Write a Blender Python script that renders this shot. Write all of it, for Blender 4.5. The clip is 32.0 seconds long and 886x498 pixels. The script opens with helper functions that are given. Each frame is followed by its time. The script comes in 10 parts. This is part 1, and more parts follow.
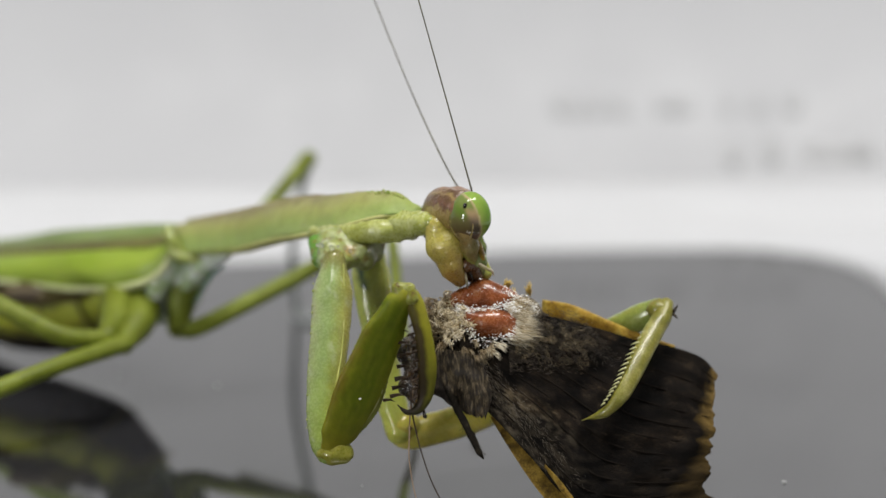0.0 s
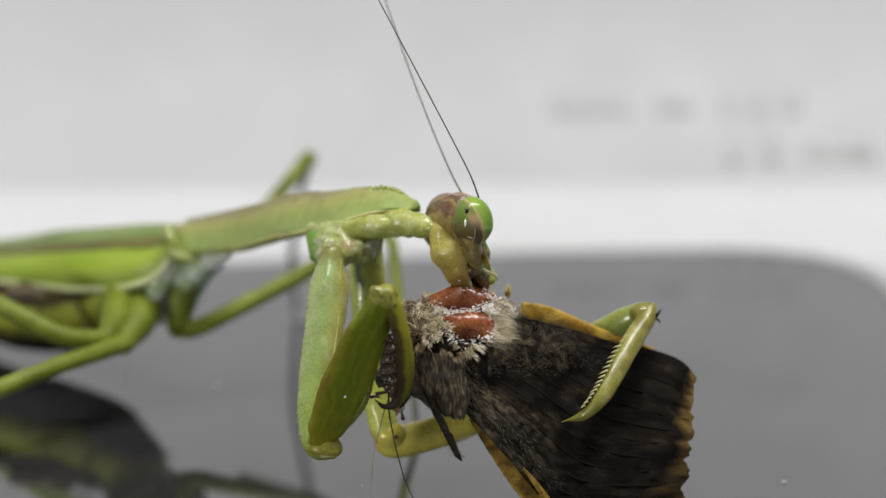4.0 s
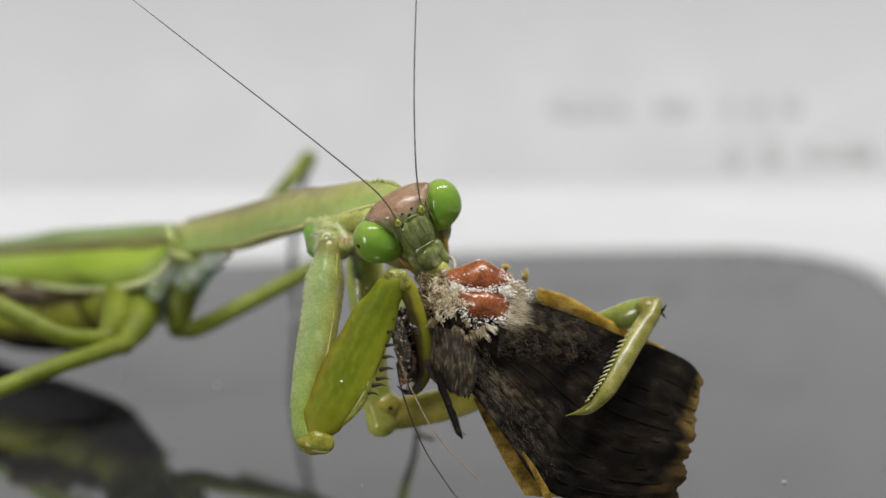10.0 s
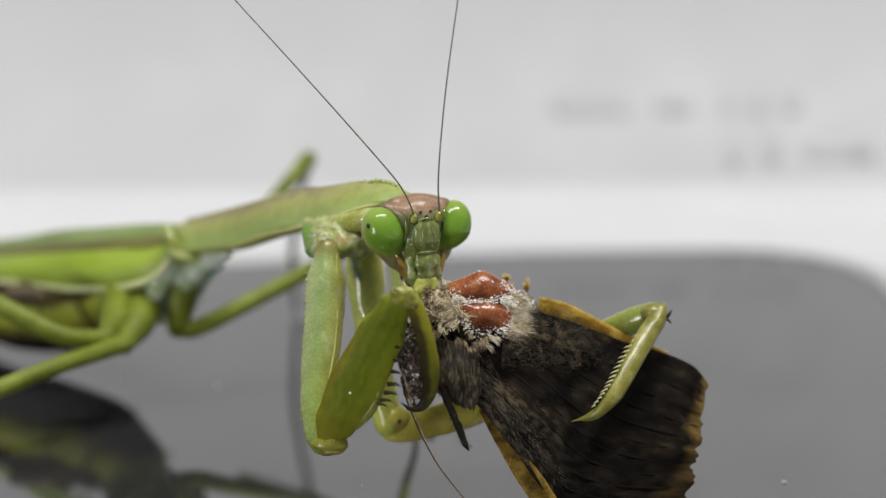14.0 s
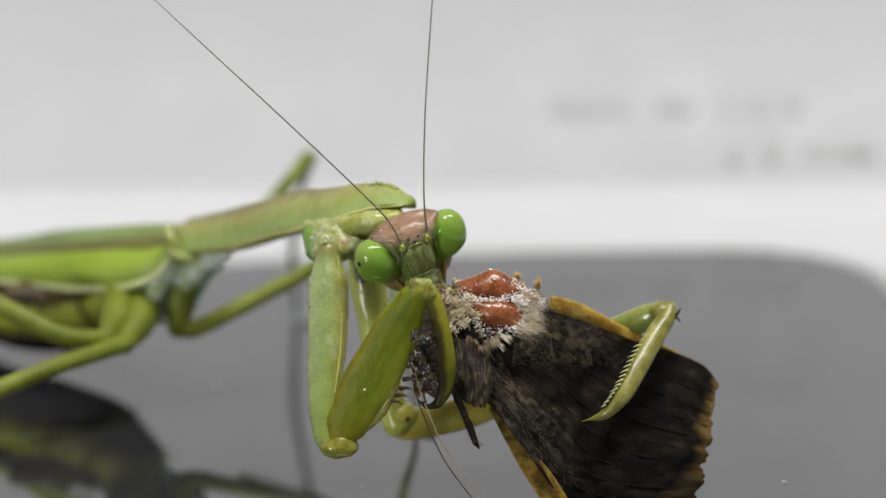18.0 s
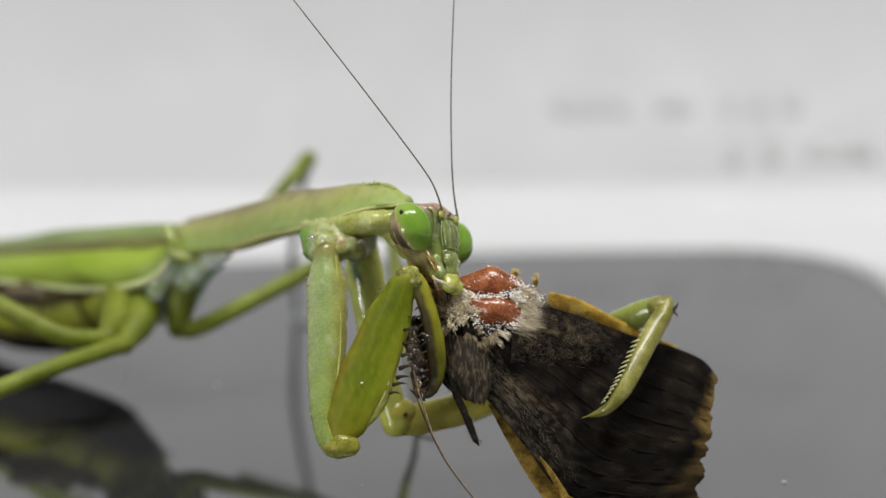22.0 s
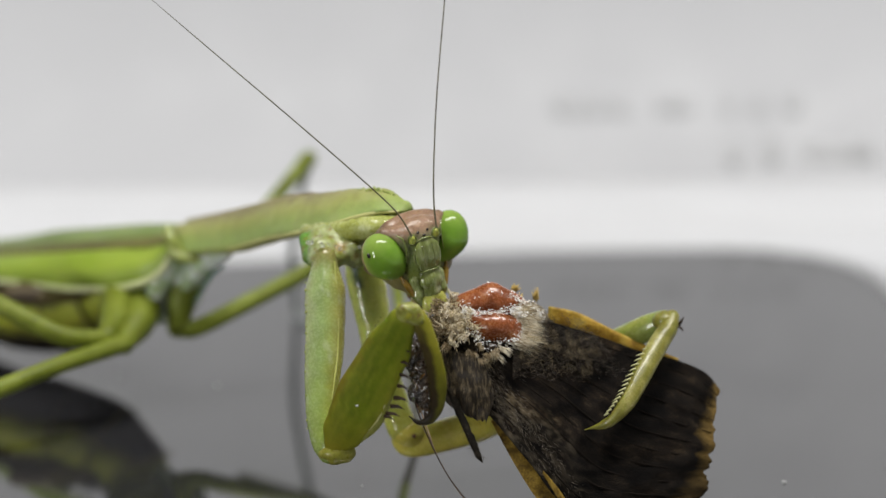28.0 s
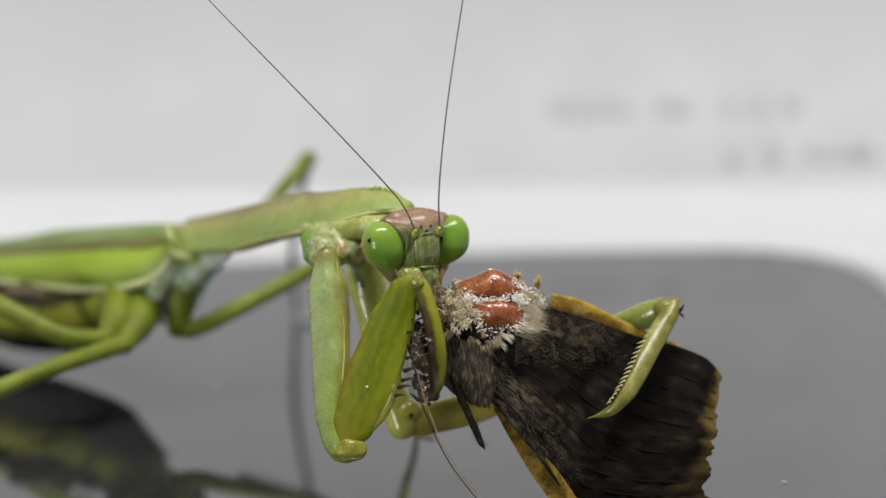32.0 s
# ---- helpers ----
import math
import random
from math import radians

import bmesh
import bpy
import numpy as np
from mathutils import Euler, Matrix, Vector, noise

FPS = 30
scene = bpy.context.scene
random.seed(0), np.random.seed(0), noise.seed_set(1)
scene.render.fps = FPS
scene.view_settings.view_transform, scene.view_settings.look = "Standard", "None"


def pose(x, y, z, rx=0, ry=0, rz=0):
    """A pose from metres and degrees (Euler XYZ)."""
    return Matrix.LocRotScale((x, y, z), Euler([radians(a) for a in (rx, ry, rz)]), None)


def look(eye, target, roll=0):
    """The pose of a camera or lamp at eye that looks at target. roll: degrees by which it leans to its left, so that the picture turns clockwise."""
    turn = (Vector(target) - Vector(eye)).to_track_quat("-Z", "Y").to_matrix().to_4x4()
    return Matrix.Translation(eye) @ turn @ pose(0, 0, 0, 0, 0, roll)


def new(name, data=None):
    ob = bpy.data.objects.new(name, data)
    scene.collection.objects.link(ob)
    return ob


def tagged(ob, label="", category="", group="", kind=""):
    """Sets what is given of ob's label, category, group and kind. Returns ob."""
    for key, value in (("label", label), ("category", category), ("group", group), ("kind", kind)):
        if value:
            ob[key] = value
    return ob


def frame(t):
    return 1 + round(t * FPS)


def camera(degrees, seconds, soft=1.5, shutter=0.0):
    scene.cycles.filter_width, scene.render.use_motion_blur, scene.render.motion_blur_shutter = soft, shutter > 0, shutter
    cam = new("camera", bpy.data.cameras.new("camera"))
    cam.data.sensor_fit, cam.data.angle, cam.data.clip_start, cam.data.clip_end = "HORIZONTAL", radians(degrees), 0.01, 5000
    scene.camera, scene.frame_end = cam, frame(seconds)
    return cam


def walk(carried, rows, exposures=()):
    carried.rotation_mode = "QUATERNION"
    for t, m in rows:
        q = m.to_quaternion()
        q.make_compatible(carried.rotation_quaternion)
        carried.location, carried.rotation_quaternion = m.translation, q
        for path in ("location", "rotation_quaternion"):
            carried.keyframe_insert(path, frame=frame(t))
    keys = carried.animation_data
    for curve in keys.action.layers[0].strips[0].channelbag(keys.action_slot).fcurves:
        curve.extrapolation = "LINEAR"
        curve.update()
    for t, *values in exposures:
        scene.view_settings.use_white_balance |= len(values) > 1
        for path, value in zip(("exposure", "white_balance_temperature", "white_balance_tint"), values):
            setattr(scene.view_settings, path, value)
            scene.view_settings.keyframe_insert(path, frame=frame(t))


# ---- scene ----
MM = 0.001
cam = camera(22.0, 32.0, soft=1.5)
EYE = pose(0, 0, 1.00056, 77, 0, 0)
walk(cam, [(0.0, EYE), (32.0, EYE)])
cam.data.dof.use_dof = True
cam.data.dof.focus_distance = 0.1478
cam.data.dof.aperture_fstop = 18.5
cam.data.dof.aperture_blades = 7

# ---- light: a long tube over the machine, a desk lamp behind the camera ----
world = bpy.data.worlds.new("room_air")
scene.world = world
world.use_nodes = True
world.node_tree.nodes["Background"].inputs[0].default_value = (0.9, 0.95, 1.0, 1)
world.node_tree.nodes["Background"].inputs[1].default_value = 0.12


def lamp(name, m, sx, sy, watts, colour):
    data = bpy.data.lights.new(name, "AREA")
    data.shape, data.size, data.size_y, data.energy, data.color = "RECTANGLE", sx, sy, watts, colour
    ob = new(name, data)
    ob.matrix_world = m
    return ob


lamp("tube_light", look((0.12, 0.02, 1.75), (0.06, 0.17, 0.95)), 0.80, 0.15, 8.8, (1.0, 0.985, 0.96))
lamp("desk_lamp", look((-0.98, -0.98, 1.10), (0.0, 0.15, 0.96)), 0.26, 0.22, 6.5, (0.98, 0.99, 1.0))
scene.view_settings.exposure = 0.0


# ---- materials ----
def rgba(c):
    return (c[0], c[1], c[2], 1.0)


def surface(name, tones, grain=1.0, rough=0.4, coat=0.0, bump=0.15, bump_grain=None, soft=0.0, gloss=0.5, axis=None,
            span=(0, 1), blend=0.25, soft_colour=None, uv=False, detail=6.0, stretch=None, rough_spread=0.12, see=0.0, fine=0.35, island=False):
    """Two scales of noise choose between the tones; with an axis, the tones follow that axis of the piece instead.
    grain: the size of the coarse marks in mm."""
    m = bpy.data.materials.new(name)
    m.use_nodes = True
    nt = m.node_tree
    nd, ln = nt.nodes, nt.links
    bsdf = nd["Principled BSDF"]
    tc = nd.new("ShaderNodeTexCoord")
    src = tc.outputs["UV" if uv else "Object"]
    if stretch:
        mp = nd.new("ShaderNodeMapping")
        mp.inputs["Scale"].default_value = stretch
        ln.new(src, mp.inputs["Vector"])
        noise_src = mp.outputs[0]
    else:
        noise_src = src
    k = 1.0 if uv else 1000.0
    n1 = nd.new("ShaderNodeTexNoise")
    n1.inputs["Scale"].default_value, n1.inputs["Detail"].default_value = k / grain, detail
    n2 = nd.new("ShaderNodeTexNoise")
    n2.inputs["Scale"].default_value, n2.inputs["Detail"].default_value = 6.5 * k / grain, 3.0
    ln.new(noise_src, n1.inputs["Vector"])
    ln.new(noise_src, n2.inputs["Vector"])
    mix = nd.new("ShaderNodeMath")
    mix.operation = "MULTIPLY_ADD"
    mix.inputs[1].default_value = fine
    ln.new(n2.outputs["Fac"], mix.inputs[0])
    sc = nd.new("ShaderNodeMath")
    sc.operation = "MULTIPLY"
    sc.inputs[1].default_value = 1.0 - fine
    ln.new(n1.outputs["Fac"], sc.inputs[0])
    ln.new(sc.outputs[0], mix.inputs[2])
    ramp = nd.new("ShaderNodeValToRGB")
    while len(ramp.color_ramp.elements) < len(tones):
        ramp.color_ramp.elements.new(0.5)
    for e, (pos, col) in zip(ramp.color_ramp.elements, tones):
        e.position, e.color = pos, rgba(col)
    if axis is None:
        stretch_noise = nd.new("ShaderNodeMapRange")
        stretch_noise.inputs[1].default_value, stretch_noise.inputs[2].default_value = 0.3, 0.7
        ln.new(mix.outputs[0], stretch_noise.inputs[0])
        if island:
            geo = nd.new("ShaderNodeNewGeometry")
            half = nd.new("ShaderNodeMix")
            half.data_type = "FLOAT"
            half.inputs["Factor"].default_value = 0.6
            ln.new(stretch_noise.outputs[0], half.inputs["A"])
            ln.new(geo.outputs["Random Per Island"], half.inputs["B"])
            ln.new(half.outputs["Result"], ramp.inputs[0])
        else:
            ln.new(stretch_noise.outputs[0], ramp.inputs[0])
    else:
        sep = nd.new("ShaderNodeSeparateXYZ")
        ln.new(src, sep.inputs[0])
        mr = nd.new("ShaderNodeMapRange")
        s = 1.0 if uv else MM
        mr.inputs[1].default_value, mr.inputs[2].default_value = span[0] * s, span[1] * s
        mr.clamp = False
        ln.new(sep.outputs[axis], mr.inputs[0])
        off = nd.new("ShaderNodeMath")
        off.operation = "SUBTRACT"
        off.inputs[1].default_value = 0.5
        ln.new(mix.outputs[0], off.inputs[0])
        ma = nd.new("ShaderNodeMath")
        ma.operation = "MULTIPLY_ADD"
        ma.inputs[1].default_value = blend
        ln.new(off.outputs[0], ma.inputs[0])
        ln.new(mr.outputs[0], ma.inputs[2])
        ln.new(ma.outputs[0], ramp.inputs[0])
    ln.new(ramp.outputs[0], bsdf.inputs["Base Color"])
    rr = nd.new("ShaderNodeMapRange")
    rr.inputs[1].default_value, rr.inputs[2].default_value = 0.3, 0.7
    rr.inputs[3].default_value, rr.inputs[4].default_value = max(0.03, rough - rough_spread), min(1, rough + rough_spread)
    ln.new(n2.outputs["Fac"], rr.inputs[0])
    ln.new(rr.outputs[0], bsdf.inputs["Roughness"])
    bsdf.inputs["Coat Weight"].default_value = coat
    bsdf.inputs["Coat Roughness"].default_value = 0.12
    bsdf.inputs["Specular IOR Level"].default_value = gloss
    bsdf.inputs["Transmission Weight"].default_value = see
    if soft > 0:
        bsdf.inputs["Subsurface Weight"].default_value = soft
        bsdf.inputs["Subsurface Radius"].default_value = soft_colour or (0.6, 1.0, 0.25)
        bsdf.inputs["Subsurface Scale"].default_value = 0.0009
    if bump > 0:
        n3 = nd.new("ShaderNodeTexNoise")
        n3.inputs["Scale"].default_value = k / (bump_grain or grain * 0.18)
        n3.inputs["Detail"].default_value = 4.0
        ln.new(noise_src, n3.inputs["Vector"])
        bp = nd.new("ShaderNodeBump")
        bp.inputs["Strength"].default_value, bp.inputs["Distance"].default_value = bump, 0.0001
        ln.new(n3.outputs["Fac"], bp.inputs["Height"])
        ln.new(bp.outputs[0], bsdf.inputs["Normal"])
    return m


def painted(name, *args, spread=0.3, gain=1.0, **kw):
    """Like surface(), over the pigment that the piece carries."""
    m = surface(name, [(p, (gain * (1 + v), gain * (1 + v), gain * 1.22 * (1 + v))) for p, v in ((0.0, -spread), (0.5, 0.0), (1.0, spread))], *args, **kw)
    nd, ln = m.node_tree.nodes, m.node_tree.links
    bsdf = nd["Principled BSDF"]
    tone = bsdf.inputs["Base Color"].links[0].from_socket
    pig = nd.new("ShaderNodeVertexColor")
    pig.layer_name = "pigment"
    mix = nd.new("ShaderNodeMix")
    mix.data_type, mix.blend_type = "RGBA", "MULTIPLY"
    mix.inputs["Factor"].default_value = 1.0
    ln.new(pig.outputs["Color"], mix.inputs["A"])
    ln.new(tone, mix.inputs["B"])
    ln.new(mix.outputs["Result"], bsdf.inputs["Base Color"])
    return m


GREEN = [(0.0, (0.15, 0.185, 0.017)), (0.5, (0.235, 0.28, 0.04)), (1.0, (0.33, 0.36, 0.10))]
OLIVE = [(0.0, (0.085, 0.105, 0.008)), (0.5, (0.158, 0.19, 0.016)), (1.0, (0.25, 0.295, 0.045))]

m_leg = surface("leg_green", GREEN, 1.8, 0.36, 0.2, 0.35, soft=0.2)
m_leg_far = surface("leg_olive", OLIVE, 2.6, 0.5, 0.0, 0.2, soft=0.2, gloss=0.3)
m_femur = surface("femur_green", [(0.0, (0.102, 0.119, 0.0064)), (0.5, (0.178, 0.201, 0.0144)), (1.0, (0.289, 0.295, 0.048))], 3.0, 0.50, 0.04, 0.5, bump_grain=0.3, soft=0.12, stretch=(1, 1, 0.6), rough_spread=0.06)
m_troch = surface("joint_gold", [(0.0, (0.14, 0.12, 0.010)), (0.5, (0.23, 0.22, 0.018)), (1.0, (0.34, 0.34, 0.06))], 0.8, 0.34, 0.25, 0.3, soft=0.25)
m_prothorax = surface("shield_green", [(0.0, (0.29, 0.27, 0.07)), (0.4, (0.33, 0.37, 0.08)), (0.7, (0.31, 0.43, 0.11)), (1.0, (0.43, 0.44, 0.17))],
                      3.2, 0.42, 0.1, 0.45, bump_grain=0.35, soft=0.1)
m_ridge = surface("ridge_cream", [(0.0, (0.38, 0.38, 0.10)), (1.0, (0.62, 0.60, 0.26))], 2.0, 0.4, 0.1, 0.2)
m_leg_pale = surface("leg_pale_line", [(0.0, (0.34, 0.36, 0.07)), (1.0, (0.50, 0.50, 0.16))], 1.2, 0.4, 0.1, 0.2)
m_brown_edge = surface("edge_brown", [(0.0, (0.17, 0.13, 0.06)), (1.0, (0.32, 0.25, 0.13))], 2.0, 0.5, 0.0, 0.3)
m_membrane = surface("membrane", [(0.0, (0.27, 0.29, 0.05)), (0.5, (0.39, 0.42, 0.11)), (1.0, (0.55, 0.58, 0.26))], 1.4, 0.3, 0.35, 0.4, bump_grain=0.5, soft=0.35,
                     soft_colour=(1.0, 0.9, 0.3))
m_wet = surface("wet_pad", [(0.0, (0.26, 0.25, 0.06)), (0.6, (0.40, 0.42, 0.16)), (1.0, (0.54, 0.56, 0.34))], 1.2, 0.12, 0.8, 0.3, soft=0.3)
m_teal = surface("dark_teal", [(0.0, (0.012, 0.035, 0.025)), (0.6, (0.03, 0.10, 0.07)), (1.0, (0.10, 0.22, 0.15))], 1.5, 0.14, 0.8, 0.2)
m_wing = surface("wing_leaf_green", [(0.0, (0.135, 0.22, 0.009)), (0.5, (0.225, 0.33, 0.022)), (1.0, (0.31, 0.41, 0.05))], 6.0, 0.42, 0.1, 0.3, soft=0.15, stretch=(0.3, 0.3, 1))
m_wing_top = surface("wing_top", [(0.0, (0.09, 0.12, 0.02)), (0.5, (0.15, 0.215, 0.045)), (1.0, (0.25, 0.31, 0.10))], 6.0, 0.5, 0.0, 0.3)
m_wing_brown = surface("wing_fold_brown", [(0.0, (0.06, 0.05, 0.014)), (1.0, (0.19, 0.185, 0.05))], 4.0, 0.55, 0.0, 0.3)
m_cream = surface("wing_cream_edge", [(0.0, (0.45, 0.50, 0.20)), (1.0, (0.70, 0.72, 0.42))], 3.0, 0.45, 0.0, 0.2)
m_belly = surface("belly", [(0.0, (0.014, 0.0078, 0.006)), (0.35, (0.05, 0.030, 0.013)), (0.58, (0.12, 0.095, 0.025)), (1.0, (0.252, 0.24, 0.064))], 6.0, 0.5, 0.0, 0.3)
m_pale = surface("pale_thorax", [(0.0, (0.30, 0.38, 0.16)), (0.45, (0.46, 0.56, 0.36)), (0.62, (0.66, 0.72, 0.62)), (1.0, (0.80, 0.84, 0.80))], 1.3, 0.22, 0.6, 0.4, soft=0.2)
m_shin_shade = surface("shin_shade", [(0.0, (0.05, 0.05, 0.035)), (1.0, (0.11, 0.11, 0.08))], 1.0, 0.5, 0.0, 0.2)
m_shin = surface("shin_grey", [(0.0, (0.30, 0.33, 0.32)), (1.0, (0.44, 0.48, 0.46))], 3.0, 0.4, 0.0, 0.1)

m_face = surface("face_green", [(0.0, (0.085, 0.11, 0.018)), (0.5, (0.19, 0.225, 0.065)), (1.0, (0.38, 0.42, 0.20))], 0.9, 0.18, 0.4, 0.4, bump_grain=0.25, soft=0.2, stretch=(2.2, 1, 0.5))
m_lip = surface("lip_yellow", [(0.0, (0.30, 0.32, 0.04)), (1.0, (0.56, 0.58, 0.15))], 0.6, 0.22, 0.4, 0.3, soft=0.2)
m_jaw = surface("jaw_dark", [(0.0, (0.03, 0.014, 0.007)), (1.0, (0.17, 0.075, 0.025))], 0.8, 0.25, 0.4, 0.3)
m_strap = surface("strap_amber", [(0.0, (0.16, 0.09, 0.012)), (0.5, (0.30, 0.19, 0.025)), (1.0, (0.44, 0.34, 0.06))], 0.7, 0.2, 0.5, 0.2, soft=0.2, soft_colour=(1, 0.7, 0.2))
m_palp = surface("palp_beige", [(0.0, (0.36, 0.30, 0.16)), (1.0, (0.62, 0.56, 0.38))], 0.5, 0.35, 0.1, 0.3, soft=0.2)
m_shank = surface("shank_olive_yellow", [(0.0, (0.12, 0.112, 0.010)), (0.5, (0.20, 0.185, 0.024)), (1.0, (0.35, 0.325, 0.10))], 0.9, 0.40, 0.3, 0.3, soft=0.25)
m_capsule = painted("head_hide", 0.8, 0.34, 0.2, 0.5, bump_grain=0.22, soft=0.12, spread=0.28)
m_eye_skin = painted("eye_skin", 1.6, 0.11, 0.0, 0.02, gloss=0.36, soft=0.15, spread=0.10, rough_spread=0.03)
m_skin = painted("soft_skin", 0.9, 0.34, 0.18, 0.4, bump_grain=0.28, soft=0.3, spread=0.28, soft_colour=(0.8, 0.9, 0.25))
m_hide = painted("leg_hide", 1.1, 0.50, 0.0, 0.18, bump_grain=0.3, soft=0.25, spread=0.16, fine=0.36, gain=0.92, gloss=0.2)
m_hide_wet = painted("wet_hide", 1.1, 0.25, 0.45, 0.34, bump_grain=0.5, soft=0.25, spread=0.2, fine=0.25, gain=0.84, gloss=0.35, rough_spread=0.16)
m_flesh = surface("crushed_flesh", [(0.0, (0.006, 0.004, 0.003)), (0.45, (0.022, 0.012, 0.007)), (0.75, (0.06, 0.034, 0.012)), (1.0, (0.16, 0.10, 0.03))], 0.7, 0.14, 0.8, 0.9, bump_grain=0.15)
m_amber = surface("amber_flesh", [(0.0, (0.05, 0.022, 0.006)), (0.5, (0.15, 0.075, 0.018)), (1.0, (0.32, 0.20, 0.05))], 0.5, 0.18, 0.6, 0.5, bump_grain=0.12, soft=0.2, soft_colour=(1, 0.5, 0.15))
m_dew = surface("clear_dew", [(0.0, (0.85, 0.85, 0.80)), (1.0, (0.95, 0.95, 0.92))], 1.0, 0.06, 0.0, 0.0, see=0.9, rough_spread=0.02)
m_feeler = surface("feeler_tan", [(0.0, (0.16, 0.09, 0.05)), (1.0, (0.40, 0.30, 0.20))], 0.5, 0.5, 0.0, 0.2)
m_black = surface("black_horn", [(0.0, (0.006, 0.005, 0.004)), (1.0, (0.03, 0.02, 0.015))], 0.5, 0.25, 0.3, 0.1)
m_rim = surface("eye_rim", [(0.0, (0.20, 0.14, 0.05)), (1.0, (0.40, 0.32, 0.13))], 0.9, 0.3, 0.3, 0.2)
m_antenna = surface("antenna_brown", [(0.0, (0.03, 0.025, 0.015)), (0.25, (0.055, 0.045, 0.03)), (1.0, (0.13, 0.12, 0.03))], 0.6, 0.5, 0.0, 0.2)
m_spine = surface("spine_dark", [(0.0, (0.008, 0.005, 0.003)), (1.0, (0.05, 0.026, 0.010))], 0.5, 0.42, 0.0, 0.1, gloss=0.25)
m_flange = surface("flange_olive", [(0.0, (0.13, 0.13, 0.014)), (0.5, (0.20, 0.205, 0.028)), (1.0, (0.30, 0.31, 0.07))], 0.8, 0.42, 0.05, 0.4, bump_grain=0.15, soft=0.15)
m_leg_dark = surface("moth_leg_dark", [(0.0, (0.004, 0.003, 0.002)), (0.6, (0.010, 0.008, 0.005)), (1.0, (0.05, 0.04, 0.025))], 0.35, 0.75, 0.0, 1.0, bump_grain=0.05, gloss=0.12)
m_spine_pale = surface("spine_pale", [(0.0, (0.34, 0.34, 0.13)), (1.0, (0.56, 0.54, 0.30))], 0.5, 0.35, 0.2, 0.1)

m_moth_wing = surface("moth_wing", [(0.0, (0.006, 0.005, 0.004)), (0.38, (0.012, 0.009, 0.007)), (0.55, (0.021, 0.016, 0.012)), (0.70, (0.034, 0.026, 0.019)), (0.9, (0.085, 0.068, 0.046))],
                      0.07, 0.75, 0.0, 1.0, bump_grain=0.008, uv=True, stretch=(0.9, 1.4, 1), gloss=0.1, fine=0.45)
m_hindwing = surface("moth_hindwing", [(0.0, (0.15, 0.08, 0.012)), (0.35, (0.36, 0.21, 0.025)), (0.6, (0.50, 0.32, 0.045)), (1.0, (0.64, 0.47, 0.12))], 0.9, 0.6, 0.0, 0.7, gloss=0.3, soft=0.15, soft_colour=(1, 0.6, 0.1))
m_hind_edge = surface("hind_edge", [(0.0, (0.06, 0.036, 0.008)), (0.35, (0.19, 0.115, 0.018)), (0.65, (0.40, 0.255, 0.04)), (1.0, (0.58, 0.41, 0.10))], 0.8, 0.7, 0.0, 0.8, bump_grain=0.12, gloss=0.25)
m_moth_body = surface("moth_body_fur", [(0.0, (0.05, 0.04, 0.03)), (0.5, (0.16, 0.13, 0.09)), (1.0, (0.36, 0.31, 0.22))], 0.9, 0.8, 0.0, 1.0, gloss=0.2)
m_red = surface("bare_red_shell", [(0.0, (0.13, 0.034, 0.011)), (0.5, (0.28, 0.082, 0.027)), (1.0, (0.44, 0.18, 0.06))], 1.0, 0.26, 0.35, 0.15, bump_grain=0.3, soft=0.05, soft_colour=(1, 0.35, 0.15))
m_fur_pale = surface("fur_pale", [(0.0, (0.22, 0.14, 0.06)), (0.22, (0.54, 0.43, 0.24)), (0.5, (0.72, 0.62, 0.42)), (1.0, (0.85, 0.79, 0.68))], 0.5, 0.5, 0.0, 0.0, gloss=0.4, island=True)
m_fur_tan = surface("fur_tan", [(0.0, (0.078, 0.045, 0.018)), (0.35, (0.234, 0.166, 0.081)), (0.65, (0.437, 0.348, 0.205)), (1.0, (0.671, 0.598, 0.455))], 0.6, 0.5, 0.0, 0.0, gloss=0.4, island=True)
m_root = surface("root_skin", [(0.0, (0.006, 0.004, 0.003)), (0.42, (0.020, 0.014, 0.008)), (0.60, (0.075, 0.055, 0.03)), (0.8, (0.20, 0.155, 0.09)), (1.0, (0.30, 0.24, 0.15))], 0.45, 0.5, 0.0, 1.0, bump_grain=0.1, gloss=0.35, stretch=(3.0, 1.0, 0.7))
m_fur_cream = surface("fur_cream", [(0.0, (0.306, 0.236, 0.127)), (0.3, (0.612, 0.524, 0.355)), (0.6, (0.756, 0.681, 0.525)), (1.0, (0.855, 0.803, 0.694))], 1.0, 0.45, 0.0, 0.0, gloss=0.4, island=True)
m_fur_white = surface("scales_white", [(0.0, (0.40, 0.36, 0.28)), (0.3, (0.80, 0.78, 0.72)), (1.0, (0.96, 0.95, 0.92))], 0.5, 0.3, 0.0, 0.0, island=True)
m_fur_dark = surface("fur_dark", [(0.0, (0.014, 0.010, 0.007)), (0.45, (0.040, 0.029, 0.018)), (0.74, (0.06, 0.045, 0.03)), (0.95, (0.26, 0.21, 0.15))], 0.9, 0.5, 0.0, 0.0, gloss=0.4, island=True)
m_fur_yellow = surface("fur_yellow", [(0.0, (0.40, 0.26, 0.04)), (1.0, (0.72, 0.54, 0.16))], 0.5, 0.6, 0.0, 0.0, island=True)

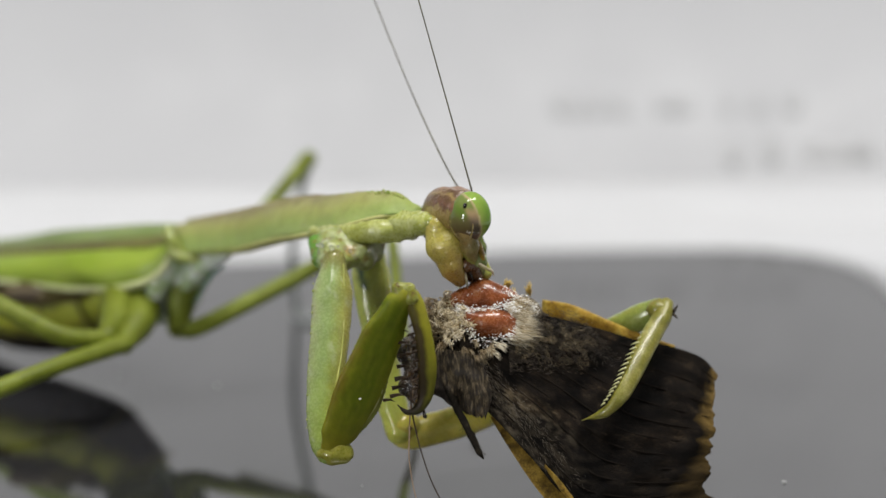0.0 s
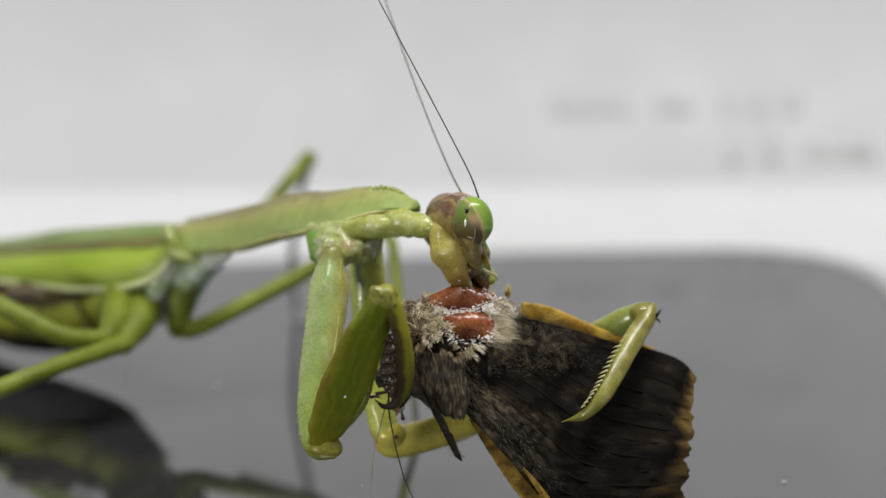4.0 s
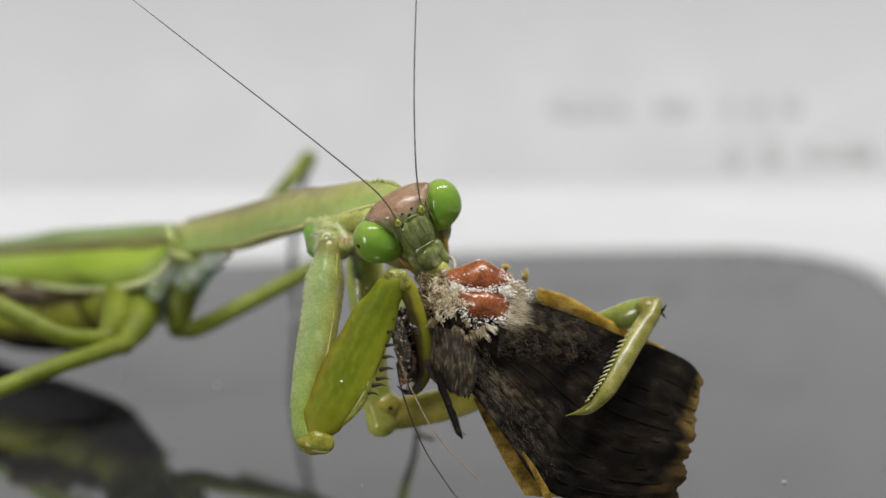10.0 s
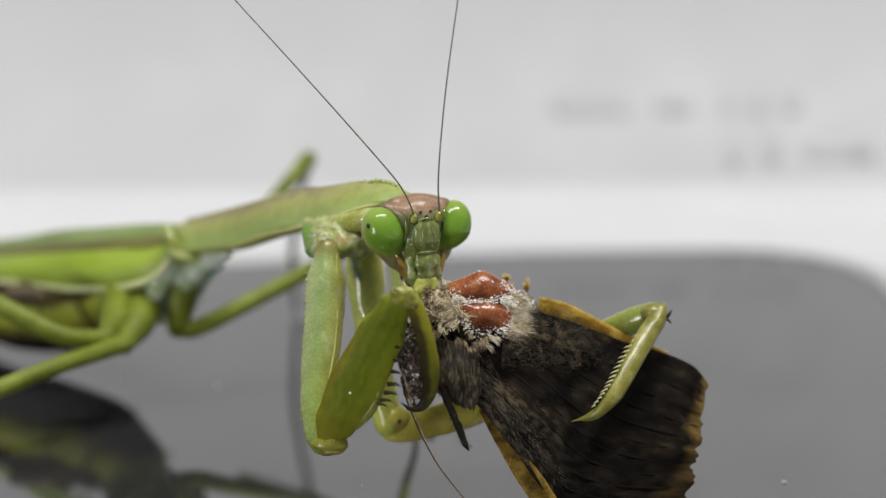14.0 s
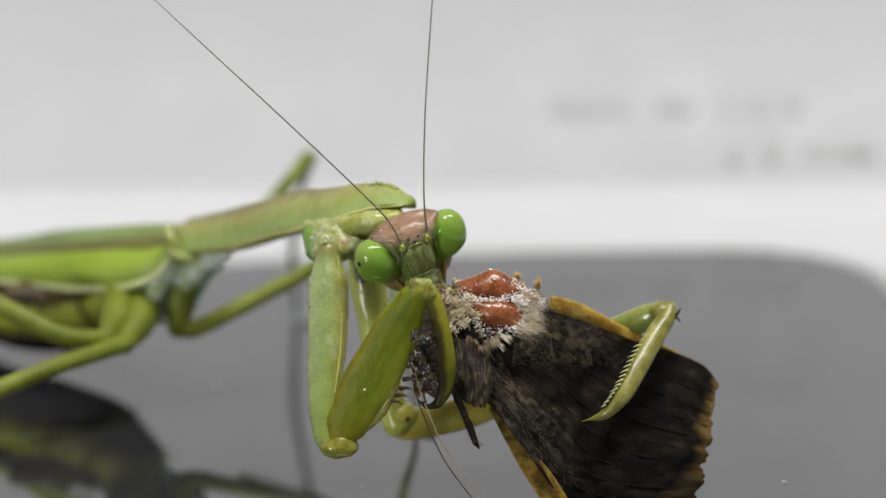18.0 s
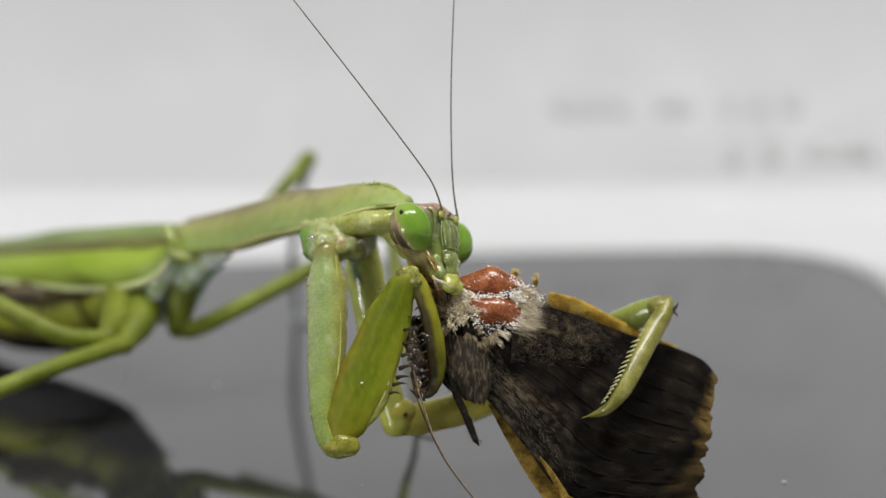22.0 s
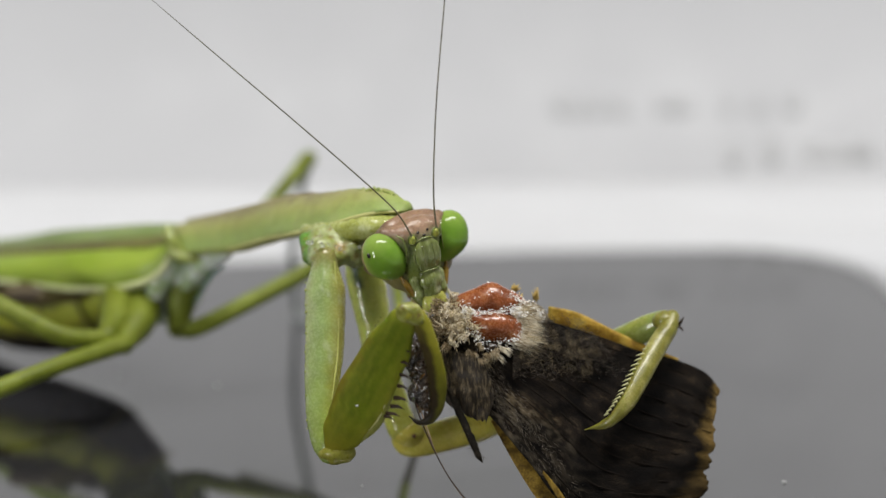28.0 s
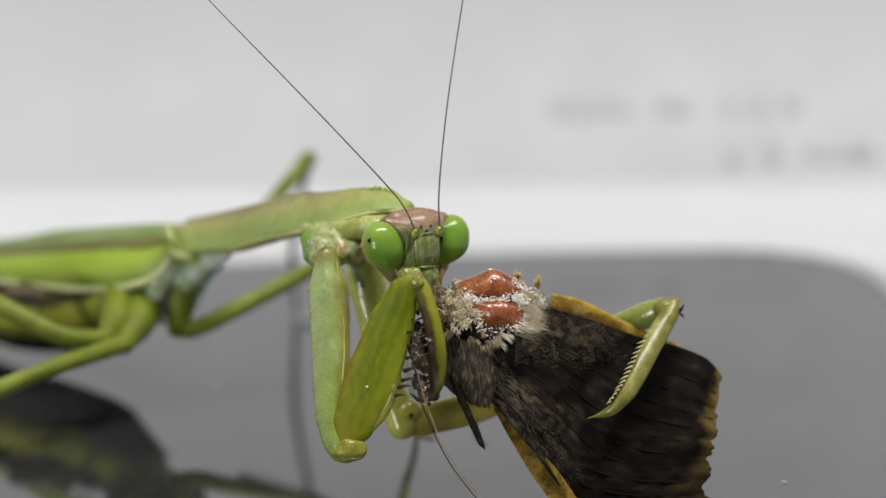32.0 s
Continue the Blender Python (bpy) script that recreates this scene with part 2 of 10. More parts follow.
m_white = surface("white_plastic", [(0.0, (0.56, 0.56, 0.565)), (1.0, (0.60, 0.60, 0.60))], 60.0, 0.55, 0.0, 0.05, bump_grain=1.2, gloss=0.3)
# same white plastic: the panel's shade and the ledge's light are in the tone
m_panel = surface("white_plastic_shaded", [(0.0, (0.442, 0.445, 0.458)), (1.0, (0.477, 0.48, 0.494))], 60.0, 0.55, 0.0, 0.05, bump_grain=1.2, gloss=0.3)
m_ledge = surface("white_plastic_lit", [(0.0, (0.585, 0.59, 0.605)), (1.0, (0.62, 0.625, 0.64))], 60.0, 0.5, 0.0, 0.05, bump_grain=1.2, gloss=0.35)
m_glass = surface("dark_glass", [(0.0, (0.020, 0.020, 0.022)), (1.0, (0.028, 0.028, 0.030))], 40.0, 0.05, 0.0, 0.0, gloss=0.5, rough_spread=0.02)
m_print = surface("grey_print", [(0.0, (0.422, 0.424, 0.43)), (1.0, (0.452, 0.454, 0.46))], 3.0, 0.6, 0.0, 0.0)
m_wall = surface("room_paint", [(0.0, (0.80, 0.80, 0.80)), (1.0, (0.86, 0.86, 0.86))], 300.0, 0.8, 0.0, 0.1, bump_grain=4.0)
m_floor = surface("floor_tile", [(0.0, (0.30, 0.29, 0.27)), (1.0, (0.42, 0.41, 0.39))], 200.0, 0.5, 0.0, 0.1, bump_grain=6.0)
m_dust = surface("dust", [(0.0, (0.6, 0.6, 0.58)), (1.0, (0.8, 0.8, 0.78))], 0.4, 0.7, 0.0, 0.0)
m_glass.node_tree.nodes["Principled BSDF"].inputs["IOR"].default_value = 2.3
m_dark_body = surface("dark_matted_body", [(0.0, (0.012, 0.009, 0.007)), (0.5, (0.035, 0.026, 0.018)), (0.8, (0.10, 0.075, 0.05)), (1.0, (0.26, 0.20, 0.13))], 0.5, 0.6, 0.0, 1.0, bump_grain=0.06, fine=0.5, gloss=0.4)
m_fur_grey = surface("fur_grey", [(0.0, (0.04, 0.032, 0.022)), (0.5, (0.12, 0.098, 0.07)), (1.0, (0.34, 0.29, 0.22))], 0.7, 0.5, 0.0, 0.0, gloss=0.4, island=True)


# ---- building blocks; all lengths below are millimetres ----
class Shape:
    """Vertices and faces of one piece."""

    def __init__(self):
        self.v, self.f, self.uv = [], [], None

    def add(self, verts, faces):
        n = len(self.v)
        self.v.extend(Vector(p) for p in verts)
        self.f.extend([i + n for i in face] for face in faces)
        return self

    def join(self, other):
        return self.add(other.v, other.f)


def part(name, shape, material, parent=None, label="", pivot=(0, 0, 0), base=None, paint=None):
    """One mesh object under a thing or part; pivot and base are world places, base that of the parent."""
    me = bpy.data.meshes.new(name)
    pv = Vector(pivot)
    me.from_pydata([(p - pv) * MM for p in shape.v], [], shape.f)
    me.validate()
    for poly in me.polygons:
        poly.use_smooth = True
    if shape.uv:
        layer = me.uv_layers.new(name="UVMap")
        for loop in me.loops:
            layer.data[loop.index].uv = shape.uv[loop.vertex_index]
    if paint:
        tones = []
        for p in shape.v:
            tones.extend((*paint(p), 1.0))
        layer = me.color_attributes.new("pigment", "FLOAT_COLOR", "POINT")
        layer.data.foreach_set("color", tones)
    me.materials.append(material)
    ob = new(name, me)
    ob.parent = parent
    ob.location = (pv - Vector(base if base is not None else (0, 0, 0))) * MM
    if label:
        tagged(ob, label)
    return ob


def thing(name, place, label, category, group="", kind=""):
    ob = new(name)
    ob.empty_display_size = 0.002
    ob.location = Vector(place) * MM
    return tagged(ob, label, category, group, kind)


def spline(points, steps):
    """A smooth line through the points, as (place, share of the way)."""
    pts = [Vector(p) for p in points]
    if len(pts) == 2:
        return [pts[0].lerp(pts[1], i / steps) for i in range(steps + 1)], [i / steps for i in range(steps + 1)]
    ext = [2 * pts[0] - pts[1], *pts, 2 * pts[-1] - pts[-2]]
    out, share, n = [], [], len(pts) - 1
    for s in range(n):
        a, b, c, d = ext[s:s + 4]
        for i in range(steps):
            t = i / steps
            out.append(0.5 * (2 * b + (c - a) * t + (2 * a - 5 * b + 4 * c - d) * t * t + (3 * b - a - 3 * c + d) * t ** 3))
            share.append((s + t) / n)
    return out + [pts[-1]], share + [1.0]


VIEW = Vector((0, -0.974, 0.225))


def tube(points, radii, n=16, steps=5, up=None, cap=True, rough=0.0, grain=1.0, power=2.0, section=None):
    """A smooth tube; radii are numbers or pairs (across, deep), one for each point. across lies square to up."""
    up = Vector(up) if up is not None else VIEW
    path, share = spline(points, steps)
    rr = [(r, r) if isinstance(r, (int, float)) else r for r in radii]
    k = len(rr) - 1
    sh = Shape()
    rings = []
    for i, p in enumerate(path):
        t = (path[min(i + 1, len(path) - 1)] - path[max(i - 1, 0)]).normalized()
        side = t.cross(up)
        side = side.normalized() if side.length > 1e-6 else t.orthogonal().normalized()
        fwd = side.cross(t).normalized()
        s = share[i] * k
        j = min(int(s), k - 1) if k else 0
        w = s - j
        w = w * w * (3 - 2 * w)
        ra = rr[j][0] * (1 - w) + rr[min(j + 1, k)][0] * w
        rb = rr[j][1] * (1 - w) + rr[min(j + 1, k)][1] * w
        rings.append((p, t, side, fwd, ra, rb))
    if cap:
        extra = []
        for (p, t, side, fwd, ra, rb), sign in ((rings[0], -1), (rings[-1], 1)):
            cuts = []
            for ang in (25, 50, 72, 86):
                c, q = math.cos(radians(ang)), math.sin(radians(ang))
                cuts.append((p + t * sign * q * min(ra, rb), t, side, fwd, ra * c, rb * c))
            extra.append(cuts)
        rings = extra[0][::-1] + rings + extra[1]
    verts, faces = [], []
    for p, t, side, fwd, ra, rb in rings:
        for q in range(n):
            a = 2 * math.pi * q / n
            c, s = math.cos(a), math.sin(a)
            if section:
                c, s = section[q]
            elif power != 2.0:
                c = math.copysign(abs(c) ** (2 / power), c)
                s = math.copysign(abs(s) ** (2 / power), s)
            v = p + side * ra * c + fwd * rb * s
            if rough:
                v = v + (v - p) * rough * noise.noise(v / grain)
            verts.append(v)
    m = len(rings)
    for i in range(m - 1):
        for q in range(n):
            faces.append((i * n + q, i * n + (q + 1) % n, (i + 1) * n + (q + 1) % n, (i + 1) * n + q))
    faces.append(tuple(range(n))[::-1])
    faces.append(tuple((m - 1) * n + q for q in range(n)))
    return sh.add(verts, faces)


def section_of(corners, n):
    """A closed smooth outline with n places through the corners, for tube()."""
    pts = [Vector((a, b, 0)) for a, b in corners]
    m, out = len(pts), []
    for q in range(n):
        x = q * m / n
        i = int(x)
        t = x - i
        a, b, c, d = (pts[(i + k) % m] for k in (-1, 0, 1, 2))
        p = 0.5 * (2 * b + (c - a) * t + (2 * a - 5 * b + 4 * c - d) * t * t + (3 * b - a - 3 * c + d) * t ** 3)
        out.append((p.x, p.y))
    return out


def ball(c, r, n=14, m=9, turn=None, rough=0.0, grain=1.0):
    """An egg at c with radii r."""
    r = (r, r, r) if isinstance(r, (int, float)) else r
    sh, verts, faces = Shape(), [], []
    for i in range(1, m):
        th = math.pi * i / m
        for j in range(n):
            ph = 2 * math.pi * j / n
            verts.append(Vector((r[0] * math.sin(th) * math.cos(ph), r[1] * math.sin(th) * math.sin(ph), r[2] * math.cos(th))))
    verts += [Vector((0, 0, r[2])), Vector((0, 0, -r[2]))]
    top, low = len(verts) - 2, len(verts) - 1
    for i in range(m - 2):
        for j in range(n):
            faces.append((i * n + j, (i + 1) * n + j, (i + 1) * n + (j + 1) % n, i * n + (j + 1) % n))
    for j in range(n):
        faces.append((top, j, (j + 1) % n))
        faces.append((low, (m - 2) * n + (j + 1) % n, (m - 2) * n + j))
    out = []
    for v in verts:
        if rough:
            v = v * (1 + rough * noise.noise((v + Vector(c)) / grain))
        if turn is not None:
            v = turn @ v
        out.append(v + Vector(c))
    return sh.add(out, faces)


def melt(blobs, cell=0.1, soft=0.3, rough=0.0, grain=1.0):
    """One soft body out of eggs (centre, radii) and tapered rods (a, b, ra, rb) that flow into each other."""
    lo = np.full(3, 1e9)
    hi = -lo
    for b in blobs:
        if len(b) == 2:
            c, r = np.array(b[0], float), np.array(b[1], float)
            lo, hi = np.minimum(lo, c - r), np.maximum(hi, c + r)
        else:
            for c, r in ((b[0], b[2]), (b[1], b[3])):
                lo, hi = np.minimum(lo, np.array(c, float) - r), np.maximum(hi, np.array(c, float) + r)
    lo, hi = lo - 3 * cell - soft * 0.3 - rough, hi + 3 * cell + soft * 0.3 + rough
    ax = [np.arange(lo[i], hi[i], cell) for i in range(3)]
    g = np.stack(np.meshgrid(*ax, indexing="ij"), -1)
    d = None
    for b in blobs:
        if len(b) == 2:
            c, r = np.array(b[0], float), np.array(b[1], float)
            q = g - c
            k0 = np.sqrt(((q / r) ** 2).sum(-1)) + 1e-9
            k1 = np.sqrt(((q / r ** 2) ** 2).sum(-1)) + 1e-9
            e = k0 * (k0 - 1) / k1
        else:
            a, c = np.array(b[0], float), np.array(b[1], float)
            ab = c - a
            t = np.clip(((g - a) @ ab) / (ab @ ab), 0, 1)
            e = np.sqrt((((g - a) - t[..., None] * ab) ** 2).sum(-1)) - (b[2] + (b[3] - b[2]) * t)
        if d is None:
            d = e
        else:
            h = np.clip(0.5 + 0.5 * (d - e) / soft, 0, 1)
            d = d * (1 - h) + e * h - soft * h * (1 - h)
    if rough:
        x, y, z = (g[..., i] / grain for i in range(3))
        d = d + rough * (np.sin(5.1 * x + 1.7 * np.sin(3.3 * z)) * np.sin(4.3 * y + 0.6) * np.sin(4.7 * z + 1.3 * np.sin(2.9 * x)) + 0.4 * np.sin(11 * x + 2 * z) * np.sin(9.7 * z - 3 * x + 1.1))
    n = np.array(d.shape) - 1
    total, count = np.zeros((*n, 3)), np.zeros(n)
    corner = lambda o: tuple(slice(o[i], o[i] + n[i]) for i in range(3))
    for axis in range(3):
        u, v = [i for i in range(3) if i != axis]
        for su in (0, 1):
            for sv in (0, 1):
                o0 = [0, 0, 0]
                o0[u], o0[v] = su, sv
                o1 = list(o0)
                o1[axis] = 1
                a, c = d[corner(o0)], d[corner(o1)]
                cut = (a < 0) != (c < 0)
                t = np.where(cut, a / np.where(cut, a - c, 1), 0)
                where = np.array(o0, float) + np.zeros((*n, 3))
                where[..., axis] += t
                total += where * cut[..., None]
                count += cut
    live = count > 0
    index = np.full(n, -1)
    index[live] = np.arange(live.sum())
    base = np.stack(np.meshgrid(*[np.arange(k) for k in n], indexing="ij"), -1)
    verts = lo + (base[live] + total[live] / count[live][:, None]) * cell
    faces = []
    for axis in range(3):
        u, v = (axis + 1) % 3, (axis + 2) % 3
        step = [0, 0, 0]
        step[axis] = 1
        a = d[tuple(slice(0, d.shape[i] - step[i]) for i in range(3))]
        c = d[tuple(slice(step[i], None) for i in range(3))]
        for at in np.argwhere((a < 0) != (c < 0)):
            ring = []
            for du, dv in ((-1, -1), (0, -1), (0, 0), (-1, 0)):
                q = list(at)
                q[u] += du
                q[v] += dv
                ring.append(int(index[tuple(q)]))
            faces.append(ring if a[tuple(at)] < 0 else ring[::-1])
    sh = Shape()
    sh.v = [Vector(p) for p in verts]
    sh.f = faces
    return sh


def mixed(stops, x):
    """The colour at x on a row of (place, colour)."""
    if x <= stops[0][0]:
        return stops[0][1]
    for (a, ca), (b, cb) in zip(stops, stops[1:]):
        if x <= b:
            t = (x - a) / (b - a)
            return tuple(p + (q - p) * t for p, q in zip(ca, cb))
    return stops[-1][1]


def toward(ca, cb, t):
    t = min(1.0, max(0.0, t))
    return tuple(p + (q - p) * t for p, q in zip(ca, cb))


def beside(points):
    """For a place near a limb: the share of its length, and how far it lies to the side in x."""
    line, _ = spline(points, 10)

    def find(p):
        i = min(range(len(line)), key=lambda k: (line[k] - p).length_squared)
        return i / (len(line) - 1), p.x - line[i].x
    return find


def cone(a, b, r, n=6, bend=0.0, side=(0, 0, 1)):
    """A thorn from a to b."""
    a, b = Vector(a), Vector(b)
    mid = a.lerp(b, 0.55) + Vector(side) * bend
    return tube([a, mid, b], [r, r * 0.62, r * 0.06], n=n, steps=3, cap=False)


def loft(edge_a, edge_b, nu=40, nv=24, bulge=0.0, thick=0.06, ruffle=0.0, grain=1.5, ribs=0, rib=0.0, wear=0.0, out=None):
    """A thin curved sheet between two edges; u runs along the edges, v from one to the other."""
    out = Vector(out) if out is not None else VIEW
    ea, _ = spline(edge_a, nu)
    eb, _ = spline(edge_b, nu)

    def at(line, u):
        s = u * (len(line) - 1)
        i = min(int(s), len(line) - 2)
        return line[i].lerp(line[i + 1], s - i)

    sh, verts, uv = Shape(), [], []
    for side in (0, 1):
        for i in range(nu + 1):
            u = i / nu
            for j in range(nv + 1):
                v = j / nv
                uu = u
                if wear and u > 0.7:
                    uu = u - wear * (u - 0.7) / 0.3 * (0.5 + 0.5 * noise.noise(Vector((v * 9, 3.1, 0.4))) + 0.25 * noise.noise(Vector((v * 31, 1.1, 0.4))))
                p = at(ea, uu).lerp(at(eb, uu), v)
                h = bulge * math.sin(math.pi * v) * (0.35 + 0.65 * math.sin(math.pi * min(u, 0.85)))
                h += ruffle * noise.noise(p / grain) * (0.3 + u)
                if ribs:
                    h += rib * math.cos(2 * math.pi * ribs * v) * (0.2 + 0.8 * u)
                verts.append(p + out * (h - side * thick))
                uv.append((u, v))
    n1 = nv + 1
    half = (nu + 1) * n1
    faces = []
    for i in range(nu):
        for j in range(nv):
            a, b, c, d = i * n1 + j, (i + 1) * n1 + j, (i + 1) * n1 + j + 1, i * n1 + j + 1
            faces.append((a, b, c, d))
            faces.append((half + d, half + c, half + b, half + a))
    rim = [i * n1 for i in range(nu + 1)] + [nu * n1 + j for j in range(1, nv + 1)] + [i * n1 + nv for i in range(nu - 1, -1, -1)] + [j for j in range(nv - 1, 0, -1)]
    for a, b in zip(rim, rim[1:] + rim[:1]):
        faces.append((b, a, a + half, b + half))
    sh.add(verts, faces)
    sh.uv = uv
    return sh


def strands(roots, dirs, length, r, rng, spread=0.35, curl=0.3, n=3, clump=0.9):
    """Many fine hairs; roots and dirs are lists of the same length."""
    sh = Shape()
    for p, d in zip(roots, dirs):
        d = (Vector(d).normalized() + Vector([rng.gauss(0, spread) for _ in range(3)]) + noise.noise_vector(Vector(p) / 0.45) * clump).normalized()
        le = length * rng.uniform(0.55, 1.25)
        k = Vector([rng.gauss(0, curl) for _ in range(3)])
        q = [Vector(p), Vector(p) + d * le * 0.5 + k * le * 0.12, Vector(p) + d * le + k * le * 0.45]
        side = d.orthogonal().normalized()
        oth = d.cross(side)
        verts = []
        for i, c in enumerate(q[:2]):
            w = r * (1.0 - 0.3 * i)
            for a in range(n):
                verts.append(c + (side * math.cos(a * 2.094) + oth * math.sin(a * 2.094)) * w)
        verts.append(q[2])
        faces = [(a, (a + 1) % n, n + (a + 1) % n, n + a) for a in range(n)] + [(n + a, n + (a + 1) % n, 2 * n) for a in range(n)]
        sh.add(verts, faces)
    return sh


def tufts(roots, dirs, length, r, rng, count=22, fan=0.3, width=0.1, droop=(0, 0, 0)):
    """Bunches of hair: each root carries a bunch that fans out and bends."""
    sh = Shape()
    droop = Vector(droop)
    for p, d in zip(roots, dirs):
        d = Vector(d).normalized()
        p = Vector(p)
        big = rng.uniform(0.7, 1.25)
        for _ in range(count):
            e = (d + Vector([rng.gauss(0, fan) for _ in range(3)])).normalized()
            le = length * big * rng.uniform(0.6, 1.15)
            q0 = p + Vector([rng.gauss(0, width) for _ in range(3)])
            pts = [q0, q0 + e * le * 0.4 + droop * le * 0.06, q0 + e * le * 0.75 + droop * le * 0.28, q0 + e * le + droop * le * 0.6]
            side = e.cross(VIEW)
            side = side.normalized() if side.length > 1e-3 else e.orthogonal().normalized()
            oth = side.cross(e)
            verts = []
            for c, w in zip(pts[:3], (0.6, 1.0, 0.85)):
                verts += [c + side * r * w, c + oth * r * w * 0.5, c - side * r * w]
            verts.append(pts[3])
            faces = []
            for k in (0, 3):
                faces += [(k + a, k + (a + 1) % 3, k + 3 + (a + 1) % 3, k + 3 + a) for a in range(3)]
            faces += [(6 + a, 6 + (a + 1) % 3, 9) for a in range(3)]
            sh.add(verts, faces)
    return sh


# ---- the room and the machine ----
def slab(x0, x1, y0, y1, z0, z1):
    v = [(x, y, z) for z in (z0, z1) for y in (y0, y1) for x in (x0, x1)]
    return Shape().add(v, [(0, 2, 3, 1), (4, 5, 7, 6), (0, 1, 5, 4), (2, 6, 7, 3), (0, 4, 6, 2), (1, 3, 7, 5)])


def flat(ob):
    for poly in ob.data.polygons:
        poly.use_smooth = False
    return ob


def room():
    for name, box, m, label in (
            ("floor", (-1800, 1400, -1800, 1500, -60, 0), m_floor, "grey floor under the machine"),
            ("ceiling", (-1800, 1400, -1800, 1500, 2500, 2560), m_wall, "plain white ceiling"),
            ("wall_north", (-1800, 1400, 1500, 1580, 0, 2500), m_wall, "plain white wall behind the machine"),
            ("wall_south", (-1800, 1400, -1880, -1800, 0, 2500), m_wall, "plain white wall"),
            ("wall_east", (1400, 1480, -1800, 1500, 0, 2500), m_wall, "plain white wall"),
            ("wall_west", (-1880, -1800, -1800, 1500, 0, 2500), m_wall, "plain white wall")):
        tagged(flat(part(name, slab(*box), m)), label, name.split("_")[0], kind="structure")


LID_X, LID_Y = (40.5, -430.0), (220.0, -190.0)


def lid_outline(grow=0.0):
    """The glass lid seen from above: rounded corners and a slightly bowed back edge."""
    pts, r = [], 13.0
    x1, x0, y1, y0 = LID_X[0] + grow, LID_X[1] - grow, LID_Y[0] + grow, LID_Y[1] - grow
    for cx, cy, a0 in ((x1 - r, y1 - r, 0), (x0 + r, y1 - r, 90), (x0 + r, y0 + r, 180), (x1 - r, y0 + r, 270)):
        for i in range(9):
            a = radians(a0 + i * 11.25)
            pts.append(Vector((cx + r * math.cos(a), cy + r * math.sin(a), 0)))
        if a0 == 0:
            n = 24
            pts += [Vector((x1 - r + (x0 + r - x1 + r) * i / n, y1, 0)) for i in range(1, n)]
    for p in pts:
        if p.y > 100:
            s = max(0.0, LID_X[0] - 4 - p.x)
            p.y -= 0.0019 * s * s if s < 90 else 0.0019 * 90 * 90 + 0.10 * (s - 90)
    return pts


def panel_curve():
    """The panel's hollow front, from the ledge up: it steepens with height, so its brightness falls off upward."""
    out, y, z = [], 236.3, 953.2
    for i in range(14):
        out.append((y, z))
        a = radians(min(62.0, 43.0 + 1.7 * i))
        y, z = y + 2.2 * math.cos(a), z + 2.2 * math.sin(a)
    return out


PANEL = panel_curve()


def panel_at(z):
    """Depth of the panel's front and its slope at a height."""
    for (ya, za), (yb, zb) in zip(PANEL, PANEL[1:]):
        if za <= z <= zb:
            return ya + (yb - ya) * (z - za) / (zb - za), math.atan2(zb - za, yb - ya)


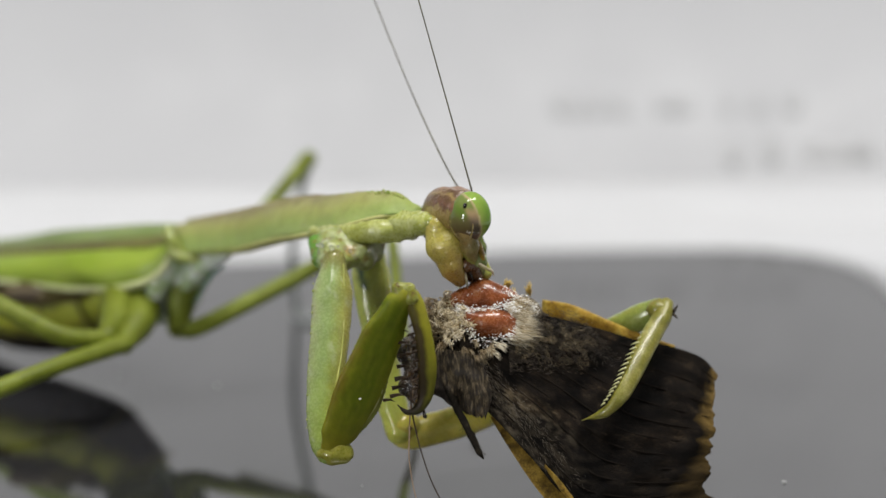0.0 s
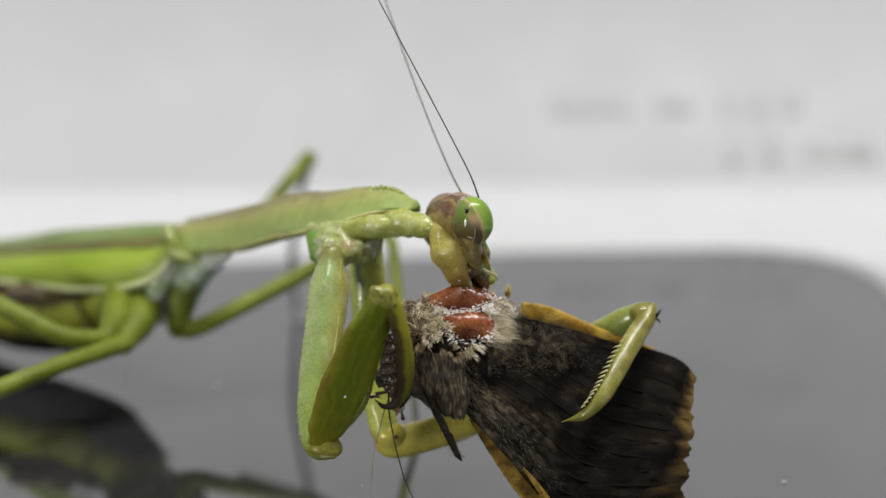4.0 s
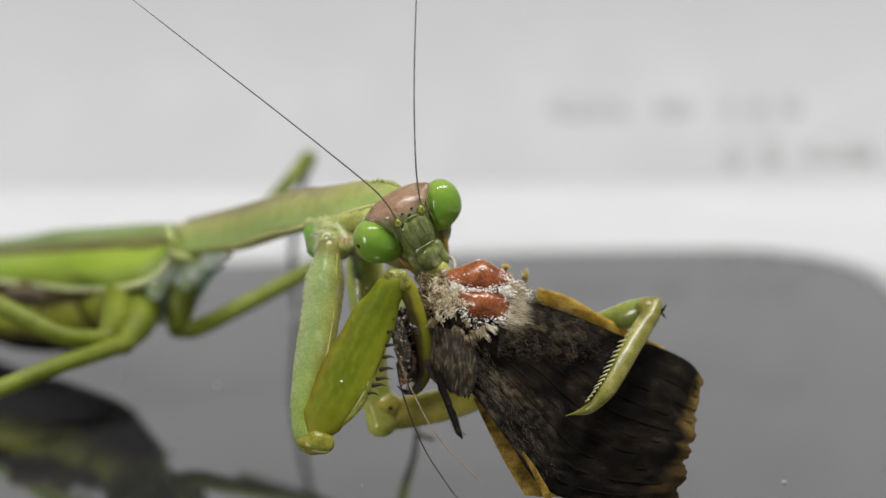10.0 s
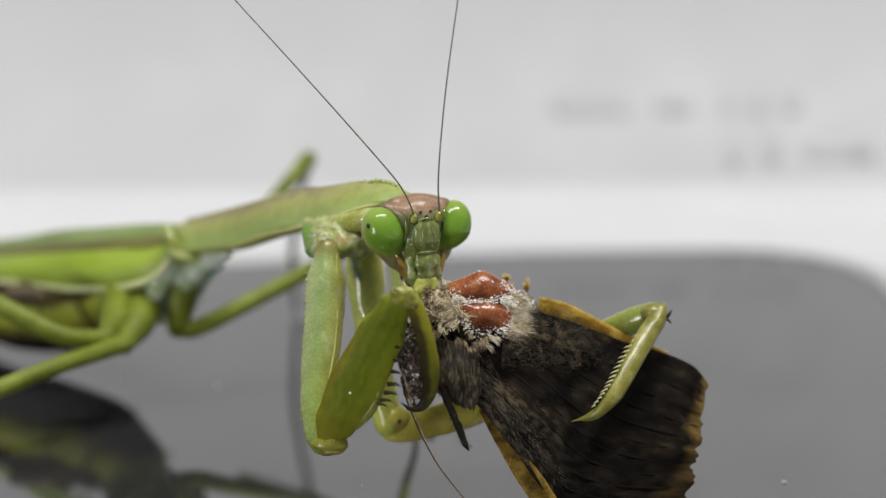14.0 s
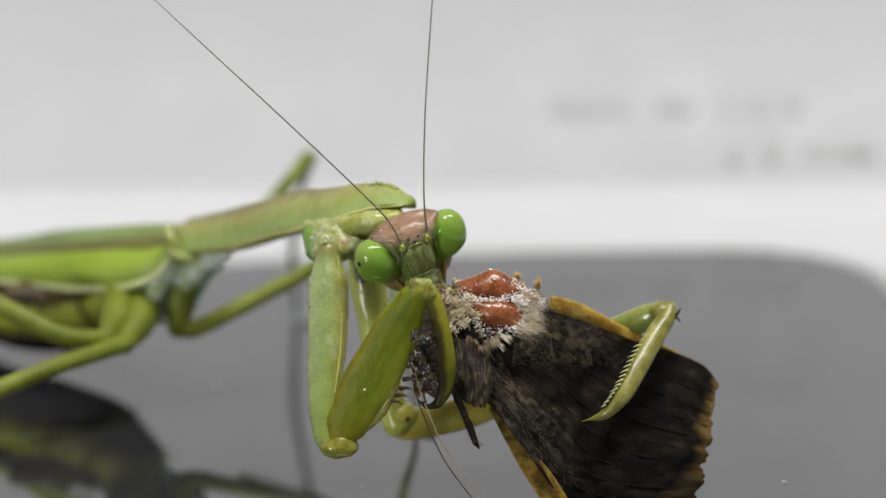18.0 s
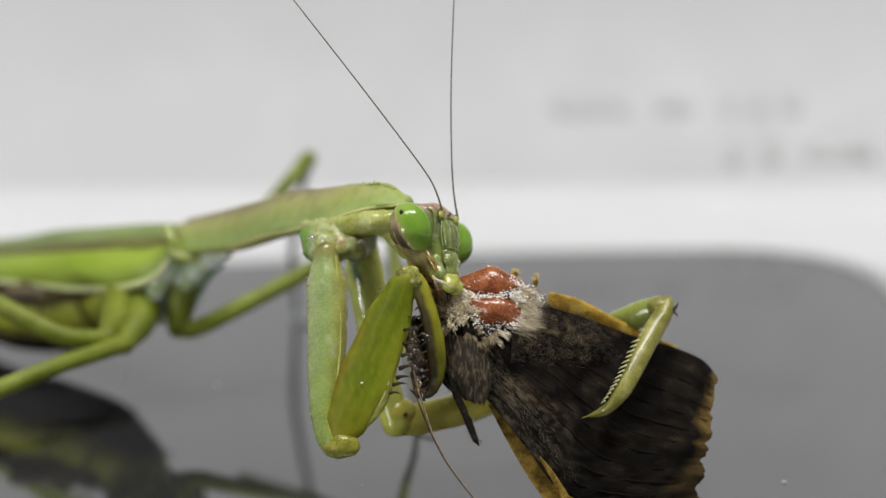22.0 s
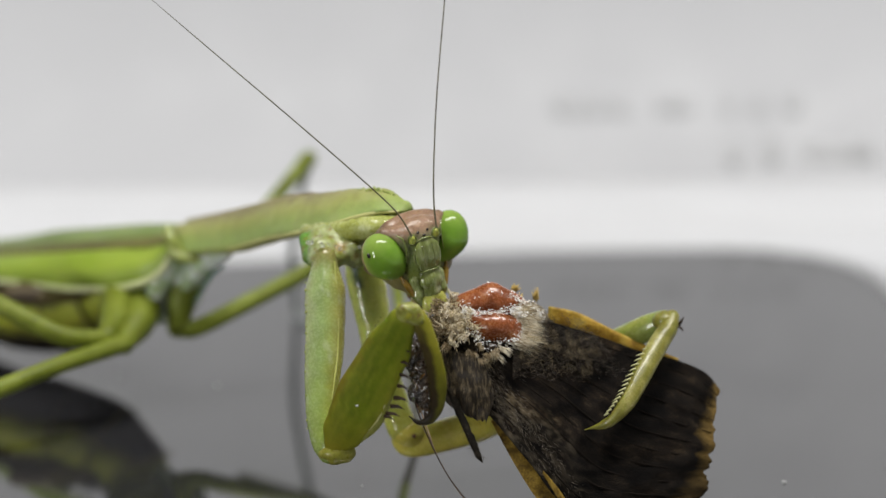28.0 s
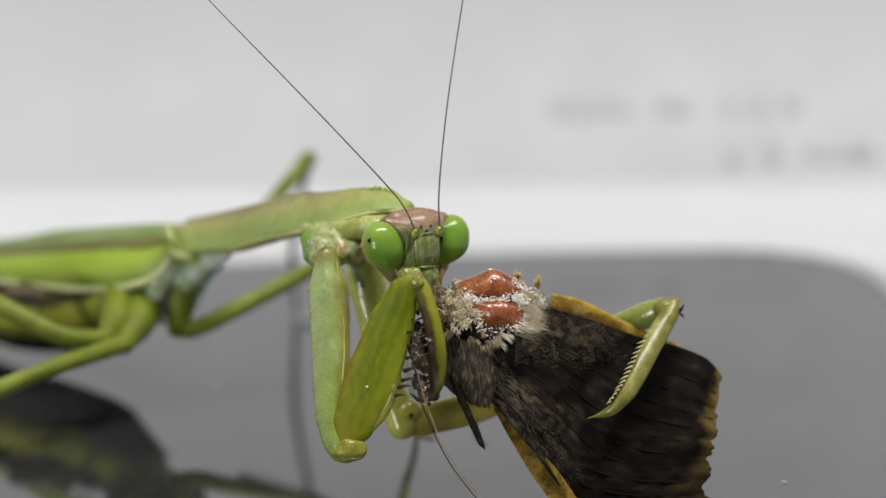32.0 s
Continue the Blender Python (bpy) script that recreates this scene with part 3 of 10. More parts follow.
def machine():
    ob = thing("washing_machine", (-150, 60, 0), "white plastic washing machine with dark glass lid", "appliance")
    base = (-150, 60, 0)
    lid = lid_outline()
    n = len(lid)
    glass = Shape()
    bev = [(p, 0.0) for p in lid_outline(-0.5)], [(p, -0.5) for p in lid], [(p, -6.0) for p in lid]
    verts = [Vector((p.x, p.y, 949.9 + dz)) for ring in bev for p, dz in ring]
    faces = [tuple(range(n))]
    for k in (0, 1):
        faces += [(k * n + i, k * n + n + i, k * n + n + (i + 1) % n, k * n + (i + 1) % n) for i in range(n)]
    lid_ob = part("glass_lid", glass.add(verts, faces), m_glass, ob, "dark grey glossy glass lid with rounded corner", (-150, 60, 950), base)
    flat(lid_ob)
    # deck round the lid
    x0, x1, y0, y1 = -470.0, 96.0, -240.0, 227.5
    inner = lid_outline(0.7)
    c = Vector(((LID_X[0] + LID_X[1]) / 2, 20, 0))
    deck, rings = Shape(), [[], [], [], []]
    for p in inner:
        d = p - c
        kx = ((x1 if d.x > 0 else x0) - c.x) / d.x if abs(d.x) > 1e-6 else 1e9
        ky = ((y1 if d.y > 0 else y0) - c.y) / d.y if abs(d.y) > 1e-6 else 1e9
        o = c + d * min(kx, ky)
        q = p + (o - p).normalized() * 1.2
        rings[0].append((p.x, p.y, 944))
        rings[1].append((p.x, p.y, 949.6))
        rings[2].append((q.x, q.y, 950.3))
        rings[3].append((o.x, o.y, 950.5))
    deck.add([p for ring in rings for p in ring], [(k * n + i, k * n + (i + 1) % n, k * n + n + (i + 1) % n, k * n + n + i) for k in range(3) for i in range(n)])
    part("deck", deck, m_ledge, ob, "white plastic frame round the lid", (-150, 60, 950), base)
    # sloping panel behind: profile swept along x
    prof = [(227.2, 944), (227.2, 950.2), (228.0, 950.9), (229.4, 951.5), (231.7, 951.8), (234.7, 952.2), (236.3, 953.2), *PANEL[1:], (296.7, 1043), (301.7, 1049), (356.7, 1049.5), (360.7, 1045), (360.7, 940), (290, 940)]
    xs = [-470, -300, -150, -60, 0, 50, 96]

    def sweep(pr):
        sh, k = Shape(), len(pr)
        for x in xs:
            sh.v += [Vector((x, y + 0.035 * (x - 20), z)) for y, z in pr]
        for i in range(len(xs) - 1):
            sh.f += [(i * k + j, i * k + (j + 1) % k, (i + 1) * k + (j + 1) % k, (i + 1) * k + j) for j in range(k)]
        sh.f += [tuple(range(k))[::-1], tuple((len(xs) - 1) * k + j for j in range(k))]
        return sh
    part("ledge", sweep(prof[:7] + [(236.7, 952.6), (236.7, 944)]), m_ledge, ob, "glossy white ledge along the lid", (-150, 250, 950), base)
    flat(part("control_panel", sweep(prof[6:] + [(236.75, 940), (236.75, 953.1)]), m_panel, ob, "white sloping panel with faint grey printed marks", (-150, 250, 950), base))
    body = slab(-470, 96, -240, 360, 20, 943.5)
    flat(part("body", body, m_white, ob, "", (-150, 60, 0), base))
    for x in (-430, 60):
        for y in (-200, 320):
            part("foot", tube([(x, y, 2), (x, y, 22)], [18, 18], n=16, steps=1, up=(0, 1, 0)), m_black, ob, "black rubber foot", (x, y, 0), base)
    # printed marks
    for x, z, w, h in MARKS:
        yb, slope = panel_at(z)
        yb += 0.035 * (x - 20)
        v = [(x + sx * w / 2, yb + sz * h * 0.5 * math.cos(slope) - 0.05, z + sz * h * 0.5 * math.sin(slope) + 0.05) for sz in (-1, 1) for sx in (-1, 1)]
        v += [(a, b + 0.08, cc - 0.1) for a, b, cc in v]
        part("printed_mark", Shape().add(v, [(0, 1, 3, 2), (4, 6, 7, 5), (0, 4, 5, 1), (2, 3, 7, 6), (0, 2, 6, 4), (1, 5, 7, 3)]), m_print, ob, "", v[0], base)
    # specks on the glass
    return ob


MARKS = ((12.5, 960.19, 1.42, 2.37), (14.6, 960.02, 1.2, 2.37), (16.6, 960.18, 1.31, 2.37), (19.0, 960.06, 1.64, 2.21), (23.6, 960.14, 1.2, 1.9), (25.6, 960.13, 2.19, 2.06), (30.8, 960.2, 1.1, 2.06), (34.1, 960.08, 1.42, 2.06), (37.8, 960.18, 1.86, 2.06), (31.0, 955.44, 1.41, 2.97), (35.1, 955.75, 1.63, 3.45), (41.4, 955.7, 9.22, 2.04))

room()
machine()


def specks():
    for p, r in (((23.33, 148.24, 950.00), 0.16), ((-25.78, 174.27, 950.00), 0.12), ((-17.66, 171.57, 950.00), 0.15), ((24.56, 185.36, 950.00), 0.08), ((18.16, 212.03, 950.00), 0.1), ((-5.53, 147.41, 950.00), 0.07)):
        tagged(part("dust_speck", ball((p[0], p[1], 950.0), (r, r * 0.7, r * 0.35), n=8, m=5), m_dust, None, "", p), "tiny pale dust speck on dark glass", "dust", "specks on the lid")


specks()


# ---- the mantis ----
MANTIS = (-21.10, 168.80, 950.00)
mantis = thing("mantis", MANTIS, "large green praying mantis eating a moth on glass lid", "insect")


def limb(name, pts, radii, material, label="", pivot=None, paint=None, **kw):
    return part(name, tube(pts, radii, **kw), material, mantis, label, pivot or pts[0], MANTIS, paint)


def path_point(pts, s):
    line, _ = spline(pts, 8)
    x = s * (len(line) - 1)
    i = min(int(x), len(line) - 2)
    return line[i].lerp(line[i + 1], x - i)


def mantis_body():
    # hind body
    ab = [(-23.30, 172.60, 959.80), (-25.00, 174.20, 957.40), (-28.00, 175.60, 955.80), (-32.00, 177.40, 955.20), (-37.50, 181.60, 954.60), (-46.85, 190.17, 952.97), (-56.34, 198.10, 951.76)]
    spine, _ = spline(ab, 8)

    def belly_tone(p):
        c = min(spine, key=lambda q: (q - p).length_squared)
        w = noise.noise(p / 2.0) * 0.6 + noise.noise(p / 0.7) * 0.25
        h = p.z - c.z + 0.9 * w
        # underside painted near black: shade below the body, for a dark mirror image
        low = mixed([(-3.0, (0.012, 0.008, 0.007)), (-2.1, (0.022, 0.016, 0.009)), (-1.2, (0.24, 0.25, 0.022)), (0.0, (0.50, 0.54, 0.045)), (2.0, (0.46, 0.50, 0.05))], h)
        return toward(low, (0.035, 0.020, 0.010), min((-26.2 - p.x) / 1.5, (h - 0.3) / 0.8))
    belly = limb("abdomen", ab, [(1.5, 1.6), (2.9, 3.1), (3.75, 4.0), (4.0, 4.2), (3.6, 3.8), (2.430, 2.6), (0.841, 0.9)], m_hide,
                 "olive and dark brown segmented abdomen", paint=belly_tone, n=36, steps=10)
    for s in (0.12, 0.27, 0.42, 0.57, 0.72):
        c = path_point(ab, s)
        t = (path_point(ab, s + 0.02) - c).normalized()
        r = 3.85 * (1 - 1.1 * max(0, 0.30 - s) - 0.6 * max(0, s - 0.55))
        ring = []
        side = t.cross(VIEW).normalized()
        fwd = side.cross(t)
        for q in range(13):
            a = radians(-30 + q * 20)
            ring.append(c + side * (r + 0.03) * math.cos(a) + fwd * (1.06 * r) * math.sin(a))
        part("segment_ring", tube(ring, [0.12] * 13, n=6, steps=2), m_belly, belly, "", ab[0], ab[0])
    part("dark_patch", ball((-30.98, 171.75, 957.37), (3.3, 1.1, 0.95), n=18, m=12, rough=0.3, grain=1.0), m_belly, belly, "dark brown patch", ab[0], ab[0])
    limb("mid_thorax", [(-18.72, 167.70, 962.33), (-19.84, 167.80, 960.55), (-20.79, 168.82, 958.31), (-21.56, 168.79, 956.85)], [(1.5, 1.3), (2.4, 1.8), (2.4, 1.8), (1.2, 1.2)], m_pale,
         "pale blue-green thorax skin", n=22)
    limb("thorax_fold", [(-15.99, 163.63, 962.48), (-17.82, 164.90, 961.33), (-19.25, 166.01, 959.45)], [0.5, 0.75, 0.5], m_pale)
    limb("thorax_fold", [(-16.26, 164.01, 961.45), (-17.28, 164.40, 960.50), (-18.57, 165.33, 958.31)], [0.14, 0.2, 0.12], m_teal)
    limb("thorax_fold", [(-20.33, 165.07, 962.49), (-19.57, 164.93, 961.88), (-18.10, 164.47, 961.69)], [0.25, 0.45, 0.25], m_leg)
    limb("thorax_fold", [(-19.58, 166.60, 962.14), (-20.36, 166.40, 960.97), (-21.33, 166.40, 959.57), (-21.99, 166.60, 958.21)], [0.5, 0.85, 0.9, 0.6], m_pale, n=20, rough=0.12, grain=0.7)
    limb("wing_hinge", [(-20.57, 165.98, 963.80), (-20.23, 165.40, 963.06), (-19.40, 165.02, 962.29)], [0.36, 0.42, 0.3], m_leg)
    # folded wings
    lo = [(-20.12, 165.46, 962.40), (-21.06, 165.47, 960.67), (-23.06, 166.02, 959.49), (-27.29, 168.45, 958.49), (-34.89, 174.33, 957.71), (-52.68, 190.66, 955.10)]
    hi = [(-20.25, 165.60, 962.89), (-22.18, 167.00, 962.09), (-25.08, 168.80, 961.57), (-29.95, 172.00, 960.58), (-35.23, 176.50, 959.26), (-53.16, 192.40, 954.68)]
    part("forewing_panel", loft(hi, lo, 48, 14, bulge=0.9, thick=0.12, ruffle=0.12, grain=3, ribs=4, rib=0.03), m_wing, mantis, "bright leaf-green wing panel", hi[0], MANTIS)
    limb("wing_edge", lo, [0.18, 0.28, 0.28, 0.24, 0.19, 0.14], m_cream, "cream wing edge", n=8)
    top = [(-20.13, 169.49, 963.42), (-23.30, 171.92, 962.84), (-26.81, 174.80, 961.98), (-31.03, 178.65, 960.85), (-36.54, 183.36, 959.04), (-55.10, 199.62, 953.90)]
    fold = [(-20.13, 166.48, 963.34), (-22.29, 168.03, 962.73), (-25.25, 170.10, 962.04), (-30.20, 173.60, 960.93), (-35.58, 178.40, 959.51), (-53.75, 194.70, 954.90)]
    part("wing_cover", loft(top, fold, 48, 10, bulge=0.5, thick=0.12, ruffle=0.1, grain=3), m_wing_top, mantis, "green upper wing cover", top[0], MANTIS)
    part("wing_fold", loft(fold, hi, 48, 6, bulge=0.25, thick=0.1, ruffle=0.1, grain=2), m_wing_brown, mantis,
         "brown wing fold", fold[0], MANTIS)
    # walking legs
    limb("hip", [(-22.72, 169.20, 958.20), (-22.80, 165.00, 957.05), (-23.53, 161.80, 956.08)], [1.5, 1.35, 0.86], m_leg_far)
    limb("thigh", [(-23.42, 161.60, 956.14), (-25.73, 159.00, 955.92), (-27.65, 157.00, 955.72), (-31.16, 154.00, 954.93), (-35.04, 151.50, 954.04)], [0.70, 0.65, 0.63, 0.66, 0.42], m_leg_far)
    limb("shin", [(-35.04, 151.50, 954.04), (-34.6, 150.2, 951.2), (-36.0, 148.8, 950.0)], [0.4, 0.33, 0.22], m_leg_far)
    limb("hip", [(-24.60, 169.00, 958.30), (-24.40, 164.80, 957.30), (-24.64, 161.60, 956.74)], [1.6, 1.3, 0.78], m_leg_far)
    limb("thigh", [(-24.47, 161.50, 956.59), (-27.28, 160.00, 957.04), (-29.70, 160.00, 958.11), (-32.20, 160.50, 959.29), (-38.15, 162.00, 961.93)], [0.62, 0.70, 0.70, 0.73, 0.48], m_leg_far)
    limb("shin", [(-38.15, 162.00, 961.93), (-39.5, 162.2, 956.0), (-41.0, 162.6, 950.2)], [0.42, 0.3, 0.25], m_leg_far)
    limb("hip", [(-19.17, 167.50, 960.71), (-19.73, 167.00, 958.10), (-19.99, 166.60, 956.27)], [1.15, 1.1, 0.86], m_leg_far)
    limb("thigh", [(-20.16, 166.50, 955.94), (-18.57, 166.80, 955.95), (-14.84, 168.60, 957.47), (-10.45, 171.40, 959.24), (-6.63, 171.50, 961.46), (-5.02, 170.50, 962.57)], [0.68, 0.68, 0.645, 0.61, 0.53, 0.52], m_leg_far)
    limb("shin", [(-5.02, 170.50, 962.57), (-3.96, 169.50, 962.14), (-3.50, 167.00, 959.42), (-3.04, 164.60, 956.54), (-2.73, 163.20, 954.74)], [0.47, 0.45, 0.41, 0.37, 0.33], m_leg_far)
    # lower shin, split off and greyed so that its mirror image looks shaded
    limb("tarsus", [(-2.73, 163.20, 954.74), (-2.16, 161.00, 952.34), (-1.90, 159.31, 950.00)], [0.33, 0.28, 0.22], m_shin_shade, "lower shin, greyed to darken its reflection")
    limb("foot", [(-1.90, 159.31, 950.00), (-1.32, 158.68, 949.94), (-0.66, 158.03, 949.96)], [0.2, 0.16, 0.1], m_shin_shade)
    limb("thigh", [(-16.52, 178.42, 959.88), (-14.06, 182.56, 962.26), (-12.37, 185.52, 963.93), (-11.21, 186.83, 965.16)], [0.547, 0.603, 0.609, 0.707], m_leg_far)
    limb("shin", [(-11.21, 186.79, 965.03), (-11.63, 187.00, 963.26), (-12.83, 189.53, 956.85), (-12.78, 191.83, 950.37)], [0.565, 0.330, 0.337, 0.295], m_shin, "thin grey-green shin")
    limb("foot", [(-12.78, 191.83, 950.37), (-11.71, 191.20, 950.33), (-10.44, 190.36, 950.25)], [0.25, 0.2, 0.12], m_shin)


def mantis_prothorax():
    pv = (-19.79, 167.81, 962.82)
    pts = [(-19.93, 168.24, 962.46), (-17.40, 165.39, 963.45), (-14.57, 162.09, 964.70), (-11.41, 158.39, 966.47), (-8.81, 155.16, 967.60), (-6.31, 151.96, 968.83), (-3.95, 149.90, 969.69), (-2.34, 149.15, 969.57)]
    wide = [(1.151, 1.5), (1.425, 1.5), (1.564, 1.5), (1.526, 1.6), (1.449, 1.8), (1.268, 1.9), (0.980, 1.6), (0.446, 1.0)]
    ridge_line = []
    for i in range(2, 8):
        t = (Vector(pts[min(i + 1, 7)]) - Vector(pts[i - 1])).normalized()
        side = t.cross(VIEW).normalized()
        ridge_line.append(Vector(pts[i]) + side * wide[i][0] * 0.76 + side.cross(t) * wide[i][1] * 1.03)
    line, _ = spline(pts, 10)

    def shield_tone(p):
        i = min(range(len(line)), key=lambda k: abs(line[k].x - p.x))
        h = (p.z - line[i].z) / 1.3
        w = noise.noise(p / 1.3) * 0.5 + noise.noise(p / 0.4) * 0.25
        c = mixed([(-1.1, (0.40, 0.38, 0.075)), (-0.6, (0.36, 0.39, 0.10)), (-0.1, (0.32, 0.42, 0.11)), (0.35, (0.34, 0.41, 0.10)), (0.75, (0.37, 0.38, 0.10)), (1.0, (0.34, 0.33, 0.11)), (1.12, (0.28, 0.25, 0.10))], h + 0.10 * w)
        return toward(c, (0.44, 0.46, 0.16), (noise.noise(p / 1.6 + Vector((7, 0, 0))) - 0.2) * 0.9)
    shield = part("prothorax", tube(pts, wide,
                                  n=48, steps=14, rough=0.03, grain=1.0,
                                  section=section_of(((-1, 0), (-0.72, 0.34), (-0.25, 0.68), (0.3, 0.92), (0.74, 1.04), (0.92, 0.7), (0.98, 0), (0.92, -0.7), (0.74, -1.04), (0.3, -0.92), (-0.25, -0.68), (-0.72, -0.34)), 48)), m_hide, mantis, "long green neck shield", pv, MANTIS, shield_tone)
    part("keel", tube([(-19.36, 168.07, 963.95), (-14.57, 162.44, 966.23), (-11.41, 158.72, 967.91), (-9.45, 156.35, 968.76), (-7.97, 154.41, 969.24)], [0.10, 0.14, 0.13, 0.12, 0.06], n=8, rough=0.3, grain=0.6), m_brown_edge, shield, "brown upper edge", pv, pv)
    part("side_ridge", tube(ridge_line, [0.08, 0.13, 0.16, 0.16, 0.13, 0.09], n=8),
         m_ridge, shield, "cream side ridge", pv, pv)
    bumps = Shape()
    rng = random.Random(4)
    line, _ = spline([(-7.74, 153.73, 969.38), (-6.30, 152.02, 970.00), (-4.70, 150.10, 970.58), (-3.15, 148.48, 970.67)], 9)
    for p in line:
        bumps.join(ball(p + Vector((rng.uniform(-.05, .05), rng.uniform(-.3, .3), rng.uniform(-0.02, 0.06))), rng.uniform(0.07, 0.13), n=7, m=5))
    part("edge_bumps", bumps, m_prothorax, shield, "", pv, pv)
    part("neck_skin", tube([(-8.89, 153.23, 966.90), (-6.67, 150.60, 967.58), (-4.70, 149.00, 968.25), (-3.32, 148.55, 968.40), (-2.56, 148.40, 968.30)], [(0.62, 0.9), (0.86, 1.3), (0.92, 1.3), (0.86, 1.15), (0.58, 0.8)],
                           n=34, steps=12, rough=0.10, grain=0.55), m_membrane, shield, "pale yellow wrinkled neck skin", pv, pv)
    rng = random.Random(9)
    for _ in range(9):
        q = Vector((-8.39, 147.40, 967.15)).lerp(Vector((-5.04, 147.90, 967.22)), rng.random()) + Vector((rng.gauss(0, 0.25), -rng.uniform(0.0, 0.25), rng.gauss(0, 0.35)))
        part("wet_bead", ball(q, rng.uniform(0.08, 0.2), n=10, m=7, rough=0.2, grain=0.2), m_dew, shield, "", pv, pv)
    amber = Vector((-6.71, 148.25, 966.99))

    def joint_tone(p):
        w = noise.noise(p / 0.6)
        c = toward((0.28, 0.32, 0.07), (0.46, 0.50, 0.22), 0.4 + 0.9 * w)
        c = toward((0.13, 0.28, 0.035), c, (p.x - (-9.01, 148.20, 966.77)[0]) / 0.5)
        c = toward((0.33, 0.19, 0.03), c, ((p - amber).length - 0.12) / 0.45)
        return toward(c, (0.24, 0.18, 0.04), noise.noise(p / 0.45 + Vector((3, 1, 2))) * 1.4 - 0.15)
    part("joint_skin", melt([((-9.18, 149.93, 967.16), (-8.79, 148.88, 966.15), 0.36, 0.46), ((-7.99, 149.75, 967.28), (-7.84, 148.06, 966.18), 0.85, 0.95), ((-6.85, 149.98, 967.38), (-6.96, 148.60, 966.29), 0.8, 0.7), ((-5.80, 150.18, 967.34), (-5.70, 149.28, 966.13), 0.85, 0.8),
                             ((-4.86, 150.60, 967.40), (-4.97, 150.36, 966.36), 0.6, 0.6), ((-7.98, 148.18, 967.16), (0.5, 0.35, 0.4)), ((-5.89, 148.64, 966.90), (0.45, 0.35, 0.4))],
                            0.085, 0.7, 0.022, 0.6), m_skin, shield, "wet folded skin round the leg joints", pv, pv, joint_tone)


def coxa_tone(pts, flip):
    find = beside(pts)

    def tone(p):
        s, x = find(p)
        w = noise.noise(p / 0.9) * 0.5 + noise.noise(p / 0.3) * 0.25
        # paler left side is the leg's sheen, put into the pigment
        upper = mixed([(-1.2, (0.46, 0.50, 0.20)), (-0.8, (0.37, 0.46, 0.15)), (-0.2, (0.31, 0.41, 0.12)), (0.3, (0.33, 0.40, 0.10)), (0.9, (0.40, 0.40, 0.08)), (1.3, (0.40, 0.37, 0.08))], x * flip + 0.5 * w)
        lower = mixed([(-0.9, (0.33, 0.42, 0.095)), (0.0, (0.265, 0.345, 0.055)), (0.9, (0.36, 0.37, 0.05))], x * flip + 0.5 * w)
        c = toward(upper, lower, (s - 0.35 + 0.2 * w) / 0.4)
        # pale flecks painted on as small wet highlights
        c = toward(c, (0.58, 0.62, 0.36), (noise.noise(p / 0.16 + Vector((5, 2, 0))) - 0.40) * 1.8)
        return toward(c, (0.30, 0.27, 0.07), (0.09 - s) / 0.1)
    return tone


def femur_tone(pts):
    find = beside(pts)

    def tone(p):
        s, x = find(p)
        w = noise.noise(p / 0.8) * 0.5 + noise.noise(Vector((p.x / 0.12 + p.z / 0.24, p.y, p.z / 0.9 - p.x / 0.5))) * 0.45
        c = mixed([(-2.2, (0.19, 0.18, 0.02)), (-1.5, (0.16, 0.185, 0.010)), (-0.6, (0.115, 0.155, 0.005)), (0.2, (0.135, 0.185, 0.006)), (0.8, (0.19, 0.235, 0.013)), (1.5, (0.27, 0.29, 0.03))], x + 0.6 * w)
        c = toward(c, (0.30, 0.31, 0.03), 0.30 * math.cos(2 * math.pi * (x + 0.25 * w) / 0.62) - 0.02)
        c = toward(c, (0.17, 0.12, 0.012), (-1.05 - x * (1.0 + 0.3 * w)) / 0.6)
        c = toward(c, (0.20, 0.19, 0.011), (0.35 - s) / 0.3)
        c = toward(c, (0.24, 0.25, 0.025), (s - 0.82) / 0.15)
        return (1.10 * c[0], 1.07 * c[1], 0.76 * c[2])
    return tone


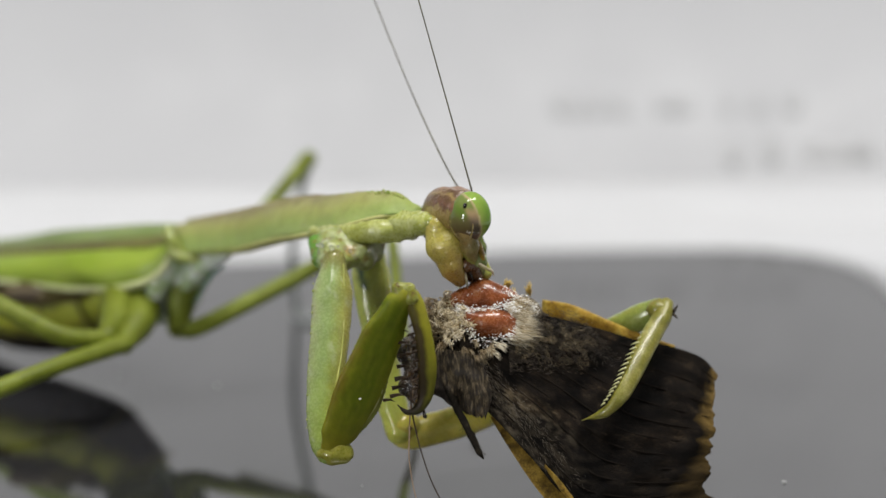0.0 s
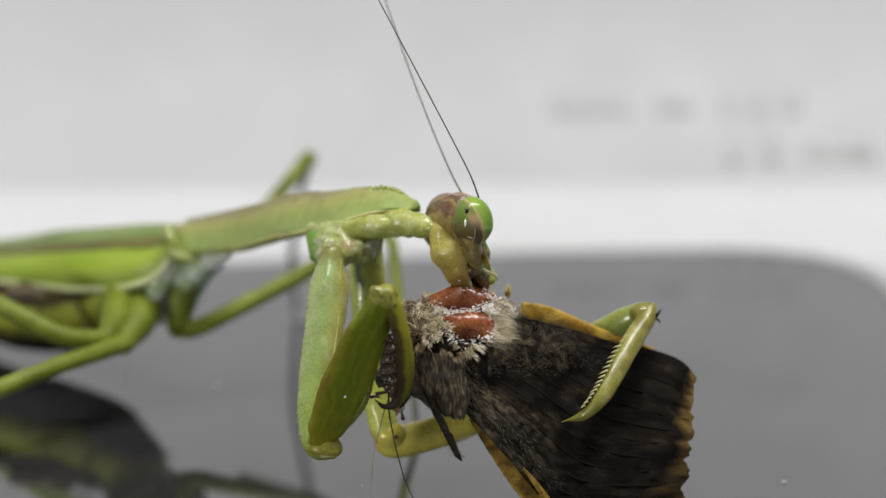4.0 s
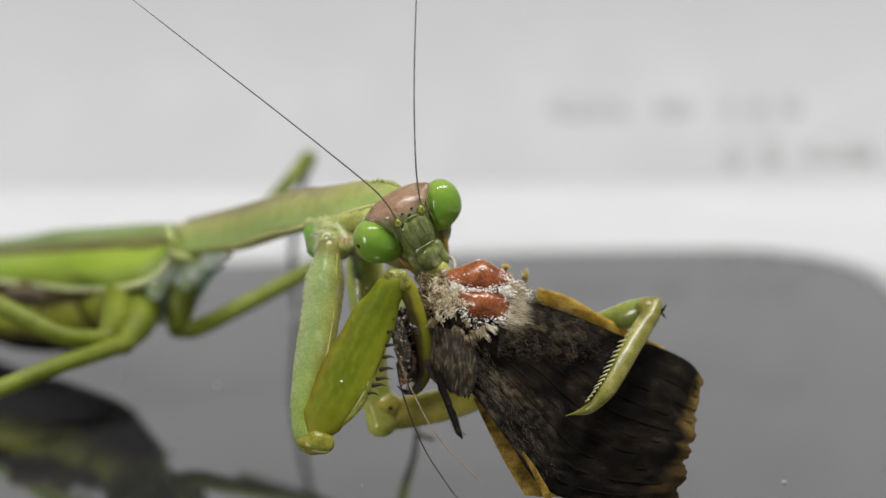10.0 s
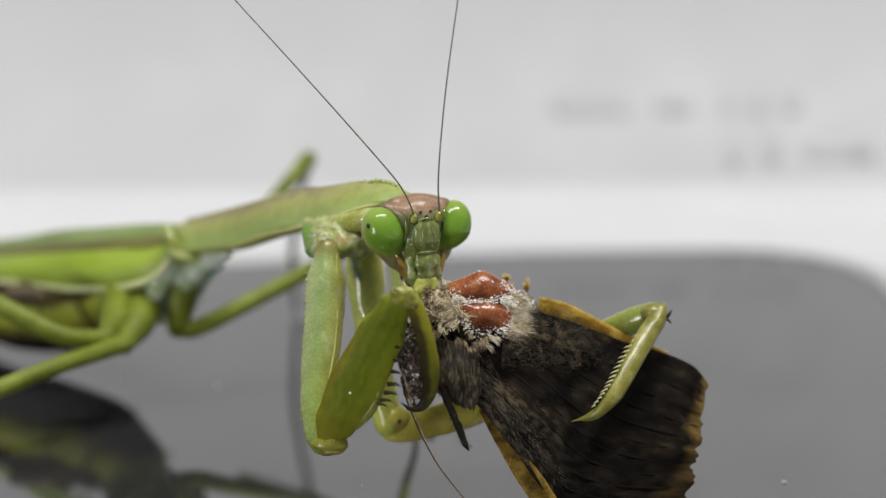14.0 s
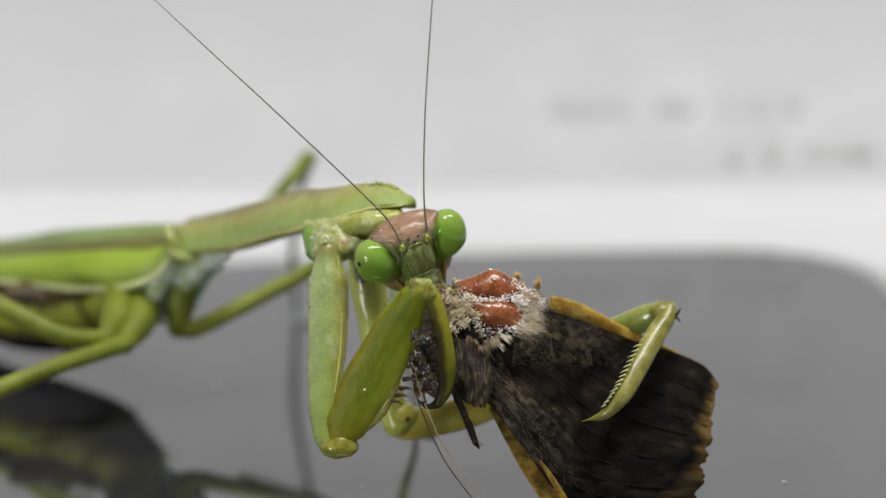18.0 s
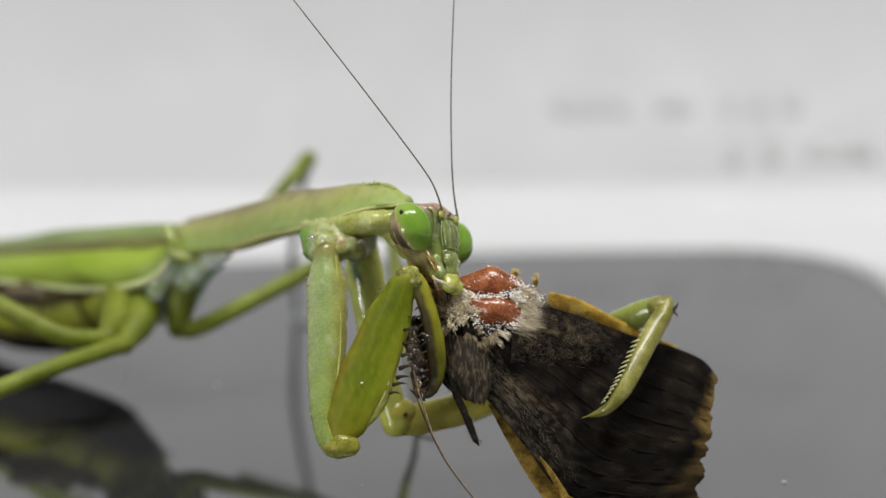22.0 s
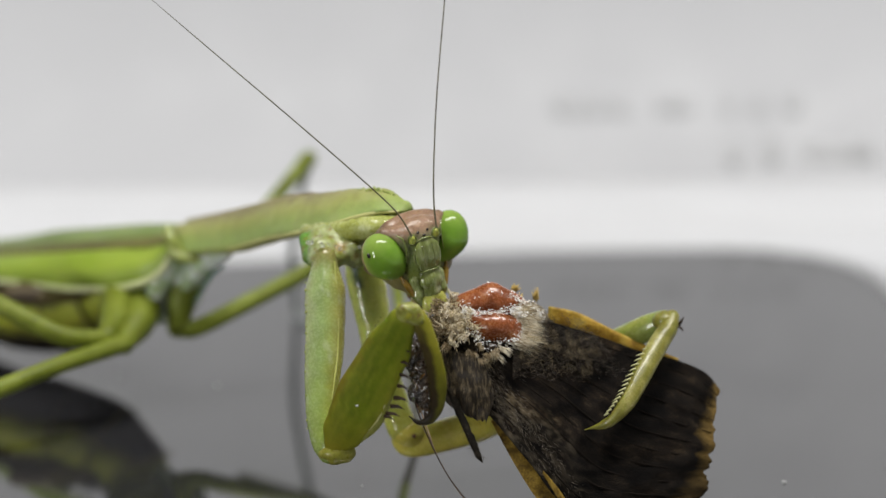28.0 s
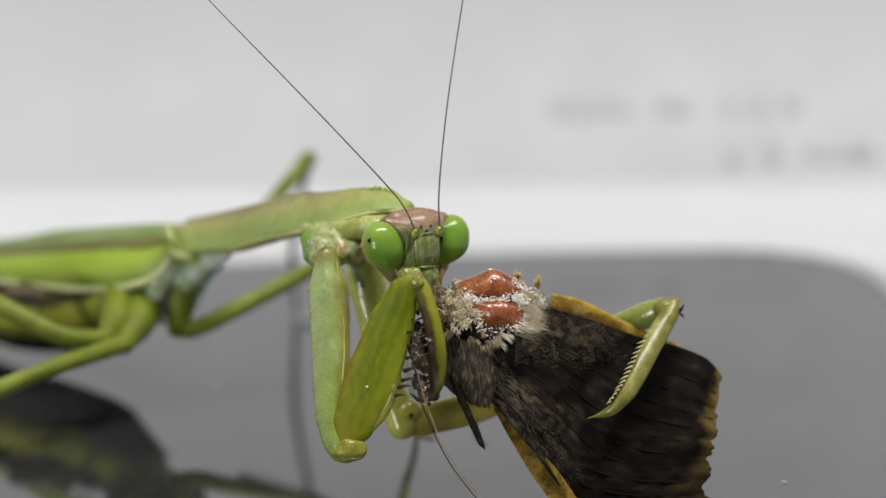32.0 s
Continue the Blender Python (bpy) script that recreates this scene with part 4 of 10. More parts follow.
def mantis_forelegs():
    s0 = (-7.21, 147.75, 967.07)
    cx = [(-7.72, 147.70, 966.55), (-7.81, 146.36, 964.12), (-8.06, 144.71, 961.09), (-8.43, 143.17, 958.06), (-8.35, 142.01, 955.92), (-7.96, 141.37, 954.97)]
    coxa = part("foreleg_coxa", tube(cx, [(0.80, 0.7), (1.36, 1.0), (1.273, 0.95), (1.086, 0.8), (0.973, 0.75), (0.893, 0.7)], n=28, steps=8, rough=0.05, grain=0.6, power=1.6), m_hide_wet, mantis,
                "long green foreleg with pale sheen", s0, MANTIS, coxa_tone(cx, 1.0))
    part("coxa_ridge", tube([(-7.06, 146.79, 966.33), (-7.03, 145.28, 963.24), (-7.25, 143.89, 960.55), (-7.73, 142.63, 958.22)], [0.05, 0.085, 0.085, 0.05], n=8), m_leg_pale, coxa, "", s0, s0)
    teeth = Shape()
    for i in range(22):
        p = path_point([(-9.05, 146.78, 965.56), (-9.19, 145.22, 962.49), (-9.37, 143.83, 959.79), (-9.46, 142.13, 956.46)], i / 21)
        teeth.join(ball(p, 0.055 + 0.02 * (i % 3), n=6, m=4))
    part("coxa_teeth", teeth, m_leg, coxa, "", s0, s0)
    part("trochanter", ball((-7.55, 141.30, 955.03), (1.22, 0.8, 0.86), n=32, m=20, rough=0.16, grain=0.7), m_troch, coxa, "", s0, s0)
    # thigh
    e0 = (-7.87, 141.37, 954.96)
    fe = [(-7.77, 141.33, 955.33), (-7.15, 140.92, 956.64), (-5.86, 140.23, 959.31), (-4.44, 139.49, 962.32), (-3.41, 138.81, 964.54), (-2.87, 138.54, 965.41)]
    femur = part("foreleg_femur", tube(fe, [(0.818, 0.65), (1.376, 0.58), (1.736, 0.52), (1.541, 0.52), (1.014, 0.6), (0.688, 0.7)], n=40, steps=12, rough=0.03, grain=0.7, power=1.9), m_hide, mantis,
                 "broad leaf-shaped green thigh with dark spines", e0, MANTIS, femur_tone(fe))
    rim_line = [(-3.20, 138.84, 964.46), (-3.68, 139.18, 962.37), (-4.37, 139.78, 959.22), (-5.04, 140.22, 957.54), (-6.27, 140.64, 956.27), (-7.39, 141.01, 955.66)]
    out_line = [(-3.06, 138.87, 964.15), (-3.29, 139.23, 962.14), (-3.72, 139.85, 959.05), (-4.39, 140.21, 957.05), (-5.62, 140.63, 955.78), (-7.03, 141.01, 955.20)]
    out_line = [tuple(Vector(a).lerp(Vector(b), 0.5)) for a, b in zip(rim_line, out_line)]
    part("femur_edge", tube(rim_line, [0.05, 0.08, 0.09, 0.09, 0.08, 0.04], n=8, steps=8, rough=0.2, grain=0.3), m_ridge, femur, "pale cream edge line", e0, e0)
    part("femur_flange", loft(rim_line, out_line, 50, 6, bulge=0.06, thick=0.22, ruffle=0.05, grain=0.4), m_flange, femur, "olive thorn-bearing flange", e0, e0)
    saw = Shape()
    for i in range(26):
        saw.join(ball(path_point(out_line, 0.25 + 0.72 * i / 25), 0.045 + 0.02 * (i % 2), n=6, m=4))
    part("flange_teeth", saw, m_flange, femur, "", e0, e0)
    part("white_speck", ball((-6.24, 139.72, 958.79), (0.11, 0.06, 0.06), n=10, m=7, rough=0.3, grain=0.1), m_fur_white, femur, "white speck", e0, e0)
    crest = Shape()
    for i in range(16):
        crest.join(ball(path_point([(-7.28, 140.55, 959.89), (-5.96, 139.93, 962.54), (-4.70, 139.24, 964.87)], i / 15), 0.05 + 0.02 * (i % 2), n=6, m=4))
    part("femur_crest", crest, m_femur, femur, "", e0, e0)
    for a, b, r in (((-3.36, 139.07, 962.03), (-2.56, 138.27, 961.66), 0.13), ((-3.44, 139.11, 961.13), (-2.42, 138.34, 960.91), 0.14), ((-3.59, 139.17, 960.37), (-2.57, 138.40, 960.18), 0.14), ((-3.81, 139.21, 959.54), (-2.53, 138.25, 959.52), 0.17),
                    ((-4.03, 139.31, 958.95), (-2.72, 138.57, 958.83), 0.15), ((-4.32, 139.20, 958.49), (-3.01, 138.48, 958.41), 0.15), ((-4.48, 139.83, 958.08), (-3.46, 139.28, 957.79), 0.12), ((-3.21, 139.01, 962.79), (-2.56, 138.37, 962.60), 0.1)):
        part("spine", cone(a, Vector(a).lerp(Vector(b), 0.68), r, bend=0.1, side=(0.2, 0, 1)), m_spine, femur, "dark thorn", e0, e0)
    # shin
    k0 = (-2.79, 138.52, 965.42)
    ti = [(-2.84, 138.61, 965.47), (-2.23, 138.61, 964.92), (-1.57, 138.75, 963.08), (-1.15, 139.15, 960.93), (-1.15, 139.69, 959.10), (-1.55, 139.87, 958.03), (-2.28, 139.92, 957.71), (-2.93, 139.88, 958.14)]
    find = beside(ti)

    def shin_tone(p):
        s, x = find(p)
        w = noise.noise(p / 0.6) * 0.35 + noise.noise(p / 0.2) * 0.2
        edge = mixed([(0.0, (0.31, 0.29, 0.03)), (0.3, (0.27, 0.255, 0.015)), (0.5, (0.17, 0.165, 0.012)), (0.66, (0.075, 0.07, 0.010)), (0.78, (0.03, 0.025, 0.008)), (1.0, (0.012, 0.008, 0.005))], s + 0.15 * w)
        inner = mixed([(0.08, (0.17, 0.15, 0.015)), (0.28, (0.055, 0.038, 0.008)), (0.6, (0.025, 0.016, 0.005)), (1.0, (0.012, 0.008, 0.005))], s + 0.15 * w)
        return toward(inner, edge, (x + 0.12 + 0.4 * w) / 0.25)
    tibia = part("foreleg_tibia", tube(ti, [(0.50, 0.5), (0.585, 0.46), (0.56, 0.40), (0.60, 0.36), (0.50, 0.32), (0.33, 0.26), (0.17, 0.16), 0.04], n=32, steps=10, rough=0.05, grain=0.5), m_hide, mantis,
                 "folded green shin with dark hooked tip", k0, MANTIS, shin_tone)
    def knee_tone(p):
        w = noise.noise(p / 0.35) + 0.6 * noise.noise(p / 0.15)
        return mixed([(-0.7, (0.10, 0.06, 0.02)), (-0.35, (0.19, 0.17, 0.018)), (0.1, (0.24, 0.26, 0.028)), (0.6, (0.37, 0.38, 0.09))], w)
    part("knee_cap", melt([((-2.91, 138.56, 965.28), (0.84, 0.68, 0.66)), ((-3.30, 138.25, 965.82), (0.34, 0.3, 0.28)), ((-2.54, 138.15, 965.84), (0.36, 0.3, 0.26)), ((-2.25, 138.10, 965.12), (0.3, 0.26, 0.36))], 0.055, 0.42, 0.018, 0.3), m_skin, tibia, "", k0, k0, knee_tone)
    for i in range(9):
        s = i / 8
        a = path_point([(-2.13, 138.60, 963.49), (-1.75, 138.95, 961.18), (-1.66, 139.45, 958.79)], s)
        b = a + Vector((-0.38 - 0.2 * (i % 2), -0.12, -0.3))
        part("spine", cone(a, b, 0.1, bend=0.05), m_spine, tibia, "", k0, k0)
    rng = random.Random(31)
    scraps = []
    for _ in range(24):
        r = rng.uniform(0.16, 0.42)
        scraps.append((Vector((-3.05, 141.3, 962.6)).lerp(Vector((-2.15, 141.3, 958.2)), rng.random()) + Vector((rng.uniform(-0.55, 0.6), rng.uniform(-0.3, 0.3), 0)), (r, r, r * rng.uniform(0.8, 1.5))))
    part("chewed_flesh", melt(scraps, 0.06, 0.25, 0.09, 0.25), m_flesh, tibia, "wet dark chewed flesh stuck to thorns", k0, k0)
    # the other foreleg, reaching round the moth
    sf = (-5.57, 152.14, 966.07)
    cf = [(-5.57, 152.17, 966.18), (-5.33, 151.38, 963.67), (-5.02, 150.49, 960.71), (-4.62, 149.33, 957.44), (-3.84, 148.15, 954.11)]
    base_tone = coxa_tone(cf, 0.8)
    spot = beside([(-6.23, 151.27, 965.84), (-6.00, 150.78, 964.61), (-5.63, 150.73, 962.64)])

    def far_tone(p):
        s, x = spot(p)
        w = noise.noise(p / 0.5) * 0.4
        body = toward(base_tone(p), (0.46, 0.39, 0.035), ((-4.46, 148.87, 956.37)[2] - p.z) / 1.6)
        # pale highlight painted along one side
        c = toward(body, (0.30, 0.38, 0.14), (0.5 - abs(x - 1.0)) * 1.3 * (1 if p.z > (-5.53, 150.00, 961.24)[2] else 0) + w)
        # pigment lifted to make up for the shadow this leg stands in
        c = toward(c, (0.70, 0.74, 0.13), 0.7 + 0.5 * w)
        return toward((0.03, 0.08, 0.05), c, (abs(x) - 0.02 + 0.3 * w) / 0.42 + (1.5 if p.z < 963.7 or p.z > (-5.84, 151.04, 965.73)[2] else 0))
    coxb = part("foreleg_coxa", tube(cf, [(1.122, 0.8), (1.315, 1.0), (1.168, 0.9), (1.058, 0.8), (0.992, 0.8)], n=36, steps=14, rough=0.05, grain=0.6), m_hide_wet, mantis, "long green foreleg with dark inner spot", sf, MANTIS, far_tone)
    part("coxa_ridge", tube([(-4.52, 151.73, 965.17), (-4.25, 151.31, 962.49), (-4.20, 151.48, 959.64)], [0.05, 0.08, 0.05], n=8), m_leg_pale, coxb, "", sf, sf)
    # pale glossy beads added as the wet glints on this leg
    rng = random.Random(15)
    for _ in range(16):
        q = path_point(cf[:4], rng.uniform(0.05, 0.8)) + Vector((rng.uniform(-0.8, 0.5), -0.80, rng.uniform(-0.2, 0.2)))
        part("wet_bead", ball(q, (rng.uniform(0.05, 0.12), 0.08, rng.uniform(0.06, 0.2)), n=10, m=7, rough=0.2, grain=0.2), m_wet, coxb, "", sf, sf)
    fk = (13.96, 148.10, 961.89)
    ff = [(-4.16, 148.65, 954.51), (-3.46, 148.46, 953.69), (-1.39, 148.91, 953.87), (1.78, 149.70, 954.59), (5.66, 150.38, 956.65), (10.24, 149.90, 959.47), (12.51, 148.70, 961.06), (13.88, 148.00, 961.80)]
    def thigh_tone(p):
        w = noise.noise(p / 0.9) * 0.5 + noise.noise(p / 0.3) * 0.25
        c = mixed([(-4.5, (0.66, 0.58, 0.08)), (0.0, (0.76, 0.66, 0.11)), (6.0, (0.62, 0.54, 0.06)), (10.0, (0.33, 0.36, 0.05)), (13.5, (0.30, 0.36, 0.075))], p.x + 1.5 * w)
        return toward(c, (0.40, 0.29, 0.04), noise.noise(p / 0.9 + Vector((4, 0, 1))) * 0.6 - 0.22)
    femb = part("foreleg_femur", tube(ff, [(0.714, 0.7), (1.031, 0.8), (1.104, 0.9), (1.136, 0.9), (1.08, 0.9), (0.98, 0.85), (0.90, 0.8), (0.80, 0.7)], n=26, steps=8, rough=0.03, grain=0.9), m_hide_wet,
                mantis, "yellow-green thigh reaching behind the moth", fk, MANTIS, thigh_tone)
    part("trochanter", ball((-3.53, 148.30, 954.30), (1.12, 0.95, 1.0), n=26, m=16, rough=0.06, grain=0.8), m_hide_wet, femb, "", fk, fk, thigh_tone)
    part("femur_spot", ball((-3.13, 147.40, 954.42), (0.16, 0.08, 0.16), rough=0.2, grain=0.2), m_jaw, femb, "small brown spot", fk, fk)
    tf = [(14.36, 147.60, 962.18), (14.00, 146.80, 961.57), (13.20, 145.60, 960.77), (12.12, 143.90, 959.47), (11.05, 142.60, 957.96), (9.80, 142.30, 956.59), (8.22, 142.90, 955.87)]
    tibb = part("foreleg_tibia", tube(tf, [(0.50, 0.5), (0.64, 0.54), (0.68, 0.5), (0.66, 0.44), (0.56, 0.38), (0.35, 0.26), 0.03], n=24, steps=8, rough=0.04, grain=0.6), m_shank, mantis,
                "green shin with a comb of pale teeth", fk, MANTIS)
    part("knee_cap", ball((13.91, 147.60, 961.94), (0.88, 0.74, 0.72), n=20, m=14, rough=0.14, grain=0.5), m_shank, tibb, "", fk, fk)
    for i in range(16):
        a = path_point([(12.68, 145.30, 961.00), (11.61, 143.60, 959.78), (10.70, 142.50, 958.49), (9.70, 142.10, 957.23)], i / 15)
        b = a + Vector((-0.66, -0.10, -0.10 - 0.02 * i)) * (1.0 if 1 < i < 12 else 0.65) * (0.88 + 0.2 * (i * 7 % 5) / 4)
        part("tooth", cone(a, a.lerp(b, 0.84), 0.085, bend=0.03), m_spine_pale, tibb, "", fk, fk)
    tar = part("tarsus", tube([(14.30, 147.30, 961.94), (14.64, 147.20, 961.74), (14.85, 147.10, 961.92), (15.06, 147.00, 962.30)], [0.16, 0.14, 0.11, 0.04], n=8), m_spine, tibb, "small dark claw", fk, fk)
    part("tarsus", tube([(14.64, 147.20, 961.74), (14.89, 147.00, 961.59), (15.03, 146.90, 961.39)], [0.1, 0.08, 0.03], n=8), m_spine, tibb, "", fk, fk)
    return coxa, femur, tibia, coxb, femb, tibb


def head_tone(p):
    """Pigment of the head's shell: mauve crown, grey-green face, brown and ochre bands behind the eyes."""
    w = 0.22 * noise.noise(p / 0.7) + 0.10 * noise.noise(p / 0.25)
    face = mixed([(-2.6, (0.20, 0.20, 0.03)), (-1.2, (0.15, 0.20, 0.035)), (0.5, (0.19, 0.22, 0.075)), (0.95, (0.28, 0.24, 0.11)), (1.35, (0.36, 0.225, 0.12)), (2.1, (0.30, 0.18, 0.085))], p.z + w)
    q = p.y - (0.42 + 0.6 * (p.z + 1.9)) + w
    back = mixed([(-1.7, (0.10, 0.055, 0.025)), (-1.45, (0.34, 0.24, 0.08)), (-1.2, (0.16, 0.09, 0.035)), (-0.75, (0.20, 0.10, 0.045)), (-0.55, (0.18, 0.085, 0.04)), (-0.42, (0.38, 0.27, 0.085)), (0.0, (0.34, 0.24, 0.06)), (0.16, (0.20, 0.13, 0.035)), (0.34, (0.10, 0.05, 0.025)), (0.9, (0.07, 0.035, 0.02))], q)
    if p.z < -0.4:
        back = toward(back, (0.32, 0.26, 0.055), (q - 0.3) * 1.2 + 0.35 * (-0.4 - p.z) - 0.1)
    if p.z < 0.2 and p.y < 0.55:
        back = toward(back, (0.21, 0.18, 0.05), min((0.55 - p.y) / 0.4, (0.2 - p.z) / 0.5))
    if p.z < -2.4:
        back = toward(back, (0.12, 0.06, 0.025), (-2.4 - p.z) * 0.9)
    side = (abs(p.x) - 1.15 - 0.2 * w) / 0.5 if p.z < 0.6 else (p.y - 0.30 + w) / 0.5
    if p.z < 0.6 and p.y < -0.75:
        side = (abs(p.x) - 1.75) / 0.5
    if p.z < 0.6 and p.y > 0.7:
        side = 1.0
    face = toward(face, (0.21, 0.135, 0.065), (abs(p.x) - 1.35 + p.y * 0.35) / 1.2 if p.z > 0.4 else 0)
    if p.z >= 0.6 and abs(p.x) < 1.6:
        side = (p.y - 0.80 + w) / 0.4
    return toward(face, back, side)


def eye_tone(s):
    def tone(p):
        w = 0.06 * noise.noise(p / 0.5)
        v = p.y + 0.04 - 0.22 * p.z + w
        green = mixed([(-1.8, (0.165, 0.315, 0.028)), (-0.6, (0.17, 0.31, 0.028)), (-0.1, (0.27, 0.36, 0.06))], v)
        green = toward(green, (0.25, 0.37, 0.055), (abs(p.z + 0.2) - 1.0) * 1.1)
        slate = mixed([(-0.7, (0.06, 0.05, 0.03)), (0.2, (0.15, 0.115, 0.06)), (0.8, (0.42, 0.29, 0.13)), (1.2, (0.18, 0.23, 0.05))], p.z + w)
        olive = mixed([(-1.0, (0.11, 0.06, 0.025)), (0.2, (0.15, 0.13, 0.04)), (0.9, (0.14, 0.21, 0.03))], p.z + 2 * w)
        if v < 0:
            return green
        if v < 0.22:
            return mixed([(0, green), (0.06, (0.46, 0.40, 0.17)), (0.14, (0.42, 0.33, 0.14)), (0.22, slate)], v)
        return mixed([(0.22, slate), (0.62, slate), (0.85, olive)], v)
    return tone


def eye_body(s):
    sh = ball((0, 0, 0), (1, 1, 1), n=64, m=48)
    for v in sh.v:
        low = max(0.0, -v.z)
        k = 1 - 0.38 * low ** 2
        v.x, v.y, v.z = 1.40 * v.x * k - s * 0.42 * low ** 1.6, 1.38 * v.y * k, (1.84 + 0.14 * low) * v.z
    return sh


def mantis_head():
    """Built round its own middle: x across the face, -y out of the face, z to the crown."""
    up = (0, -1, 0)
    z0 = (0, 0, 0)
    blobs = [((0, 0.60, 0.66), (2.80, 0.80, 1.38)), ((0, -0.35, 0.62), (1.80, 1.02, 1.34)), ((0, 0.70, 0.45), (2.35, 0.90, 1.28)), ((0, -0.35, -0.8), (1.4, 1.1, 2.1)),
             ((0, -0.35, -2.0), (0, -0.75, -3.3), 1.0, 0.62)]
    for s in (-1, 1):
        blobs += [((1.1 * s, -0.62, 1.08), (2.15 * s, 0.12, 1.30), 0.44, 0.32), ((2.42 * s, 0.80, 0.30), (2.42 * s, 0.50, -0.95), 0.55, 0.60), ((2.50 * s, 0.40, -1.10), (1.72 * s, -0.10, -2.1), 0.66, 0.54), ((1.62 * s, 0.05, -2.0), (0.85 * s, -0.5, -3.1), 0.52, 0.42)]
    head = part("head", melt(blobs, 0.095, 0.4, 0.02, 0.8), m_capsule, mantis, "triangular head with mauve-brown crown and ochre bands", z0, None, head_tone)
    part("front_shield", tube([(0, -1.36, 0.62), (0, -1.46, 0.1), (0, -1.52, -0.7), (0, -1.46, -1.35)], [(0.55, 0.12), (0.92, 0.2), (0.9, 0.22), (0.72, 0.18)], n=28, up=up, power=3.0, rough=0.05, grain=0.5), m_face, head, "translucent green face plate", z0)
    for s in (-1, 1):
        part("face_groove", tube([(0.36 * s, -1.62, 0.30), (0.40 * s, -1.73, -0.4), (0.34 * s, -1.68, -1.2)], [0.04, 0.06, 0.04], n=8, up=up, rough=0.5, grain=0.3), m_face, head, "", z0)
        part("face_ridge", tube([(0.86 * s, -1.42, 0.35), (0.98 * s, -1.40, -0.6), (0.80 * s, -1.42, -1.5)], [0.05, 0.07, 0.05], n=8, up=up, rough=0.5, grain=0.3), m_face, head, "", z0)
    part("clypeus", melt([((0, -1.36, -1.75), (0.82, 0.36, 0.42)), ((0, -1.46, -2.3), (0.86, 0.42, 0.55)), ((0, -1.42, -3.0), (0.66, 0.38, 0.55)), ((0, -1.66, -2.0), (0, -1.72, -3.0), 0.22, 0.20)], 0.06, 0.22, 0.006, 0.5), m_face, head, "", z0)
    part("clypeus_band", tube([(-0.74, -1.52, -1.50), (-0.4, -1.68, -1.47), (0, -1.74, -1.44), (0.4, -1.68, -1.47), (0.74, -1.52, -1.50)], [0.04, 0.06, 0.06, 0.06, 0.04], n=8, rough=0.4, grain=0.3), m_face, head, "", z0)
    part("labrum", melt([((0, -1.42, -3.62), (0.88, 0.44, 0.58)), ((-0.42, -1.47, -3.98), (0.52, 0.42, 0.50)), ((0.42, -1.47, -3.98), (0.52, 0.42, 0.50)), ((0, -1.58, -3.25), (0.26, 0.26, 0.5))], 0.055, 0.16, 0.008, 0.5), m_lip, head, "yellow-green rounded upper lip", z0)
    dots = []
    for s in (-1, 1):
        part("mandible", melt([((0.92 * s, -0.85, -2.2), (0.88 * s, -1.05, -3.2), 0.40, 0.36), ((0.88 * s, -1.05, -3.2), (0.6 * s, -1.15, -4.1), 0.36, 0.18), ((1.05 * s, -0.6, -2.9), (0.28, 0.3, 0.6))], 0.07, 0.3, 0.02, 0.4), m_face, head, "", z0)
        part("jaw", melt([((0.7 * s, -0.6, -3.2), (0.5 * s, -0.8, -4.1), 0.45, 0.34), ((0.5 * s, -0.8, -4.1), (0.18 * s, -0.95, -4.85), 0.34, 0.12), ((0.8 * s, -0.1, -3.3), (0.4, 0.5, 0.5))], 0.08, 0.2, 0.04, 0.4), m_jaw, head, "dark red-brown jaw", z0)
        part("cheek_strap", tube([(1.78 * s, -0.55, -1.65), (1.55 * s, -0.80, -2.25), (1.25 * s, -1.0, -2.95), (1.05 * s, -1.05, -3.4)], [0.10, 0.21, 0.20, 0.08], n=12, up=up, rough=0.1, grain=0.3), m_strap, head, "ochre strap beside jaw", z0)
        part("palp", tube([(1.0 * s, -0.6, -3.1), (1.4 * s, -0.95, -3.6), (1.25 * s, -1.5, -3.95), (0.8 * s, -1.85, -4.25)], [0.1, 0.11, 0.1, 0.04], n=10, up=(0.3, -1, 0), rough=0.2, grain=0.3), m_palp, head, "thin pale feeler at mouth", z0)
        part("palp", tube([(0.6 * s, 0.1, -3.5), (0.85 * s, 0.2, -4.2), (0.65 * s, 0.1, -4.8)], [0.09, 0.09, 0.04], n=10, up=(0.3, -1, 0)), m_palp, head, "", z0)
        # eye
        c = Vector((2.47 * s, 0.0, -0.34))
        turn = Matrix.Rotation(radians(21 * s), 3, "Y") @ Matrix.Rotation(radians(-6 * s), 3, "Z")
        eye = part("eye", eye_body(s), m_eye_skin, head, "glossy bulging green eye with dark hind band", z0, None, eye_tone(s))
        eye.location = c * MM
        eye.rotation_euler = turn.to_euler()
        rim = []
        for q in range(31):
            a = radians(5 - q * 115 / 30)
            if s < 0:
                a = math.pi - a
            z = math.sin(a)
            low = max(0.0, -z)
            r = 0.93
            rim.append(c + turn @ Vector((1.40 * r * math.cos(a) * (1 - 0.38 * low ** 2) - s * 0.42 * low ** 1.6, 0.60 + 0.12 * z, (1.84 + 0.14 * low) * r * z)))
        part("eye_rim", tube(rim, [0.03] + [0.05] * 5 + [0.075] * 20 + [0.06] * 4 + [0.03], n=10, steps=2, up=(0.1, 1, 0), rough=0.3, grain=0.4), m_rim, head, "", z0)
        dot = part("pupil_dot", ball((0, 0, 0), (0.13, 0.13, 0.20), n=12, m=8), m_black, head, "tiny black dot", z0)
        d = Vector((-1.22, -0.42, 0.65)) if s < 0 else Vector((-0.95, -0.95, 0.1))
        dot.location = (c + turn @ (d.normalized() * 1.47)) * MM
        dots.append(dot)
